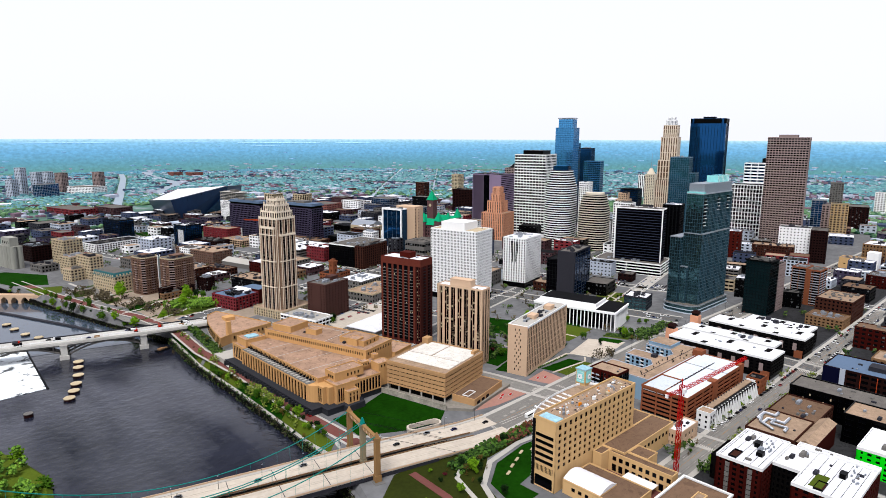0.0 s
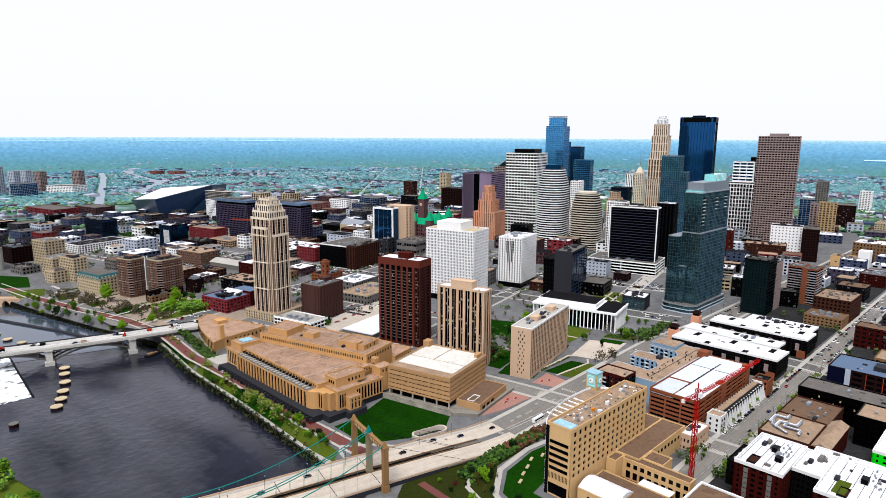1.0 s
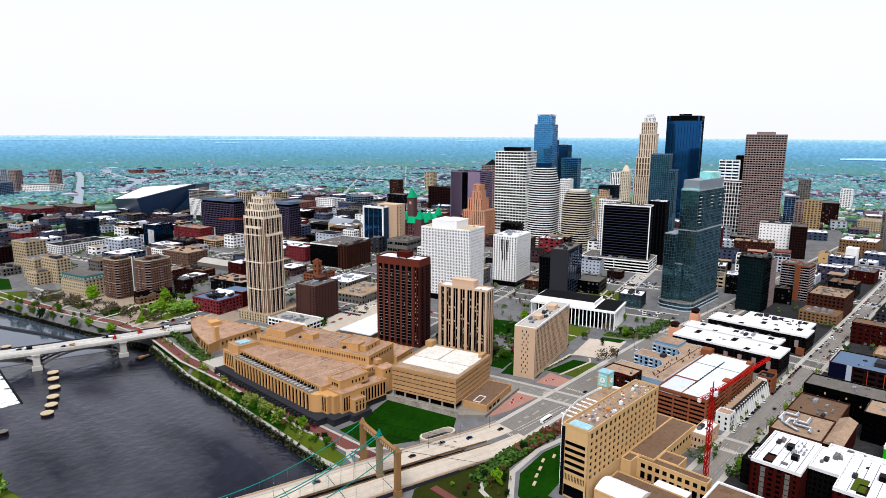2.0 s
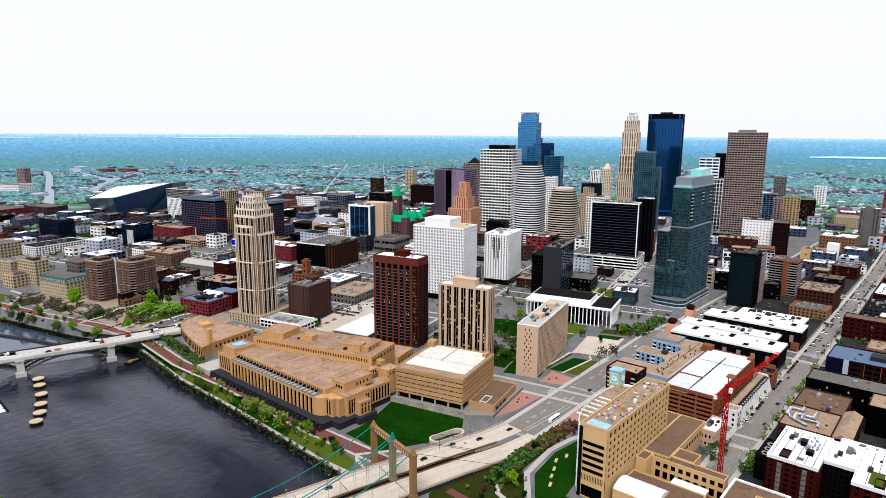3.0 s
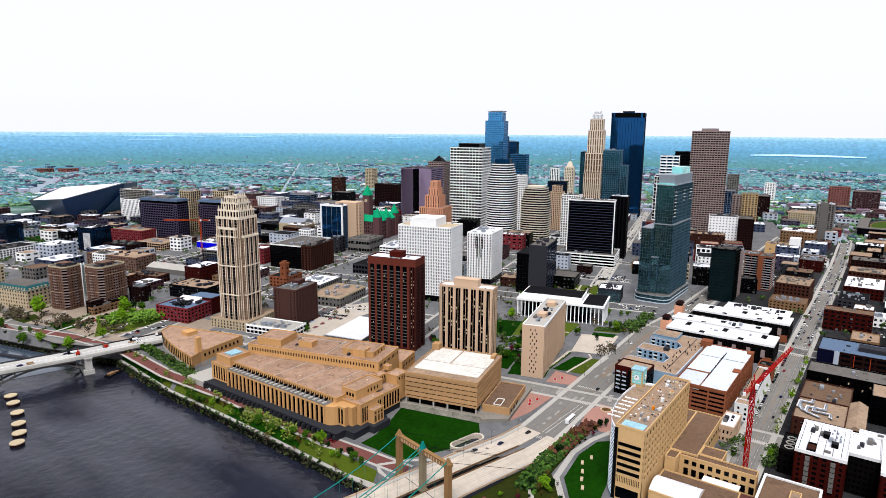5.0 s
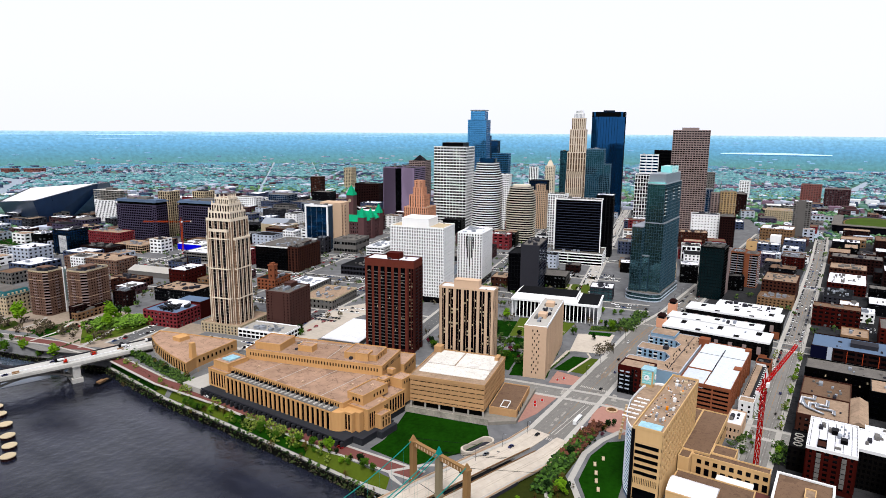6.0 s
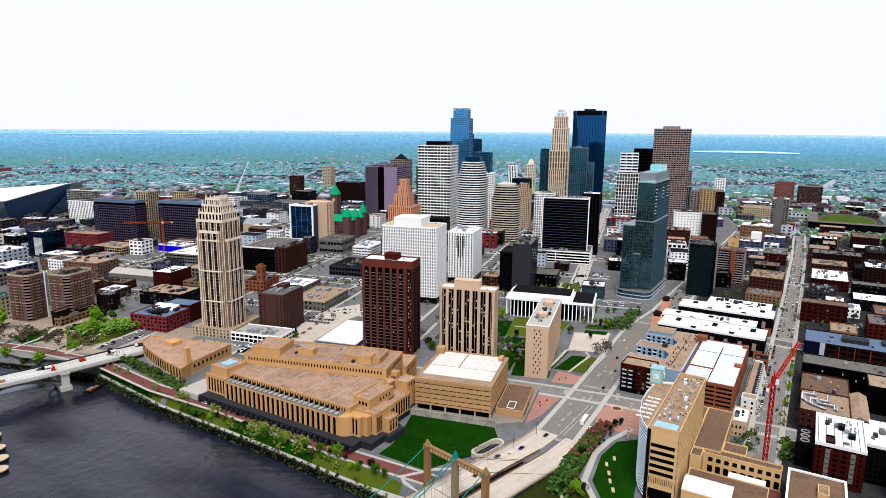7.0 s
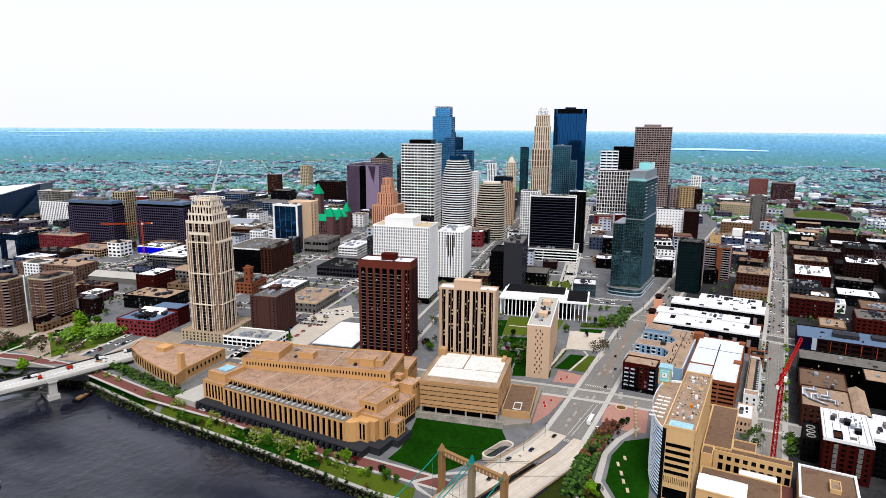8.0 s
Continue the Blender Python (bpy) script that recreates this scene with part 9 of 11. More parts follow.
# along the river road
for i in range(44):
    y = 338 + i * 6.1 + trng.uniform(-2, 2)
    x = 212.5 + trng.uniform(-2.2, 1.5) + (3 if y > 520 else 0) + (3 if y > 570 else 0)
    plant(trng.choice(("spring", "mid", "olive", "mid", "dark", "olive", "shrub")), x, y, trng.uniform(0.45, 0.85), group="trees along the river road")
for i in range(24):
    y = 332 + i * 12.3 + trng.uniform(-3, 3)
    plant(trng.choice(("dkshrub", "dkshrub", "shrub", "olive")), 205.2 + trng.uniform(-1, 1) + (7 if y > 590 else 0), y, trng.uniform(0.5, 1.0), -0.6, "shrubs along the bank")
for i in range(22):
    y = 340 + trng.uniform(0, 180)
    plant(trng.choice(("mid", "mid", "dark", "olive")), 213.0 + trng.uniform(-2, 1.5), y, trng.uniform(0.75, 1.1), group="trees along the river road")
# thicket beside the annex
for i in range(20):
    y = 540 + trng.uniform(0, 92)
    plant(trng.choice(("mid", "olive", "dkshrub", "mid", "dark")), 229.5 + (y - 540) * 0.1 + trng.uniform(-3, 3), y, trng.uniform(0.6, 1.0), group="thicket below the annex")
# far bank
for i in range(30):
    k = trng.random()
    x0, y0 = 208 - 80 * k, 685 + 300 * k
    plant(trng.choice(("spring", "mid", "olive", "mid", "dkshrub")), x0 + trng.uniform(-2, 12), y0 + trng.uniform(-6, 6), trng.uniform(0.8, 1.5), -1, "trees on the far bank")
for x, y, k, s in ((226, 813, "spring", 2.2), (274, 733, "spring", 2.2), (288, 742, "spring", 1.9), (266, 722, "spring", 1.5), (172, 810, "dark", 2.0), (180, 800, "mid", 1.6), (294, 752, "dark", 1.6), (300, 745, "mid", 1.5), (186, 750, "mid", 1.6),
                   (204, 700, "spring", 1.6), (300, 700, "spring", 1.3), (250, 700, "olive", 1.2), (232, 690, "spring", 1.0)):
    plant(k, x, y, s, group="park trees by the mills")
for i in range(9):
    plant(trng.choice(("dark", "mid", "dark")), 556 + trng.uniform(-9, 9), 376 + trng.uniform(-9, 9), trng.uniform(1.1, 1.6), group="trees round the plaza")
for i in range(12):
    plant(trng.choice(("mid", "olive", "dark")), trng.uniform(645, 715), trng.uniform(372, 440), trng.uniform(0.7, 1.1), group="trees between the towers")
# park and plaza
for i in range(38):
    x, y = trng.uniform(470, 610), trng.uniform(294, 342)
    if 464 < x < 540 and 290 < y < 335 and trng.random() < 0.93:
        continue
    if y < 292 + (x > 560) * 4:
        continue
    plant(trng.choice(("olive", "olive", "mid", "dark", "olive", "spring")), x, y, trng.uniform(0.8, 1.5), group="trees round the plaza")
for i in range(26):
    x, y = 415 + trng.uniform(0, 60), 345 + trng.uniform(0, 75)
    plant(trng.choice(("mid", "olive", "spring", "plum", "dark", "shrub")), x, y, trng.uniform(0.7, 1.2), group="trees between the towers")
for x, y, k in ((528, 418, "spring"), (520, 412, "spring"), (435, 364, "plum"), (440, 360, "plum"), (405, 430, "dark"), (402, 424, "mid"), (410, 436, "plum"), (362, 556, "dark"), (366, 559, "dark"), (361, 551, "mid"), (371, 561, "olive"), (412, 566, "olive"), (420, 571, "olive")):
    plant(k, x, y, 1.3, group="trees between the towers")
for i in range(14):
    x, y = town(trng.uniform(215, 330), trng.uniform(70, 140))
    plant(trng.choice(("olive", "mid", "olive")), x, y, trng.uniform(0.6, 1.0), group="trees between the towers")
# slope beside the avenue
for i in range(36):
    k = trng.random()
    plant(trng.choice(("dark", "dkshrub", "mid", "olive", "dkshrub", "dark", "plum")), 232 + 112 * k + trng.uniform(-5, 5), 240 + 10 * math.sin(k * 2.6) + trng.uniform(-4, 5) - 3 * (k > 0.7), trng.uniform(0.5, 0.95), group="hedge on the slope")
for i in range(24):
    x, y = 205 + trng.uniform(0, 60), 190 + trng.uniform(0, 66)
    if x > 246 and y < 232:
        continue
    plant(trng.choice(("olive", "spring", "mid", "dark", "olive")), x, y, trng.uniform(0.6, 1.0), group="trees below the bridge")
# street trees
for i in range(20):
    plant(trng.choice(("olive", "spring", "mid")), 405 + i * 8.4, 164.2 if i % 2 else 145.6, trng.uniform(0.4, 0.65), group="street trees")
for i in range(14):
    plant(trng.choice(("olive", "spring", "mid")), 352 + trng.uniform(0, 36), 158 + trng.uniform(-20, 8) if i % 2 else 143, trng.uniform(0.45, 0.7), group="street trees")
for i in range(16):
    plant(trng.choice(("dark", "mid", "spring")), 10 + trng.uniform(0, 56), 395 + trng.uniform(0, 75), trng.uniform(1.0, 1.6), -8.6, "trees on the river island")


# kinds that were never planted
for src in TREES.values():
    if src.name not in USED:
        for ob in list(src.children) + [src]:
            bpy.data.objects.remove(ob)


# ---- street furniture ----
def street_lamp():
    root = thing("street_lamp", pose(0, 0, -60), "dark steel street lamp with a single arm", "street lamp", "street lamps")
    part("pole", tube("pole", [(0, 0, -0.2), (0, 0, 8.5)], 0.12, 6, 0.7), dark_grey, root)
    part("arm", tube("arm", [(0, 0, 8.4), (0.9, 0, 9.0), (2.2, 0, 9.1)], 0.08, 5), dark_grey, root)
    part("lamp_head", boxes("lamp_head", [(1.7, -0.25, 8.9, 2.8, 0.25, 9.12), (1.9, -0.18, 8.82, 2.6, 0.18, 8.9)]), steel, root)
    return root


lamp = street_lamp()
spots = [(x, y, 3.2, a) for k in range(9) for x, y, a in ((offset_line(AXIS, 16.4)[1][0] - k * 24, 281 + k * 5.2 + (3 if k > 3 else 0), 250),)]
spots += [(420 + k * 34, 287.5 - (k > 5) * 4, 0.15, 270) for k in range(10)] + [(420 + k * 34, 262 - (k < 2) * 1, 0.15, 90) for k in range(10)] + [(430 + k * 30, 146.2, 0.15, 90) for k in range(14)]
for k, (x, y, z, a) in enumerate(spots):
    if k == 0:
        lamp.matrix_basis = pose(x, y, z, 0, 0, a)
    else:
        copy_thing(lamp, pose(x, y, z, 0, 0, a))


# ---- vehicles ----
def car_body(name, length, roofline):
    """A closed car shell from a side profile, narrower at the top."""
    prof, glass = roofline
    verts, faces = [], []
    for y in (-0.9, 0.9):
        verts += [(x, y * (0.8 if z > 1.0 else 1.0), z) for x, z in prof]
    n = len(prof)
    faces = [tuple(range(n - 1, -1, -1)), tuple(range(n, 2 * n))] + [(i, (i + 1) % n, n + (i + 1) % n, n + i) for i in range(n)]
    return mesh_of(name, verts, faces)


def make_car(paint, label, kind="car"):
    root = thing(kind, pose(0, 0, -60), label, "car", "vehicles in the streets")
    low = [(-2.3, 0.35), (2.25, 0.35), (2.3, 0.75), (1.3, 0.95), (-1.9, 1.0), (-2.3, 0.9)]
    part("body", car_body("body", 4.6, (low, None)), paint, root)
    top = [(-1.75, 0.97), (1.2, 0.94), (0.5, 1.45), (-1.2, 1.48)]
    cabin = part("cabin", car_body("cabin", 3, (top, None)), glass_black, root)
    part("roof_panel", boxes("roof_panel", [(-1.15, -0.66, 1.46, 0.45, 0.66, 1.52)]), paint, cabin)
    disc = [(0.33 * math.cos(k * math.pi / 4), 0.33 * math.sin(k * math.pi / 4)) for k in range(8)]
    verts, faces = [], []
    for x in (-1.4, 1.4):
        k = len(verts)
        verts += [(x + p, y, 0.33 + q) for y in (-0.95, 0.95) for p, q in disc]
        faces += [tuple(k + i for i in range(8)), tuple(k + 15 - i for i in range(8))] + [(k + i, k + 8 + i, k + 8 + (i + 1) % 8, k + (i + 1) % 8) for i in range(8)]
    k = len(verts)
    verts += [(-1.4, -0.9, 0.33), (1.4, -0.9, 0.33), (1.4, 0.9, 0.33), (-1.4, 0.9, 0.33)]
    faces.append((k, k + 1, k + 2, k + 3))
    part("undercarriage", mesh_of("undercarriage", verts, faces), tyre_mat, root)
    return root


CARS = [make_car(surface("white_car_paint", (0.8, 0.8, 0.8), 0.3, 0.05, spec=0.5), "white saloon car on the street"), make_car(surface("black_car_paint", (0.015, 0.015, 0.018), 0.25, 0.1, spec=0.5), "black saloon car on the street"),
        make_car(surface("grey_car_paint", (0.25, 0.26, 0.28), 0.3, 0.1, spec=0.5), "grey saloon car on the street"), make_car(surface("red_car_paint", (0.45, 0.015, 0.02), 0.3, 0.1, spec=0.5), "red saloon car on the street"),
        make_car(surface("blue_car_paint", (0.02, 0.06, 0.25), 0.3, 0.1, spec=0.5), "blue saloon car on the street")]
FIRST = set()
crng = random.Random(31)


def park(x, y, z, a, k=None):
    k = crng.choice((0, 0, 1, 1, 2, 2, 3, 4)) if k is None else k
    src = CARS[k]
    if k not in FIRST:
        FIRST.add(k)
        src.matrix_basis = pose(x, y, z, 0, 0, a)
    else:
        copy_thing(src, pose(x, y, z, 0, 0, a))


for i in range(26):
    if crng.random() < 0.75:
        park(412 + i * 6.6, 161.2, 0.1, 0)
for i in range(40):
    if crng.random() < 0.6:
        park(612 + i * 6.8, 149.0 if i % 3 else 161.4, 0.1, 0 if i % 2 else 180)
for x, y, a in ((440, 270, 5), (470, 277, 5), (520, 284, 184), (575, 271, 2), (690, 266, 0), (505, 269, 3), (400, 268, 4), (700, 275, 180), (760, 262, 0), (800, 273, 180), (470, 152, 0), (530, 158, 180), (640, 152, 0), (720, 158, 180), (598, 200, 90), (594, 235, 90)):
    park(x, y, 0.12, a)
for s, d, a in ((280, 9, 170), (262, 13, 168), (236, 8, 168), (178, 12, 165), (330, -8, -4), (150, 8, 165), (305, 8, 172), (110, 12, 165)):
    y = 289.5 + (208 - s) * 0.262
    if s > 208:
        y = 289.5 - (s - 208) * 0.21
    park(s, y + d, 3.05 - deck_drop(s), a)
for r in range(3):
    for i in range(9):
        if crng.random() < 0.8:
            x, y = town(375 + r * 9, 42 + i * 3.4)
            park(x, y, 0.05, A14)
for r in range(2):
    for i in range(9):
        x, y = town(72 + r * 10, 245 + i * 3.6)
        park(x, y, 0.05, A14)
for i in range(12):
    x, y = town(-50 + i * 4.1, 474 + (i % 2) * 8)
    park(x, y, 0.05, A14 + 90)
for i in range(14):
    park(688 + (i % 2) * 12, 90 + (i // 2) * 3.4 - 4, 0.05, 0)
for y in (372, 395, 430, 470, 505):
    park(220.5, y, 0.1, 88)
for s in (150, 185, 214, 240, 120, 96, 70):
    park(s, 662.5 - (s - 150) * 0.29 + crng.choice((-5, 5)), 5.05, 164)


def bus(x, y, z, a, label):
    root = thing("bus", pose(x, y, z, 0, 0, a), label, "bus", "vehicles in the streets")
    part("body", boxes("body", [(-6, -1.25, 0.4, 6, 1.25, 3.0), (-5.6, -1.0, 3.0, 5.6, 1.0, 3.25)]), white_paint, root)
    for yy in (-1.29, 1.25):
        part("window_band", boxes("window_band", [(-5.6, yy, 1.5, 5.6, yy + 0.04, 2.5)]), glass_black, root)
    part("windscreen", boxes("windscreen", [(5.98, -1.1, 1.2, 6.05, 1.1, 2.7)]), glass_black, root)
    wheel = prism("wheel", [(0.5 * math.cos(k * math.pi / 6), 0.5 * math.sin(k * math.pi / 6)) for k in range(12)], -0.15, 0.15)
    for xx in (-4, 4):
        for yy in (-1.15, 1.15):
            part("wheel", wheel, tyre_mat, root, at=lie(xx, yy, 0.5) @ pose(0, 0, 0, 90, 0, 0))


bus(338, 262.5, 0.12, 2, "white city bus on the bridge approach")
bus(627, 276, 0.12, 178, "white city bus on the avenue")

# benches on the lawn and the looping ramp beside the bridge
for x, y in ((300, 231), (291, 233), (282, 229), (274, 226), (266, 222)):
    b = thing("stone_bench", pose(x, y, 0.1, 0, 0, 20), "pale stone bench on the lawn", "bench", "stone benches")
    part("seat", boxes("seat", [(-2.2, -0.8, 0.35, 2.2, 0.8, 0.75)]), cream, b)
    part("foot", boxes("foot", [(-1.7, -0.6, 0, -1.2, 0.6, 0.35)]), cream, b)
    part("foot", boxes("foot", [(1.2, -0.6, 0, 1.7, 0.6, 0.35)]), cream, b)
ramp = thing("footway_ramp", pose(268, 300.5, 0, 0, 0, -14), "pale looping concrete footway ramp", "ramp")
part("outer_wall", outline_ring("outer_wall", rounded(26, 9, 4.4), 1.4, 0, 3.4), deck_mat, ramp, at=lie(-13, -4.5, 0))
part("inner_floor", prism("inner_floor", rounded(22, 5, 2.4), 0, 0.5), mid_grey, ramp, at=lie(-11, -2.5, 0))

# ---- stadium ----
def stadium():
    root = thing("stadium", pose(0, 0, 0), "dark faceted glass stadium with a sloping white roof", "stadium")
    metal = surface("charcoal_zinc", (0.10, 0.17, 0.27), 0.3, 0.25, 0.05, spec=0.08)
    prow = [(535, 1481, 50), (736, 1616, 64), (850, 1770, 52), (690, 1850, 45), (569, 1736, 28)]
    base = [(552, 1490), (728, 1622), (836, 1764), (690, 1832), (582, 1728)]
    n = len(prow)
    ground_ring = [(x, y, -1) for x, y in base]
    part("wall", mesh_of("wall", ground_ring + prow, [(i, (i + 1) % n, n + (i + 1) % n, n + i) for i in range(n)] + [tuple(range(n - 1, -1, -1))]), metal, root)
    top = [(x, y, z + 0.3) for x, y, z in prow]
    cx, cy = 672, 1690
    inset = [(cx + (x - cx) * 0.93, cy + (y - cy) * 0.93, z + 0.5) for x, y, z in prow]
    part("roof", mesh_of("roof", inset + [(cx, cy, 50)], [(i, (i + 1) % n, n) for i in range(n)]), roof_white, root)
    part("roof_edge", mesh_of("roof_edge", top + inset, [(i, (i + 1) % n, n + (i + 1) % n, n + i) for i in range(n)]), black_wall, root)
    for k in (0.25, 0.5, 0.75):
        a, b = Vector(ground_ring[0]).lerp(Vector(ground_ring[1]), k), Vector(prow[0]).lerp(Vector(prow[1]), k)
        part("wall_seam", tube("wall_seam", [a + Vector((0, -0.3, 0)), b + Vector((0, -0.3, 0))], 0.5, 4), dark_grey, root)
    tri_face = [(640, 1553, 3), (722, 1614, 3), (732, 1610, 50), (722, 1604, 46)]
    part("glass_wall", mesh_of("glass_wall", [(x + 1, y - 2.5, z) for x, y, z in tri_face] + [(x + 3, y + 2, z) for x, y, z in tri_face], QUADS), glass_navy, root)


stadium()

# ballpark bowl
park_root = thing("ballpark", pose(1535, 82, 0), "open ballpark with a green field and dark stands", "stadium")
oval = [(128 * math.cos(k * math.pi / 16), 64 * math.sin(k * math.pi / 16)) for k in range(32)]
part("stand", outline_ring("stand", oval, 14, 0, 8), mid_grey, park_root)
part("stand_wall", outline_ring("stand_wall", [(x * 1.02, y * 1.02) for x, y in oval], 2, 0, 8.6), surface("dark_navy_panel", (0.02, 0.02, 0.06), 0.7, 0.2), park_root)
part("field", prism("field", [(x * 0.88, y * 0.84) for x, y in oval], 0, 8.1), surface("mown_field", (0.20, 0.26, 0.07), 0.95, 0.25, 0.05), park_root)

dirt = surface("infield_dirt", (0.42, 0.33, 0.24), 0.95, 0.2)
diamond = [(-70 + 34 * math.cos(k * math.pi / 12 - math.pi / 4), 4 + 30 * math.sin(k * math.pi / 12 - math.pi / 4)) for k in range(7)] + [(-96, 4)]
part("infield", outline_ring("infield", diamond, 5, 8.0, 8.2), dirt, park_root)
part("warning_track", outline_ring("warning_track", [(x * 0.875, y * 0.835) for x, y in oval], 4, 8.0, 8.2), dirt, park_root)
part("upper_deck", boxes("upper_deck", [(-136, -60, 0, -120, 62, 17), (-120, 56, 0, 60, 70, 15)]), bpy.data.materials["dark_navy_panel"], park_root)
part("deck_roof", boxes("deck_roof", [(-138, -62, 17, -118, 64, 18), (-118, 54, 15, 62, 72, 16)]), roof_grey, park_root)

# ---- taller blocks in the middle distance ----
rosy_brick = surface("rosy_brick", (0.46, 0.29, 0.27), 0.9, 0.15)
for x, y, u, v, h, ang, wall, lab in ((1990, 200, 30, 50, 52, 0, rosy_brick, "red brick apartment tower"), (1930, 130, 60, 60, 46, 0, violet_brick, "brown brick apartment tower pair"), (1960, 380, 26, 26, 55, 0, white_wall, "white apartment tower"),
                                      (1440, 360, 30, 26, 62, A14, taupe, "brown brick tower with dark glass"), (1400, 330, 24, 30, 70, A14, golden, "stepped tan stone hotel tower"), (1500, 395, 20, 28, 66, A14, glass_navy, "slim blue glass tower"),
                                      (1560, 330, 60, 50, 52, A14, umber, "maroon brick tower block"), (1700, 520, 34, 34, 90, A14, brown_brick, "brown apartment tower"), (1880, 460, 30, 30, 80, A14, grey_wall, "grey apartment tower"),
                                      (1030, 1290, 40, 60, 34, A14, glass_navy, "blue glass flats"), (1120, 1240, 36, 50, 36, A14, dark_grey, "dark glass flats"), (960, 1330, 30, 60, 30, A14, white_wall, "white fronted flats"),
                                      (880, 1360, 60, 70, 24, A14, rosy_brick, "low red and white block"), (1250, 1400, 30, 30, 60, A14, brown_brick, "brown apartment tower"), (1500, 1500, 30, 30, 70, A14, cream, "pale apartment tower"),
                                      (1700, 1400, 30, 30, 75, A14, grey_wall, "grey apartment tower"), (1340, 1010, 46, 46, 96, A14, mid_grey, "grey office tower"), (980, 1120, 50, 60, 28, A14, glass_navy, "long low glass office"),
                                      (435, 2350, 22, 26, 80, 30, pale_blue_wall, "tall grey slab of the high-rise quarter"), (405, 2420, 22, 26, 92, 30, pale_blue_wall, "tall grey slab of the high-rise quarter"), (475, 2390, 22, 26, 78, 30, pale_blue_wall, "tall grey slab of the high-rise quarter"),
                                      (525, 2440, 26, 30, 70, 30, taupe, "brown slab of the high-rise quarter"), (625, 2380, 24, 30, 72, 30, taupe, "brown slab of the high-rise quarter"), (365, 2340, 24, 26, 60, 30, pale_blue_wall, "grey slab of the high-rise quarter"),
                                      (585, 2310, 60, 110, 26, 30, white_wall, "long white block with pale green bays"), (435, 2280, 60, 40, 44, 30, glass_navy, "blue glass block"), (1130, 3060, 45, 50, 22, 10, rosy_brick, "pinkish brick block"),
                                      (390, 1730, 60, 130, 16, A14, crimson, "long red brick row of houses"), (470, 1690, 50, 90, 18, A14, violet_brick, "long maroon brick block"), (1190, 2985, 55, 60, 22, 10, rosy_brick, "pinkish brick block")):
    block("apartment_tower" if h > 40 else "office_block", lab + " in the middle distance", x, y, ang, u, v, h, wall if wall is not glass_navy else steel, glass_navy if wall is glass_navy else glass_dark, max(3, int(h / 4.5)), max(3, int(u / 6)), max(3, int(v / 6)),
          0.12 if wall is glass_navy else 0.42, 0.08 if wall is glass_navy else 0.42, roof=roof_grey, clutter=0, lattice=True)

# ---- highways towards the horizon ----
pale_road = surface("pale_highway", (0.50, 0.54, 0.58), 0.9, 0.1, 0.02)
HIGHWAYS = (([(470, 1480), (482, 1730), (650, 2250), (911, 3087), (1010, 3450)], 24), ([(740, 2180), (850, 2400), (953, 2548), (1010, 2780), (1035, 2979), (1090, 3300), (1180, 3600)], 64), ([(1000, 1390), (1442, 1866), (1983, 2443), (2650, 3160)], 10),
               ([(1100, 1210), (1665, 1807), (2201, 2370), (2620, 2810)], 7), ([(1300, 170), (1700, 230), (2300, 150), (3200, 60)], 26), ([(1760, 60), (2000, -60), (2500, -260)], 30), ([(1200, -20), (1600, -110), (2100, -190), (3000, -330)], 24))
HIGH_CELLS = set()
for pts, w in HIGHWAYS:
    setting("road", mesh_of("road", *strip(pts, w, -0.3, 0.9)), pale_road, "pale concrete highway through the suburbs", "road")
    for (x0, y0), (x1, y1) in zip(pts, pts[1:]):
        steps = int(math.hypot(x1 - x0, y1 - y0) / 8) + 1
        for i in range(steps + 1):
            cx, cy = x0 + (x1 - x0) * i / steps, y0 + (y1 - y0) * i / steps
            for dx in (-14, 0, 14) if w > 15 else (-4, 4):
                for dy in (-14, 0, 14) if w > 15 else (-4, 4):
                    HIGH_CELLS.add((int((cx + dx) // 10), int((cy + dy) // 10)))


# ---- suburbs: woods and roofs past counting ----
def far_spot(rng, lo, hi):
    r = math.sqrt(rng.uniform(lo * lo, hi * hi))
    a = radians(rng.uniform(-6, 84))
    return r * math.cos(a), r * math.sin(a), r


def in_town(x, y):
    a, b = (x - 400) * ca + (y - 300) * sa, -(x - 400) * sa + (y - 300) * ca
    return (-100 < a < 1080 and -260 < b < 860) or (a < 300 and b < 1150) or (x < 1300 and y < 330) or (x < 260 and y < 1500) or (500 < x < 880 and 1380 < y < 1880) or (1390 < x < 1680 and 5 < y < 160)


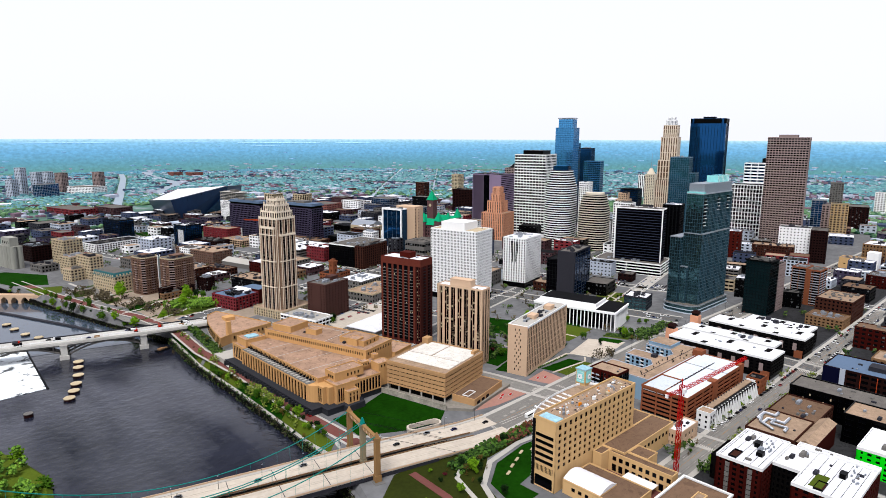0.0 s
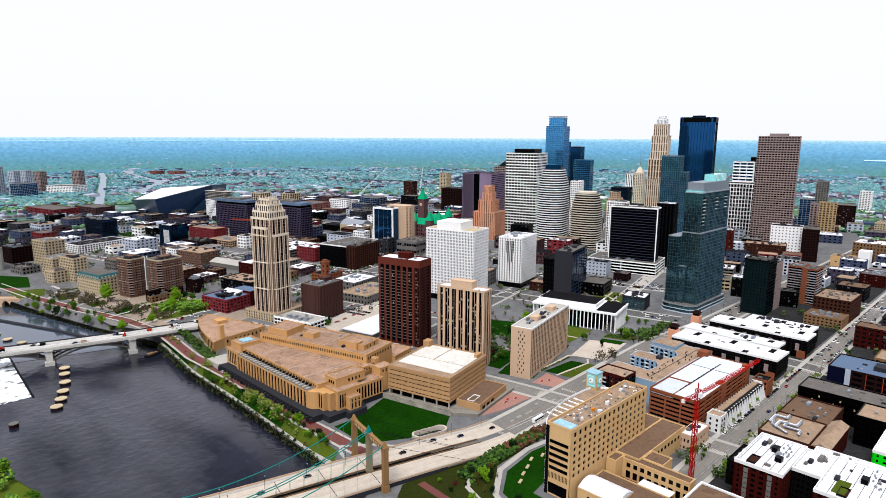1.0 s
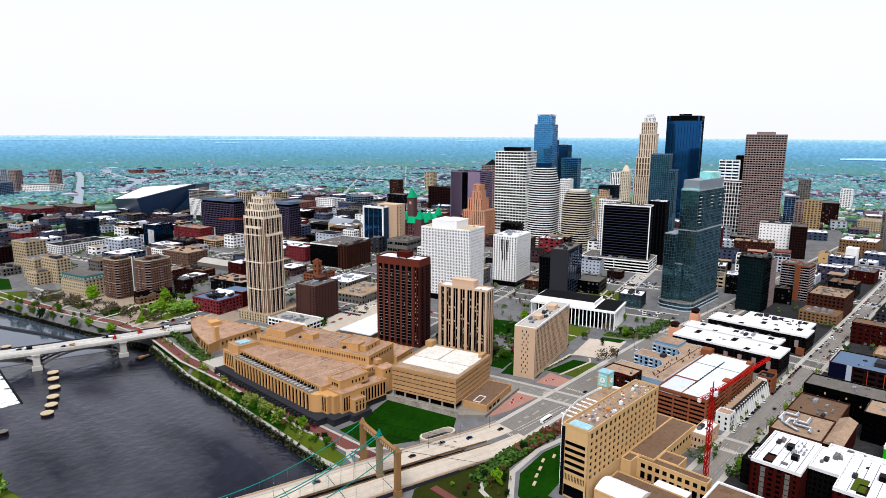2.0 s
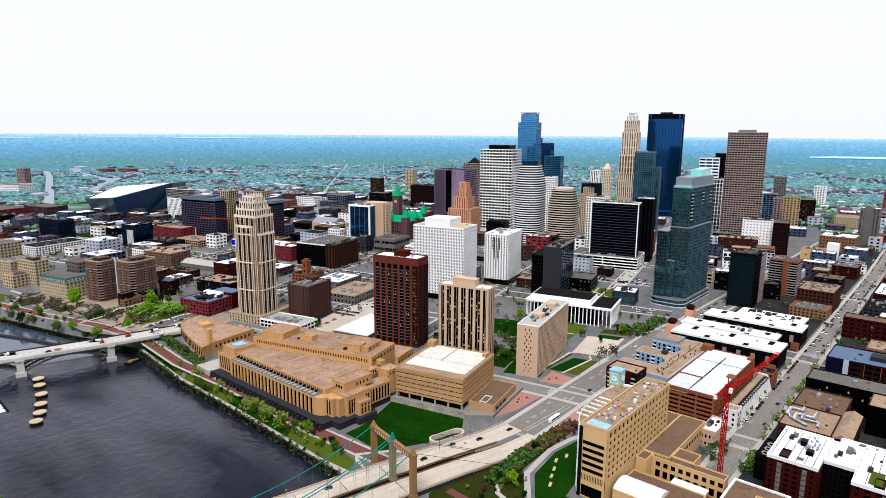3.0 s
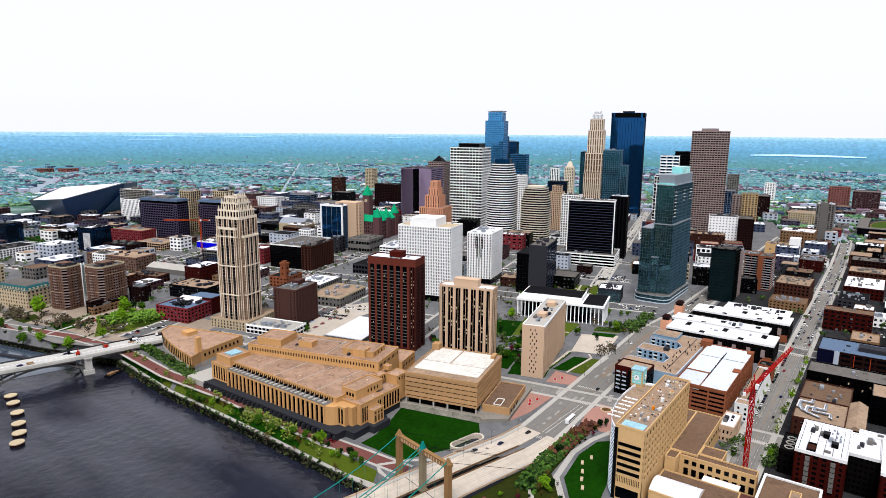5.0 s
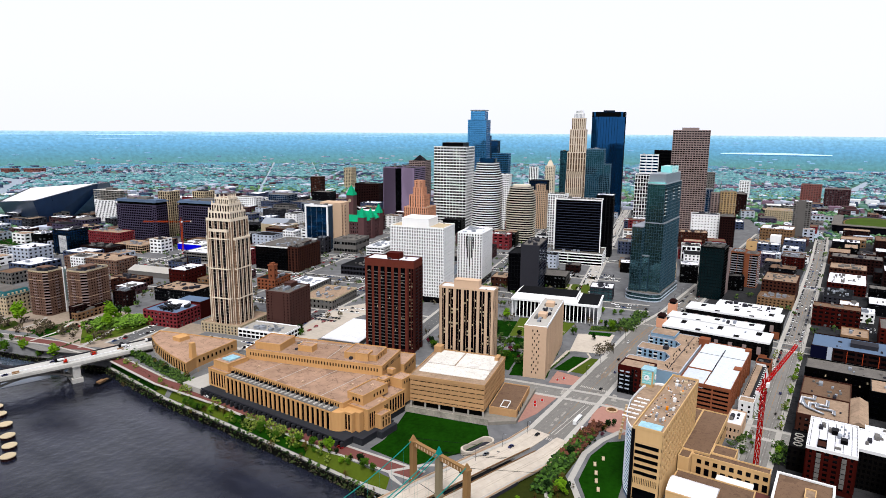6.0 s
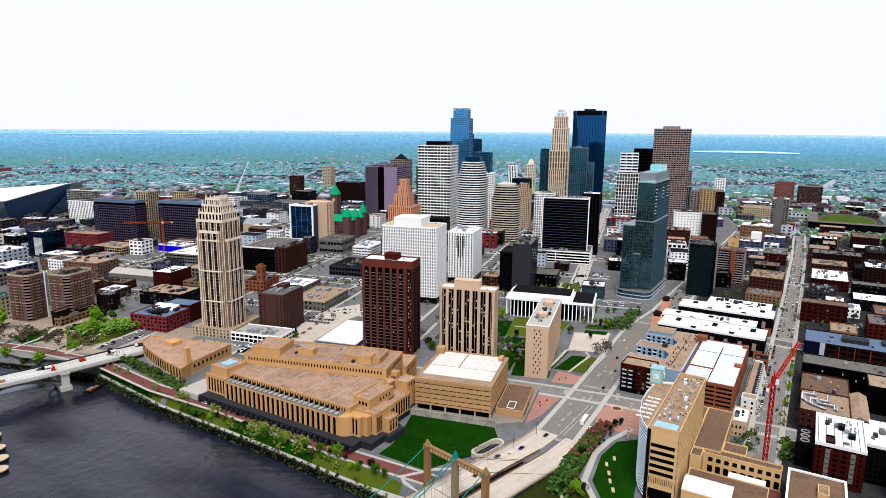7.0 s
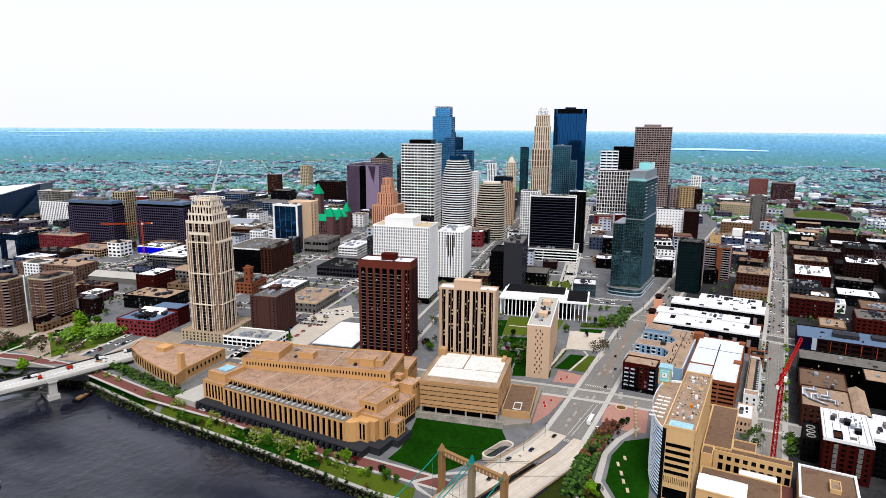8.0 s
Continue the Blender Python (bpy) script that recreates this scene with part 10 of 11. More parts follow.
def woods(count, mat, lo, hi, size, seed, label):
    rng = random.Random(seed)
    verts, faces = [], []
    made = 0
    while made < count:
        x, y, r = far_spot(rng, lo, hi)
        nz = noise.noise(Vector((x / 260, y / 260, seed * 0.1)))
        if (int(x // 10), int(y // 10)) in HIGH_CELLS or in_town(x, y) or nz < -0.25 + 0.3 * rng.random() or abs((x * ca + y * sa) % 110 - 55) > 49 or abs((y * ca - x * sa) % 200 - 100) > 94:
            continue
        made += 1
        s = rng.uniform(*size)
        g, up = far_z(r), 0.4 if r > 3850 else 1.0
        k = len(verts)
        a0 = rng.uniform(0, 6.28)
        n_side = 5 if r < 3300 else 4
        for low, wide in ((0.0, 0.8), (0.55, 1.0)) if r < 3300 else ((0.1, 1.0),):
            for q in range(n_side):
                rr = s * wide * rng.uniform(0.75, 1.25)
                b = a0 + (q + 0.5 * (low > 0.3)) * 6.283 / n_side
                verts.append((x + rr * math.cos(b), y + rr * math.sin(b), g + up * s * (low + rng.uniform(-0.12, 0.2))))
        verts.append((x + rng.uniform(-0.3, 0.3) * s, y + rng.uniform(-0.3, 0.3) * s, g + up * s * rng.uniform(0.95, 1.3)))
        if r < 3300:
            faces += [(k + q, k + (q + 1) % 5, k + 5 + (q + 1) % 5, k + 5 + q) for q in range(5)] + [(k + 5 + q, k + 5 + (q + 1) % 5, k + 10) for q in range(5)]
        else:
            faces += [(k + q, k + (q + 1) % 4, k + 4) for q in range(4)]
    ob = new("far_woods", mesh_of("far_woods", verts, faces))
    ob.data.materials.append(mat)
    tagged(ob, label, "trees", kind="stuff")


def island_tint(name, dark, light):
    """Colour that changes from clump to clump."""
    m = surface(name, light, 0.9, 0.2, 0.2, 0.01)
    n, l = m.node_tree.nodes, m.node_tree.links
    geo, mix = n.new("ShaderNodeNewGeometry"), n.new("ShaderNodeMix")
    mix.data_type = "RGBA"
    mix.inputs["A"].default_value, mix.inputs["B"].default_value = (*dark, 1), (*light, 1)
    l.new(geo.outputs["Random Per Island"], mix.inputs["Factor"])
    l.new(mix.outputs["Result"], n["Principled BSDF"].inputs["Base Color"])
    return m


wood_near = island_tint("mixed_spring_woods", (0.018, 0.055, 0.035), (0.11, 0.20, 0.09))
# woods turn bluer zone by zone: distance haze put into the leaf colours
wood_mid = island_tint("haze_tinted_far_woods", (0.035, 0.105, 0.135), (0.12, 0.25, 0.25))
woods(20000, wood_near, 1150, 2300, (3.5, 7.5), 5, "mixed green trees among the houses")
woods(30000, wood_mid, 2000, 3500, (4.5, 9.5), 6, "haze-tinted blue-green trees of the far suburbs")
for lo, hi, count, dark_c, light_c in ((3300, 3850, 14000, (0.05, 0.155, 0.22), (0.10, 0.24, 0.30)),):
    woods(count, island_tint("haze_tinted_horizon_woods", dark_c, light_c), lo, hi, (4, 7.5), lo, "haze-blue woods towards the horizon")


def roofs(count, lo, hi, size, height, seed, mats, label):
    for mi, mat in enumerate(mats):
        rng = random.Random(seed + mi)
        spans = []
        verts, faces = [], []
        while len(verts) < 8 * count:
            x, y, r = far_spot(rng, lo, hi)
            if in_town(x, y) or (int(x // 10), int(y // 10)) in HIGH_CELLS:
                continue
            u, v, h = rng.uniform(*size), rng.uniform(*size), rng.uniform(*height)
            a = radians(A14 if rng.random() < 0.7 else 0)
            c, s = math.cos(a), math.sin(a)
            k = len(verts)
            for z in (far_z(r) - 0.6, far_z(r) + h):
                for p, q in ((0, 0), (u, 0), (u, v), (0, v)):
                    verts.append((x + p * c - q * s, y + p * s + q * c, z))
            faces += [tuple(k + i for i in f) for f in QUADS]
        ob = new("far_houses", mesh_of("far_houses", verts, faces))
        ob.data.materials.append(mat)
        tagged(ob, label, "houses", kind="stuff")


# cool tints carry the blue haze of distance in the house colours
cool_pale = surface("haze_cooled_pale_roof", (0.60, 0.62, 0.68), 0.9, 0.2)
cool_slate = surface("haze_cooled_slate_roof", (0.22, 0.26, 0.34), 0.9, 0.25)
cool_brick = surface("haze_cooled_brick", (0.42, 0.34, 0.39), 0.9, 0.25)
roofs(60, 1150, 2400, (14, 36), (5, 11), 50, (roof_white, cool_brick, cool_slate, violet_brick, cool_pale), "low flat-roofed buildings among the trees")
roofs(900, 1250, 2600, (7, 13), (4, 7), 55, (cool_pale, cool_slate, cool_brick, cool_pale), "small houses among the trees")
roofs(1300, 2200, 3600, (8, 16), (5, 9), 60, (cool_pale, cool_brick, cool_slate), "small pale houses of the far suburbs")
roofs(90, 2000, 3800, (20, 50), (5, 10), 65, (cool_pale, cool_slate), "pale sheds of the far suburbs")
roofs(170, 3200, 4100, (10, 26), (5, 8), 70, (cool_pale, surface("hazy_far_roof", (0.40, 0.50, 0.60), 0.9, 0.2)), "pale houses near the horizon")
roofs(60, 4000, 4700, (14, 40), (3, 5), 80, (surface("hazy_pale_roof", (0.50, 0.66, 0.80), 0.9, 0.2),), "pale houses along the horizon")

# ---- parked and driving cars past counting ----
def car_stream(rng):
    """Cars along the kerbs and lanes of the town streets, each one closed shell with a dark cabin above."""
    low = [(-2.2, 0.3), (2.2, 0.3), (2.25, 0.8), (1.2, 0.95), (-1.9, 1.0), (-2.25, 0.85)]
    top = [(-1.75, 0.97), (1.2, 0.94), (0.5, 1.48), (-1.2, 1.5)]
    shells, cabins = ([], []), ([], [])

    def put(x, y, z, a):
        c, s = math.cos(a), math.sin(a)
        for (verts, faces), prof in ((shells, low), (cabins, top)):
            k, n = len(verts), len(prof)
            for w in (-0.9, 0.9):
                verts += [(x + p * c - w * s * (0.8 if q > 1 else 1), y + p * s + w * c * (0.8 if q > 1 else 1), z + q) for p, q in prof]
            faces += [tuple(k + i for i in range(n - 1, -1, -1)), tuple(k + n + i for i in range(n))]
            faces += [(k + i, k + (i + 1) % n, k + n + (i + 1) % n, k + n + i) for i in range(n)]

    for pts in ROADS:
        if pts in (ROADS[-1],):
            continue
        for (x0, y0), (x1, y1) in zip(pts, pts[1:]):
            length = math.hypot(x1 - x0, y1 - y0)
            dx, dy = (x1 - x0) / length, (y1 - y0) / length
            for off, chance in ((6.0, 0.55), (-6.0, 0.55), (2.4, 0.12), (-2.4, 0.12)):
                s = rng.uniform(2, 9)
                while s < length - 4:
                    x, y = x0 + dx * s - dy * off, y0 + dy * s + dx * off
                    if x > 615 or y > 500:
                        if rng.random() < chance:
                            put(x, y, 0.1, math.atan2(dy, dx) + (math.pi if off > 0 else 0))
                    s += 6.2
    # open car parks
    for x, y, ang, rows, cols in ((900, 200, 0, 5, 9), (1010, 215, 0, 6, 12), (1040, 300, 0, 4, 10), (1150, 170, 0, 4, 12), (690, 95, 0, 6, 5), (950, 470, A14, 4, 9), (760, 380, A14, 4, 10), (560, 640, A14, 4, 12),
                                  (450, 770, A14, 4, 12), (330, 900, A14, 5, 8), (300, 1000, A14, 5, 10), (820, 1000, A14, 6, 12), (900, 1150, A14, 6, 14), (700, 1200, A14, 6, 12), (1350, 120, 0, 7, 16), (1440, -60, 0, 8, 14), (1250, 40, 0, 5, 14)):
        c, s = math.cos(radians(ang)), math.sin(radians(ang))
        for i in range(rows):
            for j in range(cols):
                p, q = i * 8.2, j * 3.0
                px_, py_ = x + p * c - q * s, y + p * s + q * c
                if rng.random() < 0.8 and free(px_ - 2, py_ - 1, ang, 4, 2):
                    put(px_, py_, 0.02, radians(ang))
    paint = surface("assorted_car_paint", (0.5, 0.5, 0.5), 0.3, 0.05, spec=0.4)
    n, l = paint.node_tree.nodes, paint.node_tree.links
    geo, ramp = n.new("ShaderNodeNewGeometry"), n.new("ShaderNodeValToRGB")
    ramp.color_ramp.interpolation = "CONSTANT"
    for k, c in enumerate(((0.75, 0.75, 0.76), (0.015, 0.015, 0.018), (0.30, 0.31, 0.33), (0.80, 0.80, 0.80), (0.09, 0.09, 0.10), (0.30, 0.015, 0.02), (0.02, 0.05, 0.16))):
        e = ramp.color_ramp.elements[0] if k == 0 else ramp.color_ramp.elements.new((0, 0.25, 0.45, 0.6, 0.76, 0.88, 0.94)[k])
        e.color = (*c, 1)
    ramp.color_ramp.elements.remove(ramp.color_ramp.elements[-1])
    l.new(geo.outputs["Random Per Island"], ramp.inputs["Fac"])
    l.new(ramp.outputs["Color"], n["Principled BSDF"].inputs["Base Color"])
    fleet = tagged(new("parked_cars", mesh_of("parked_cars", *shells)), "many parked and driving cars in the town streets", "cars", kind="stuff")
    fleet.data.materials.append(paint)
    part("car_cabins", mesh_of("car_cabins", *cabins), glass_black, fleet)["kind"] = "stuff"


car_stream(random.Random(77))


# ---- street trees of the town, past counting ----
def street_trees(rng, mat, label, count, spot):
    verts, faces = [], []
    made = tries = 0
    while made < count and tries < count * 20:
        tries += 1
        x, y = spot(rng)
        if not free(x - 2, y - 2, 0, 4, 4) and not road_edge(x, y):
            continue
        made += 1
        size = rng.uniform(1.6, 3.4)
        for _ in range(9):
            cx, cy, cz = x + rng.gauss(0, 0.55) * size, y + rng.gauss(0, 0.55) * size, size * rng.uniform(0.9, 2.3)
            s = size * rng.uniform(0.3, 0.55)
            k = len(verts)
            for q in ((1, 0, 0), (0, 1, 0), (-1, 0, 0), (0, -1, 0), (0, 0, 0.9), (0, 0, -0.9)):
                verts.append((cx + s * (q[0] + rng.uniform(-0.3, 0.3)), cy + s * (q[1] + rng.uniform(-0.3, 0.3)), cz + s * (q[2] + rng.uniform(-0.3, 0.3))))
            faces += [(k, k + 1, k + 4), (k + 1, k + 2, k + 4), (k + 2, k + 3, k + 4), (k + 3, k, k + 4), (k + 1, k, k + 5), (k + 2, k + 1, k + 5), (k + 3, k + 2, k + 5), (k, k + 3, k + 5)]
        k = len(verts)
        verts += [(x - 0.15, y - 0.15, -0.2), (x + 0.15, y - 0.15, -0.2), (x, y + 0.2, -0.2), (x, y, size * 1.6)]
        faces += [(k, k + 1, k + 3), (k + 1, k + 2, k + 3), (k + 2, k, k + 3)]
    ob = tagged(new("street_trees", mesh_of("street_trees", verts, faces)), label, "trees", kind="stuff")
    ob.data.materials.append(mat)


def road_edge(x, y):
    return road_near(x, y, 11.5) and not road_near(x, y, 8.5)


def in_old_town(r):
    return town(r.uniform(40, 1050), r.uniform(40, 1150))


def in_warehouses(r):
    return r.uniform(620, 1900), r.uniform(-200, 240)


leaf_street = island_tint("street_tree_leaf", (0.012, 0.03, 0.012), (0.075, 0.12, 0.025))
twig_street = island_tint("street_tree_twigs", (0.03, 0.025, 0.02), (0.10, 0.085, 0.05))
street_trees(random.Random(5), leaf_street, "small green street trees of the old town", 800, in_old_town)
street_trees(random.Random(6), twig_street, "bare budding street trees of the old town", 500, in_old_town)
street_trees(random.Random(7), leaf_street, "small green street trees among the warehouses", 380, in_warehouses)


# ---- undergrowth hugging the river bank ----
def undergrowth(rng, count, mat, label):
    verts, faces = [], []
    for _ in range(count):
        i = rng.choices(range(1, 14), [2, 3, 1, 1, 1, 1, 1, 1, 1, 1, 1, 2, 2][:13])[0]
        k = rng.random()
        x = BANK[i][0] + (BANK[i + 1][0] - BANK[i][0]) * k
        y = BANK[i][1] + (BANK[i + 1][1] - BANK[i][1]) * k
        d = rng.random()
        low = shelf(y)
        x, z = x - 1.8 + 2.2 * d + rng.uniform(-0.3, 0.3), -11.2 + (11.2 + low) * d
        s = rng.uniform(0.4, 1.0)
        o = len(verts)
        for q in ((1, 0, 0), (0, 1, 0), (-1, 0, 0), (0, -1, 0), (0, 0, 0.9), (0, 0, -0.9)):
            verts.append((x + s * (q[0] + rng.uniform(-0.35, 0.35)), y + s * (q[1] + rng.uniform(-0.35, 0.35)), z + s * (q[2] + rng.uniform(-0.35, 0.35))))
        faces += [(o, o + 1, o + 4), (o + 1, o + 2, o + 4), (o + 2, o + 3, o + 4), (o + 3, o, o + 4), (o + 1, o, o + 5), (o + 2, o + 1, o + 5), (o + 3, o + 2, o + 5), (o, o + 3, o + 5)]
    ob = tagged(new("bank_undergrowth", mesh_of("bank_undergrowth", verts, faces)), label, "shrubs", kind="stuff")
    ob.data.materials.append(mat)


undergrowth(random.Random(3), 1300, island_tint("bank_leaf", (0.006, 0.012, 0.005), (0.035, 0.05, 0.012)), "dark green scrub on the steep river bank")
undergrowth(random.Random(4), 800, island_tint("bank_twigs", (0.012, 0.01, 0.008), (0.06, 0.05, 0.03)), "brown leafless scrub on the steep river bank")


# ---- thicket on the slope between the avenue and the footpath ----
def thicket(rng, count, mat, label, lo, hi):
    verts, faces = [], []
    for _ in range(count):
        k = lo + (hi - lo) * rng.random()
        x = 246 + 96 * k + rng.uniform(-2, 2)
        y = 247.5 + 3 * math.sin(k * 3) + rng.uniform(-6.5, 6.5) * (1 - 0.35 * k)
        s = rng.uniform(0.6, 1.5)
        z = s * 0.5 + rng.random() ** 2 * 2.6
        o = len(verts)
        for q in ((1, 0, 0), (0, 1, 0), (-1, 0, 0), (0, -1, 0), (0, 0, 0.9), (0, 0, -0.9)):
            verts.append((x + s * (q[0] + rng.uniform(-0.35, 0.35)), y + s * (q[1] + rng.uniform(-0.35, 0.35)), z + s * (q[2] + rng.uniform(-0.35, 0.35))))
        faces += [(o, o + 1, o + 4), (o + 1, o + 2, o + 4), (o + 2, o + 3, o + 4), (o + 3, o, o + 4), (o + 1, o, o + 5), (o + 2, o + 1, o + 5), (o + 3, o + 2, o + 5), (o, o + 3, o + 5)]
    ob = tagged(new("slope_thicket", mesh_of("slope_thicket", verts, faces)), label, "shrubs", kind="stuff")
    ob.data.materials.append(mat)


thicket(random.Random(13), 1100, island_tint("hedge_leaf", (0.008, 0.02, 0.006), (0.05, 0.11, 0.015)), "dense green shrubs on the slope", 0.0, 0.8)
thicket(random.Random(14), 700, island_tint("rust_leaf", (0.03, 0.014, 0.01), (0.14, 0.05, 0.03)), "rust-brown shrubs on the slope", 0.45, 1.0)

# planter ring and stone posts on the plaza
planter = thing("ring_planter", pose(369, 249, 0.12), "round stone planter on the plaza", "planter")
part("rim", outline_ring("rim", [(4.2 * math.cos(k * math.pi / 12), 4.2 * math.sin(k * math.pi / 12)) for k in range(24)], 0.9, 0, 0.8), pale_tan, planter)
part("bed", prism("bed", [(3.2 * math.cos(k * math.pi / 12), 3.2 * math.sin(k * math.pi / 12)) for k in range(24)], 0, 0.4), soil, planter)
post_me = boxes("shaft", [(-0.6, -0.6, 0, 0.6, 0.6, 4.2)])
cap_me = boxes("cap", [(-0.8, -0.8, 4.2, 0.8, 0.8, 4.7)])
for i in range(9):
    post = thing("stone_post", pose(331 + i * 5.4, 231 + i * 1.15, 0.1, 0, 0, 12), "buff stone post in a row on the plaza", "post", "stone posts on the plaza")
    part("shaft", post_me, buff, post)
    part("cap", cap_me, cream, post)
for x, y in ((356, 297), (350, 300), (345, 297.5), (404, 300), (398, 303)):
    bed = thing("flower_bed", pose(x, y, 0.12, 0, 0, 20), "bed of red flowers in the pink plaza", "flower bed", "flower beds")
    part("kerb", ring("kerb", -2.4, -1.2, 2.4, 1.2, 0, 0.5, 0.3), concrete, bed)
    part("flower_mound", prism("flower_mound", rounded(4, 1.8, 0.6), 0, 0.7, 0.85), red_paint, bed, at=lie(-2, -0.9, 0))


# ---- dark yards and car parks among the warehouses ----
yard = surface("patched_yard_asphalt", (0.17, 0.17, 0.175), 0.95, 0.5, 0.2, 0.03)
veined(yard, 0.08, 0.35, 7.0)
for x0, y0, x1, y1 in ((300, 56, 386, 146), (378, 163, 402, 176), (404, -160, 582, 144), (604, -160, 850, 144), (876, -160, 1300, 146), (604, 168, 852, 252), (878, 170, 1300, 250)):
    setting("yard", boxes("yard", [(x0, y0, -0.3, x1, y1, 0.035)]), yard, "patched dark asphalt yard between brick warehouses", "yard")


# ---- leaf masses: hedges, groves and scrub past counting ----
def clumps(name, rng, count, mat, label, spot, size=(0.6, 1.5), tall=2.6, per=1):
    verts, faces = [], []
    for _ in range(count):
        x0, y0 = spot(rng)
        spread = tall * 0.55
        for _ in range(per):
            x, y = x0 + (rng.gauss(0, 0.5) * spread if per > 1 else 0), y0 + (rng.gauss(0, 0.5) * spread if per > 1 else 0)
            s = rng.uniform(*size)
            z = s * 0.4 + (rng.random() ** (2 if per == 1 else 0.7)) * tall + bank_z(x, y)
            o = len(verts)
            for q in ((1, 0, 0), (0, 1, 0), (-1, 0, 0), (0, -1, 0), (0, 0, 0.9), (0, 0, -0.9)):
                verts.append((x + s * (q[0] + rng.uniform(-0.35, 0.35)), y + s * (q[1] + rng.uniform(-0.35, 0.35)), z + s * (q[2] + rng.uniform(-0.35, 0.35))))
            faces += [(o, o + 1, o + 4), (o + 1, o + 2, o + 4), (o + 2, o + 3, o + 4), (o + 3, o, o + 4), (o + 1, o, o + 5), (o + 2, o + 1, o + 5), (o + 3, o + 2, o + 5), (o, o + 3, o + 5)]
    ob = tagged(new(name, mesh_of(name, verts, faces)), label, "shrubs", kind="stuff")
    ob.data.materials.append(mat)


grove_leaf = island_tint("grove_leaf", (0.008, 0.018, 0.008), (0.06, 0.11, 0.02))
twig_grove = island_tint("grove_twigs", (0.02, 0.015, 0.012), (0.09, 0.075, 0.04))
# along the avenue and the park in front of the columned hall
clumps("park_grove", random.Random(41), 34, grove_leaf, "dark leafy trees massed along the park", lambda r: (r.uniform(550, 612), r.uniform(292, 306)), (0.7, 1.4), 6.0, 26)
clumps("park_grove", random.Random(42), 14, twig_grove, "bare budding trees massed along the park", lambda r: (r.uniform(466, 500), r.uniform(289, 300)), (0.4, 0.8), 6.0, 20)
clumps("park_hedge", random.Random(43), 420, grove_leaf, "clipped hedges and beds in the park", lambda r: (lambda k, j: ((537 + 12 * k + j * 5, 304 + 24 * (1 - k)) if j < 3 else (416 + 46 * k, 317 + 2 * k)))(r.random(), r.randrange(4)), (0.5, 1.0), 0.8)
clumps("park_grove", random.Random(44), 40, grove_leaf, "leafy trees between the apartment towers", lambda r: (r.uniform(404, 470), r.uniform(345, 420)), (0.7, 1.3), 5.0, 24)
# river side of the annex, and the flats in the mill quarter
clumps("bank_scrub", random.Random(45), 900, grove_leaf, "dense scrub below the annex", lambda r: (lambda y: (228 + (y - 535) * 0.13 + r.uniform(-4.5, 4), y))(r.uniform(532, 640)), (0.6, 1.5), 4.0)
clumps("mill_grove", random.Random(46), 60, island_tint("bright_spring_leaf", (0.025, 0.06, 0.01), (0.15, 0.27, 0.03)), "leafy trees in the mill park", lambda r: (lambda k: (262 + 40 * k + r.uniform(-16, 16), 735 - 30 * k + r.uniform(-12, 12)))(r.random()), (0.8, 1.6), 6.5, 26)
clumps("mill_grove", random.Random(47), 60, twig_grove, "budding trees in the mill park", lambda r: (lambda k: (190 + 60 * k + r.uniform(-14, 14), 900 - 210 * k + r.uniform(-14, 14)))(r.random()), (0.6, 1.2), 6.0, 22)
clumps("mill_hedge", random.Random(48), 500, grove_leaf, "low hedges between the mill paths", lambda r: (lambda k: (200 + 70 * k + r.uniform(-2, 2), r.choice((700, 760, 830, 905)) + 20 * k))(r.random()), (0.5, 1.1), 0.9)
bank_leaf_new = island_tint("bank_tree_leaf", (0.03, 0.05, 0.012), (0.16, 0.20, 0.03))
clumps("bank_grove", random.Random(51), 60, bank_leaf_new, "yellow-green young trees along the river path", lambda r: (lambda y: (next(xa + (xb - xa) * (y - ya) / (yb - ya) for (xa, ya), (xb, yb) in zip(BANK, BANK[1:]) if ya <= y <= yb) + r.uniform(5, 9.5), y))(r.choice((r.uniform(400, 470), r.uniform(335, 640)))), (0.45, 0.9), 4.2, 20)
clumps("bank_scrub", random.Random(52), 120, grove_leaf, "dark scrub at the water's edge", lambda r: (lambda y: (next(xa + (xb - xa) * (y - ya) / (yb - ya) for (xa, ya), (xb, yb) in zip(BANK, BANK[1:]) if ya <= y <= yb) + r.uniform(-0.5, 1.0), y))(r.uniform(300, 640)), (0.5, 1.3), 1.6)


clumps("island_grove", random.Random(61), 60, island_tint("island_leaf", (0.02, 0.06, 0.01), (0.14, 0.26, 0.03)), "leafy trees massed on the river island", lambda r: (r.uniform(10, 62), r.uniform(392, 470)), (0.8, 1.6), 5.0, 26)

# ---- wear on the carriageways ----
tar_patch = surface("tar_patch", (0.395, 0.38, 0.365), 0.9, 0.3, 0.5)
pale_patch = surface("pale_patch", (0.495, 0.48, 0.455), 0.9, 0.25, 0.5)


def tracks(points, offsets, z, width=0.55):
    """Darker wheel tracks along the lanes."""
    verts, faces = [], []
    for d in offsets:
        v, f = strip(offset_line(points, d), width, z - 0.02, z)
        k = len(verts)
        verts += v
        faces += [tuple(k + i for i in q) for q in f]
    return mesh_of("wheel_tracks", verts, faces)


part("wheel_tracks", tracks([(306, 272), (352, 273), (420, 275), (560, 281), (640, 272), (900, 266)], (-9, -7.4, -5.2, -3.6, 3.6, 5.2, 7.4, 9), 0.085), tar_patch, hennepin)["kind"] = "stuff"
part("wheel_tracks", tracks([(252, 155), (460, 155), (700, 155), (1050, 157)], (-4.6, -3.1, 3.1, 4.6), 0.095), tar_patch, side_street)["kind"] = "stuff"
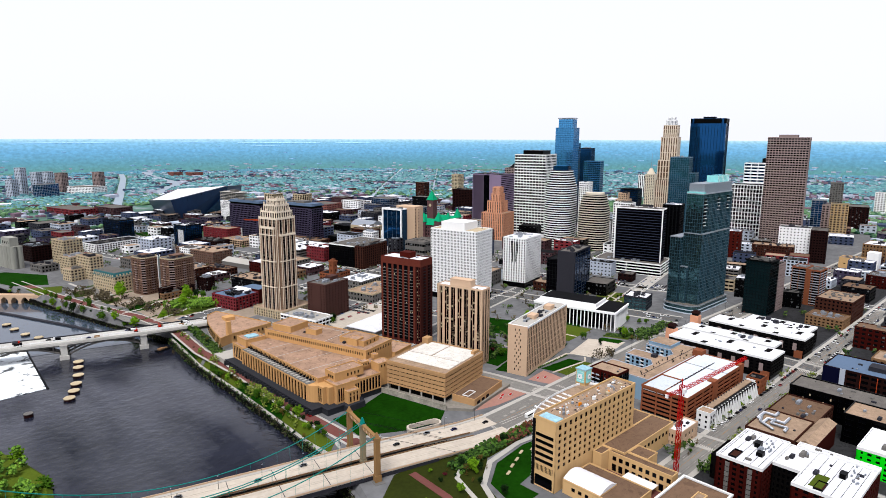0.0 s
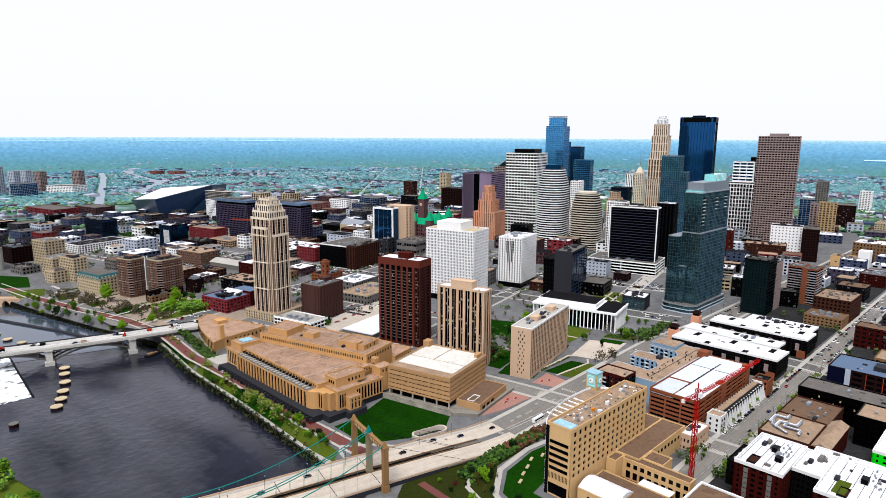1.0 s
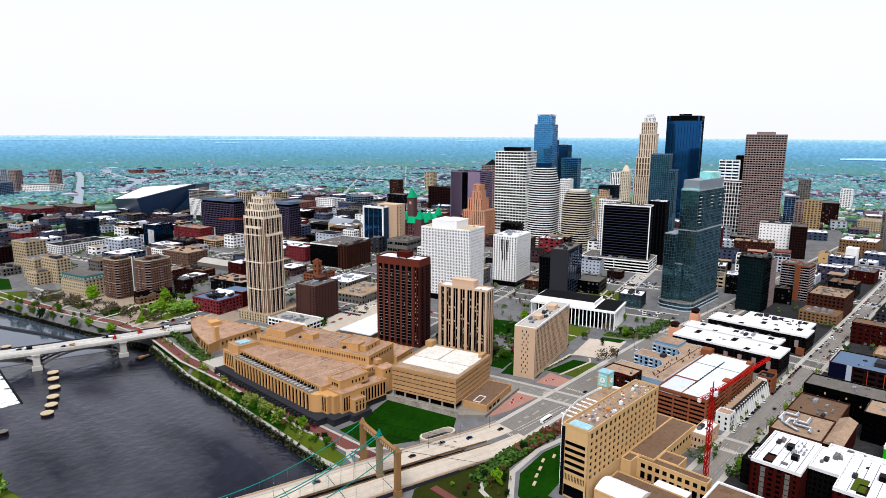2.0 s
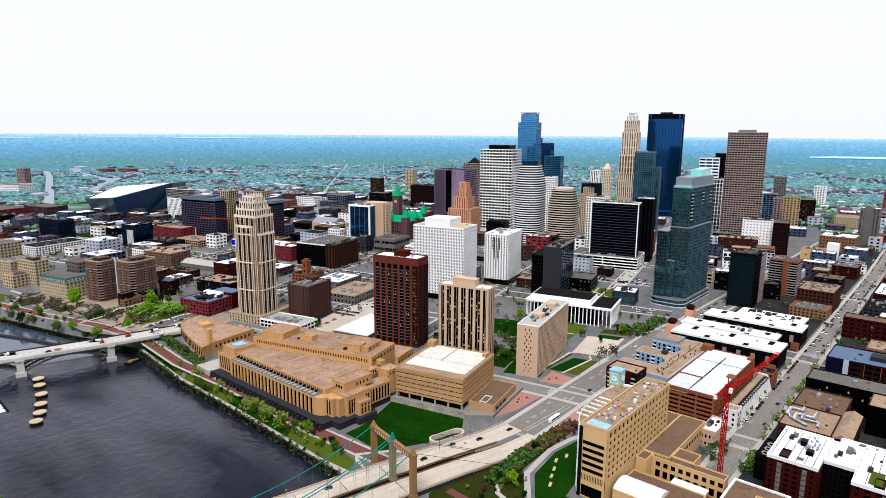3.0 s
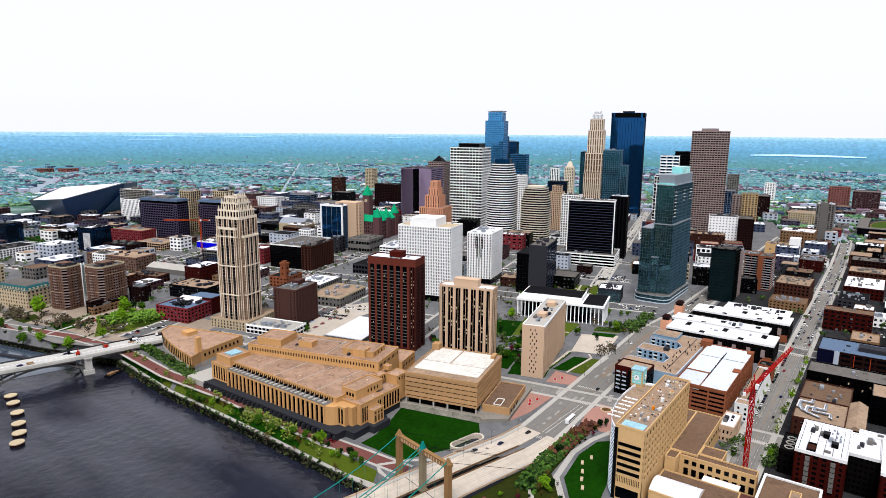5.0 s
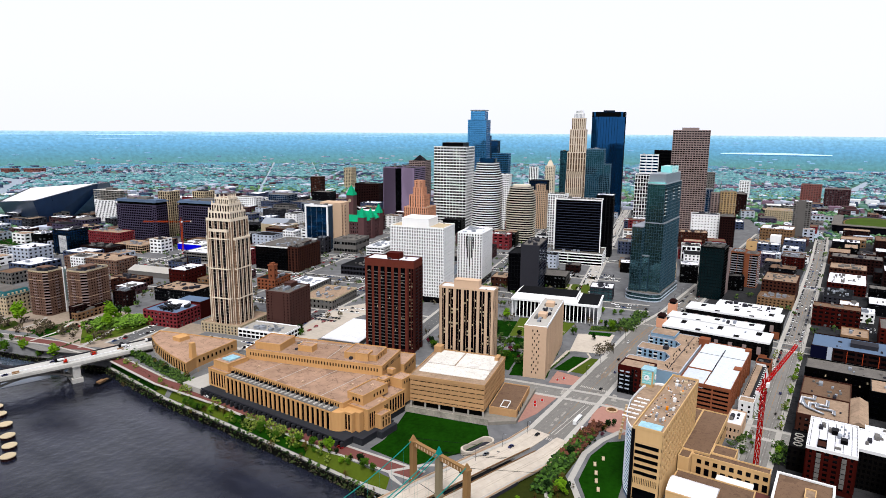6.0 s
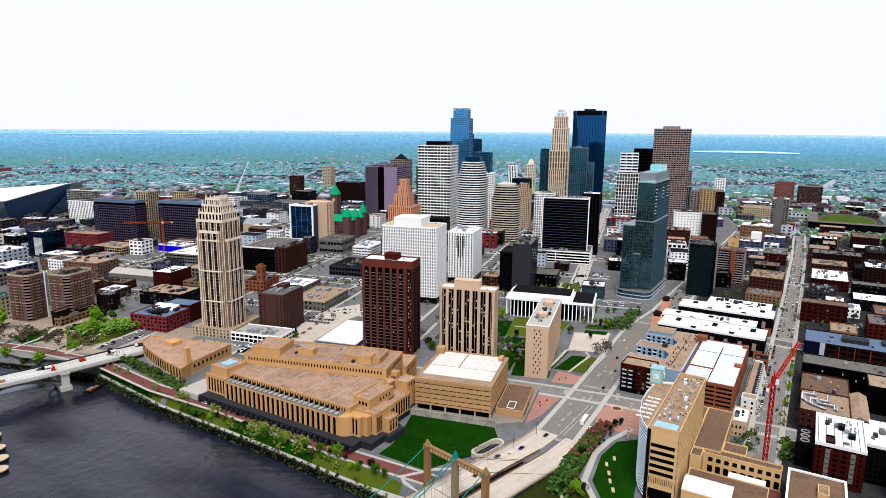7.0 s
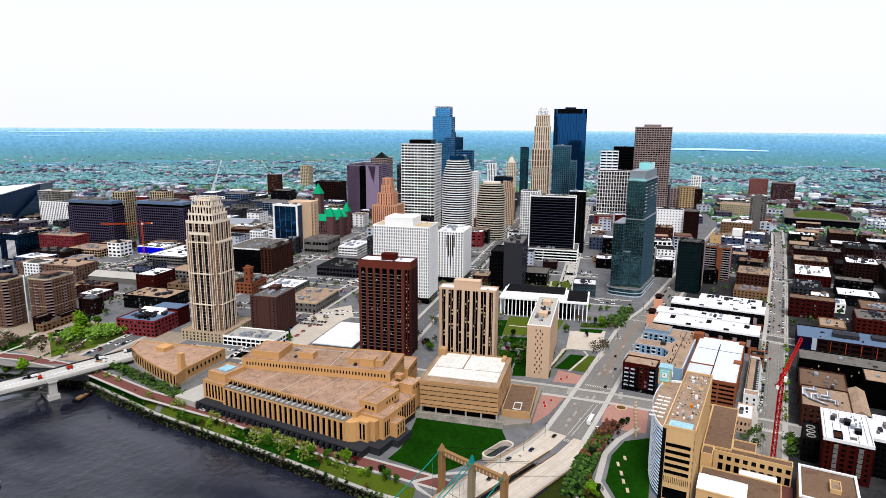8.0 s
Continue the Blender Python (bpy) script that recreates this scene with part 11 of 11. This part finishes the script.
for d in (-1.6, 1.6):
    part("turn_lane_line", mesh_of("turn_lane_line", *strip(offset_line([(425, 275.2), (480, 278), (540, 280.5), (580, 279)], d), 0.3, 0.06, 0.105)), paint_amber, hennepin)


def patches(name, rng, count, spot, mat, z):
    """Mended places in the surface, each a thin slab lying with the street."""
    verts, faces = [], []
    for _ in range(count):
        x, y, a = spot(rng)
        u, v = rng.uniform(1.5, 9), rng.uniform(0.6, 2.6)
        c, q = math.cos(a), math.sin(a)
        k = len(verts)
        for zz in (z - 0.05, z):
            verts += [(x + p * c - r * q, y + p * q + r * c, zz) for p, r in ((-u / 2, -v / 2), (u / 2, -v / 2), (u / 2, v / 2), (-u / 2, v / 2))]
        faces += [tuple(k + i for i in f) for f in QUADS]
    ob = tagged(new(name, mesh_of(name, verts, faces)), "mended patches in the street surface", "street patches", kind="stuff")
    ob.data.materials.append(mat)


def on_avenue(r):
    k = r.random()
    return (320 + 330 * k, 272.5 + 7 * math.sin(k * 2.2) + r.uniform(-9, 9), 0.02)


def on_side(r):
    return (r.uniform(350, 950), 155 + r.uniform(-6, 6), 0.0)


patches("street_patches", random.Random(71), 34, on_avenue, tar_patch, 0.088)
patches("street_patches", random.Random(72), 26, on_avenue, pale_patch, 0.092)
patches("street_patches", random.Random(73), 45, on_side, tar_patch, 0.098)
patches("street_patches", random.Random(74), 25, on_side, pale_patch, 0.1)

# ---- repair works on the arch bridge ----
wrng = random.Random(61)
orange_steel = surface("orange_machine_paint", (0.55, 0.10, 0.03), 0.5, 0.2)
for i in range(11):
    k = wrng.random()
    x = 90 + 200 * k
    y = 681 - (x - 90) * 0.272 + wrng.uniform(-7, 7)
    kind = i % 4
    if kind < 2:
        lorry = thing("work_lorry", pose(x, y, 5.05, 0, 0, -15 + wrng.choice((0, 180))), "small work lorry on the bridge under repair", "lorry", "works on the bridge")
        part("chassis", boxes("chassis", [(-3.2, -1.1, 0.4, 3.2, 1.1, 0.9)]), dark_grey, lorry)
        part("cab", boxes("cab", [(1.4, -1.1, 0.9, 3.2, 1.1, 2.6), (1.8, -1.0, 2.6, 2.9, 1.0, 2.8)]), wrng.choice((white_paint, dark_grey, orange_steel)), lorry)
        part("load_bed", boxes("load_bed", [(-3.2, -1.15, 0.9, 1.2, 1.15, 1.7 + wrng.random())]), wrng.choice((dark_grey, mid_grey, white_paint)), lorry)
    elif kind == 2:
        heap = thing("formwork_stack", pose(x, y, 5.05, 0, 0, -15), "stack of timber formwork on the bridge deck", "timber", "works on the bridge")
        for j in range(3):
            part("board_pack", boxes("board_pack", [(-2.4, -1.2 + j * 0.1, j * 0.55, 2.4, 1.2 - j * 0.1, j * 0.55 + 0.5)]), pale_tan if j % 2 else tan_brick, heap)
    else:
        digger = thing("excavator", pose(x, y, 5.05, 0, 0, wrng.uniform(0, 360)), "orange excavator on the bridge deck", "excavator", "works on the bridge")
        part("track", boxes("track", [(-1.8, -1.4, 0, 1.8, -0.8, 0.8)]), tyre_mat, digger)
        part("track", boxes("track", [(-1.8, 0.8, 0, 1.8, 1.4, 0.8)]), tyre_mat, digger)
        part("house", boxes("house", [(-1.7, -1.3, 0.85, 1.2, 1.3, 1.9), (-0.2, -1.2, 1.9, 1.1, 0.0, 2.9)]), orange_steel, digger)
        part("boom", tube("boom", [(1.0, 0.3, 1.6), (3.2, 0.3, 4.0), (5.0, 0.3, 2.2)], 0.22, 5), orange_steel, digger)
clumps("street_grove", random.Random(71), 22, grove_leaf, "young leafy trees round the crane base", lambda r: (r.uniform(352, 384), r.choice((r.uniform(138, 146), r.uniform(160, 172)))), (0.4, 0.8), 4.6, 22)
clumps("street_grove", random.Random(72), 26, bank_leaf_new, "young yellow-green trees along the side street", lambda r: (r.uniform(400, 580), r.choice((145.5, 146.5, 164))), (0.35, 0.7), 4.0, 18)
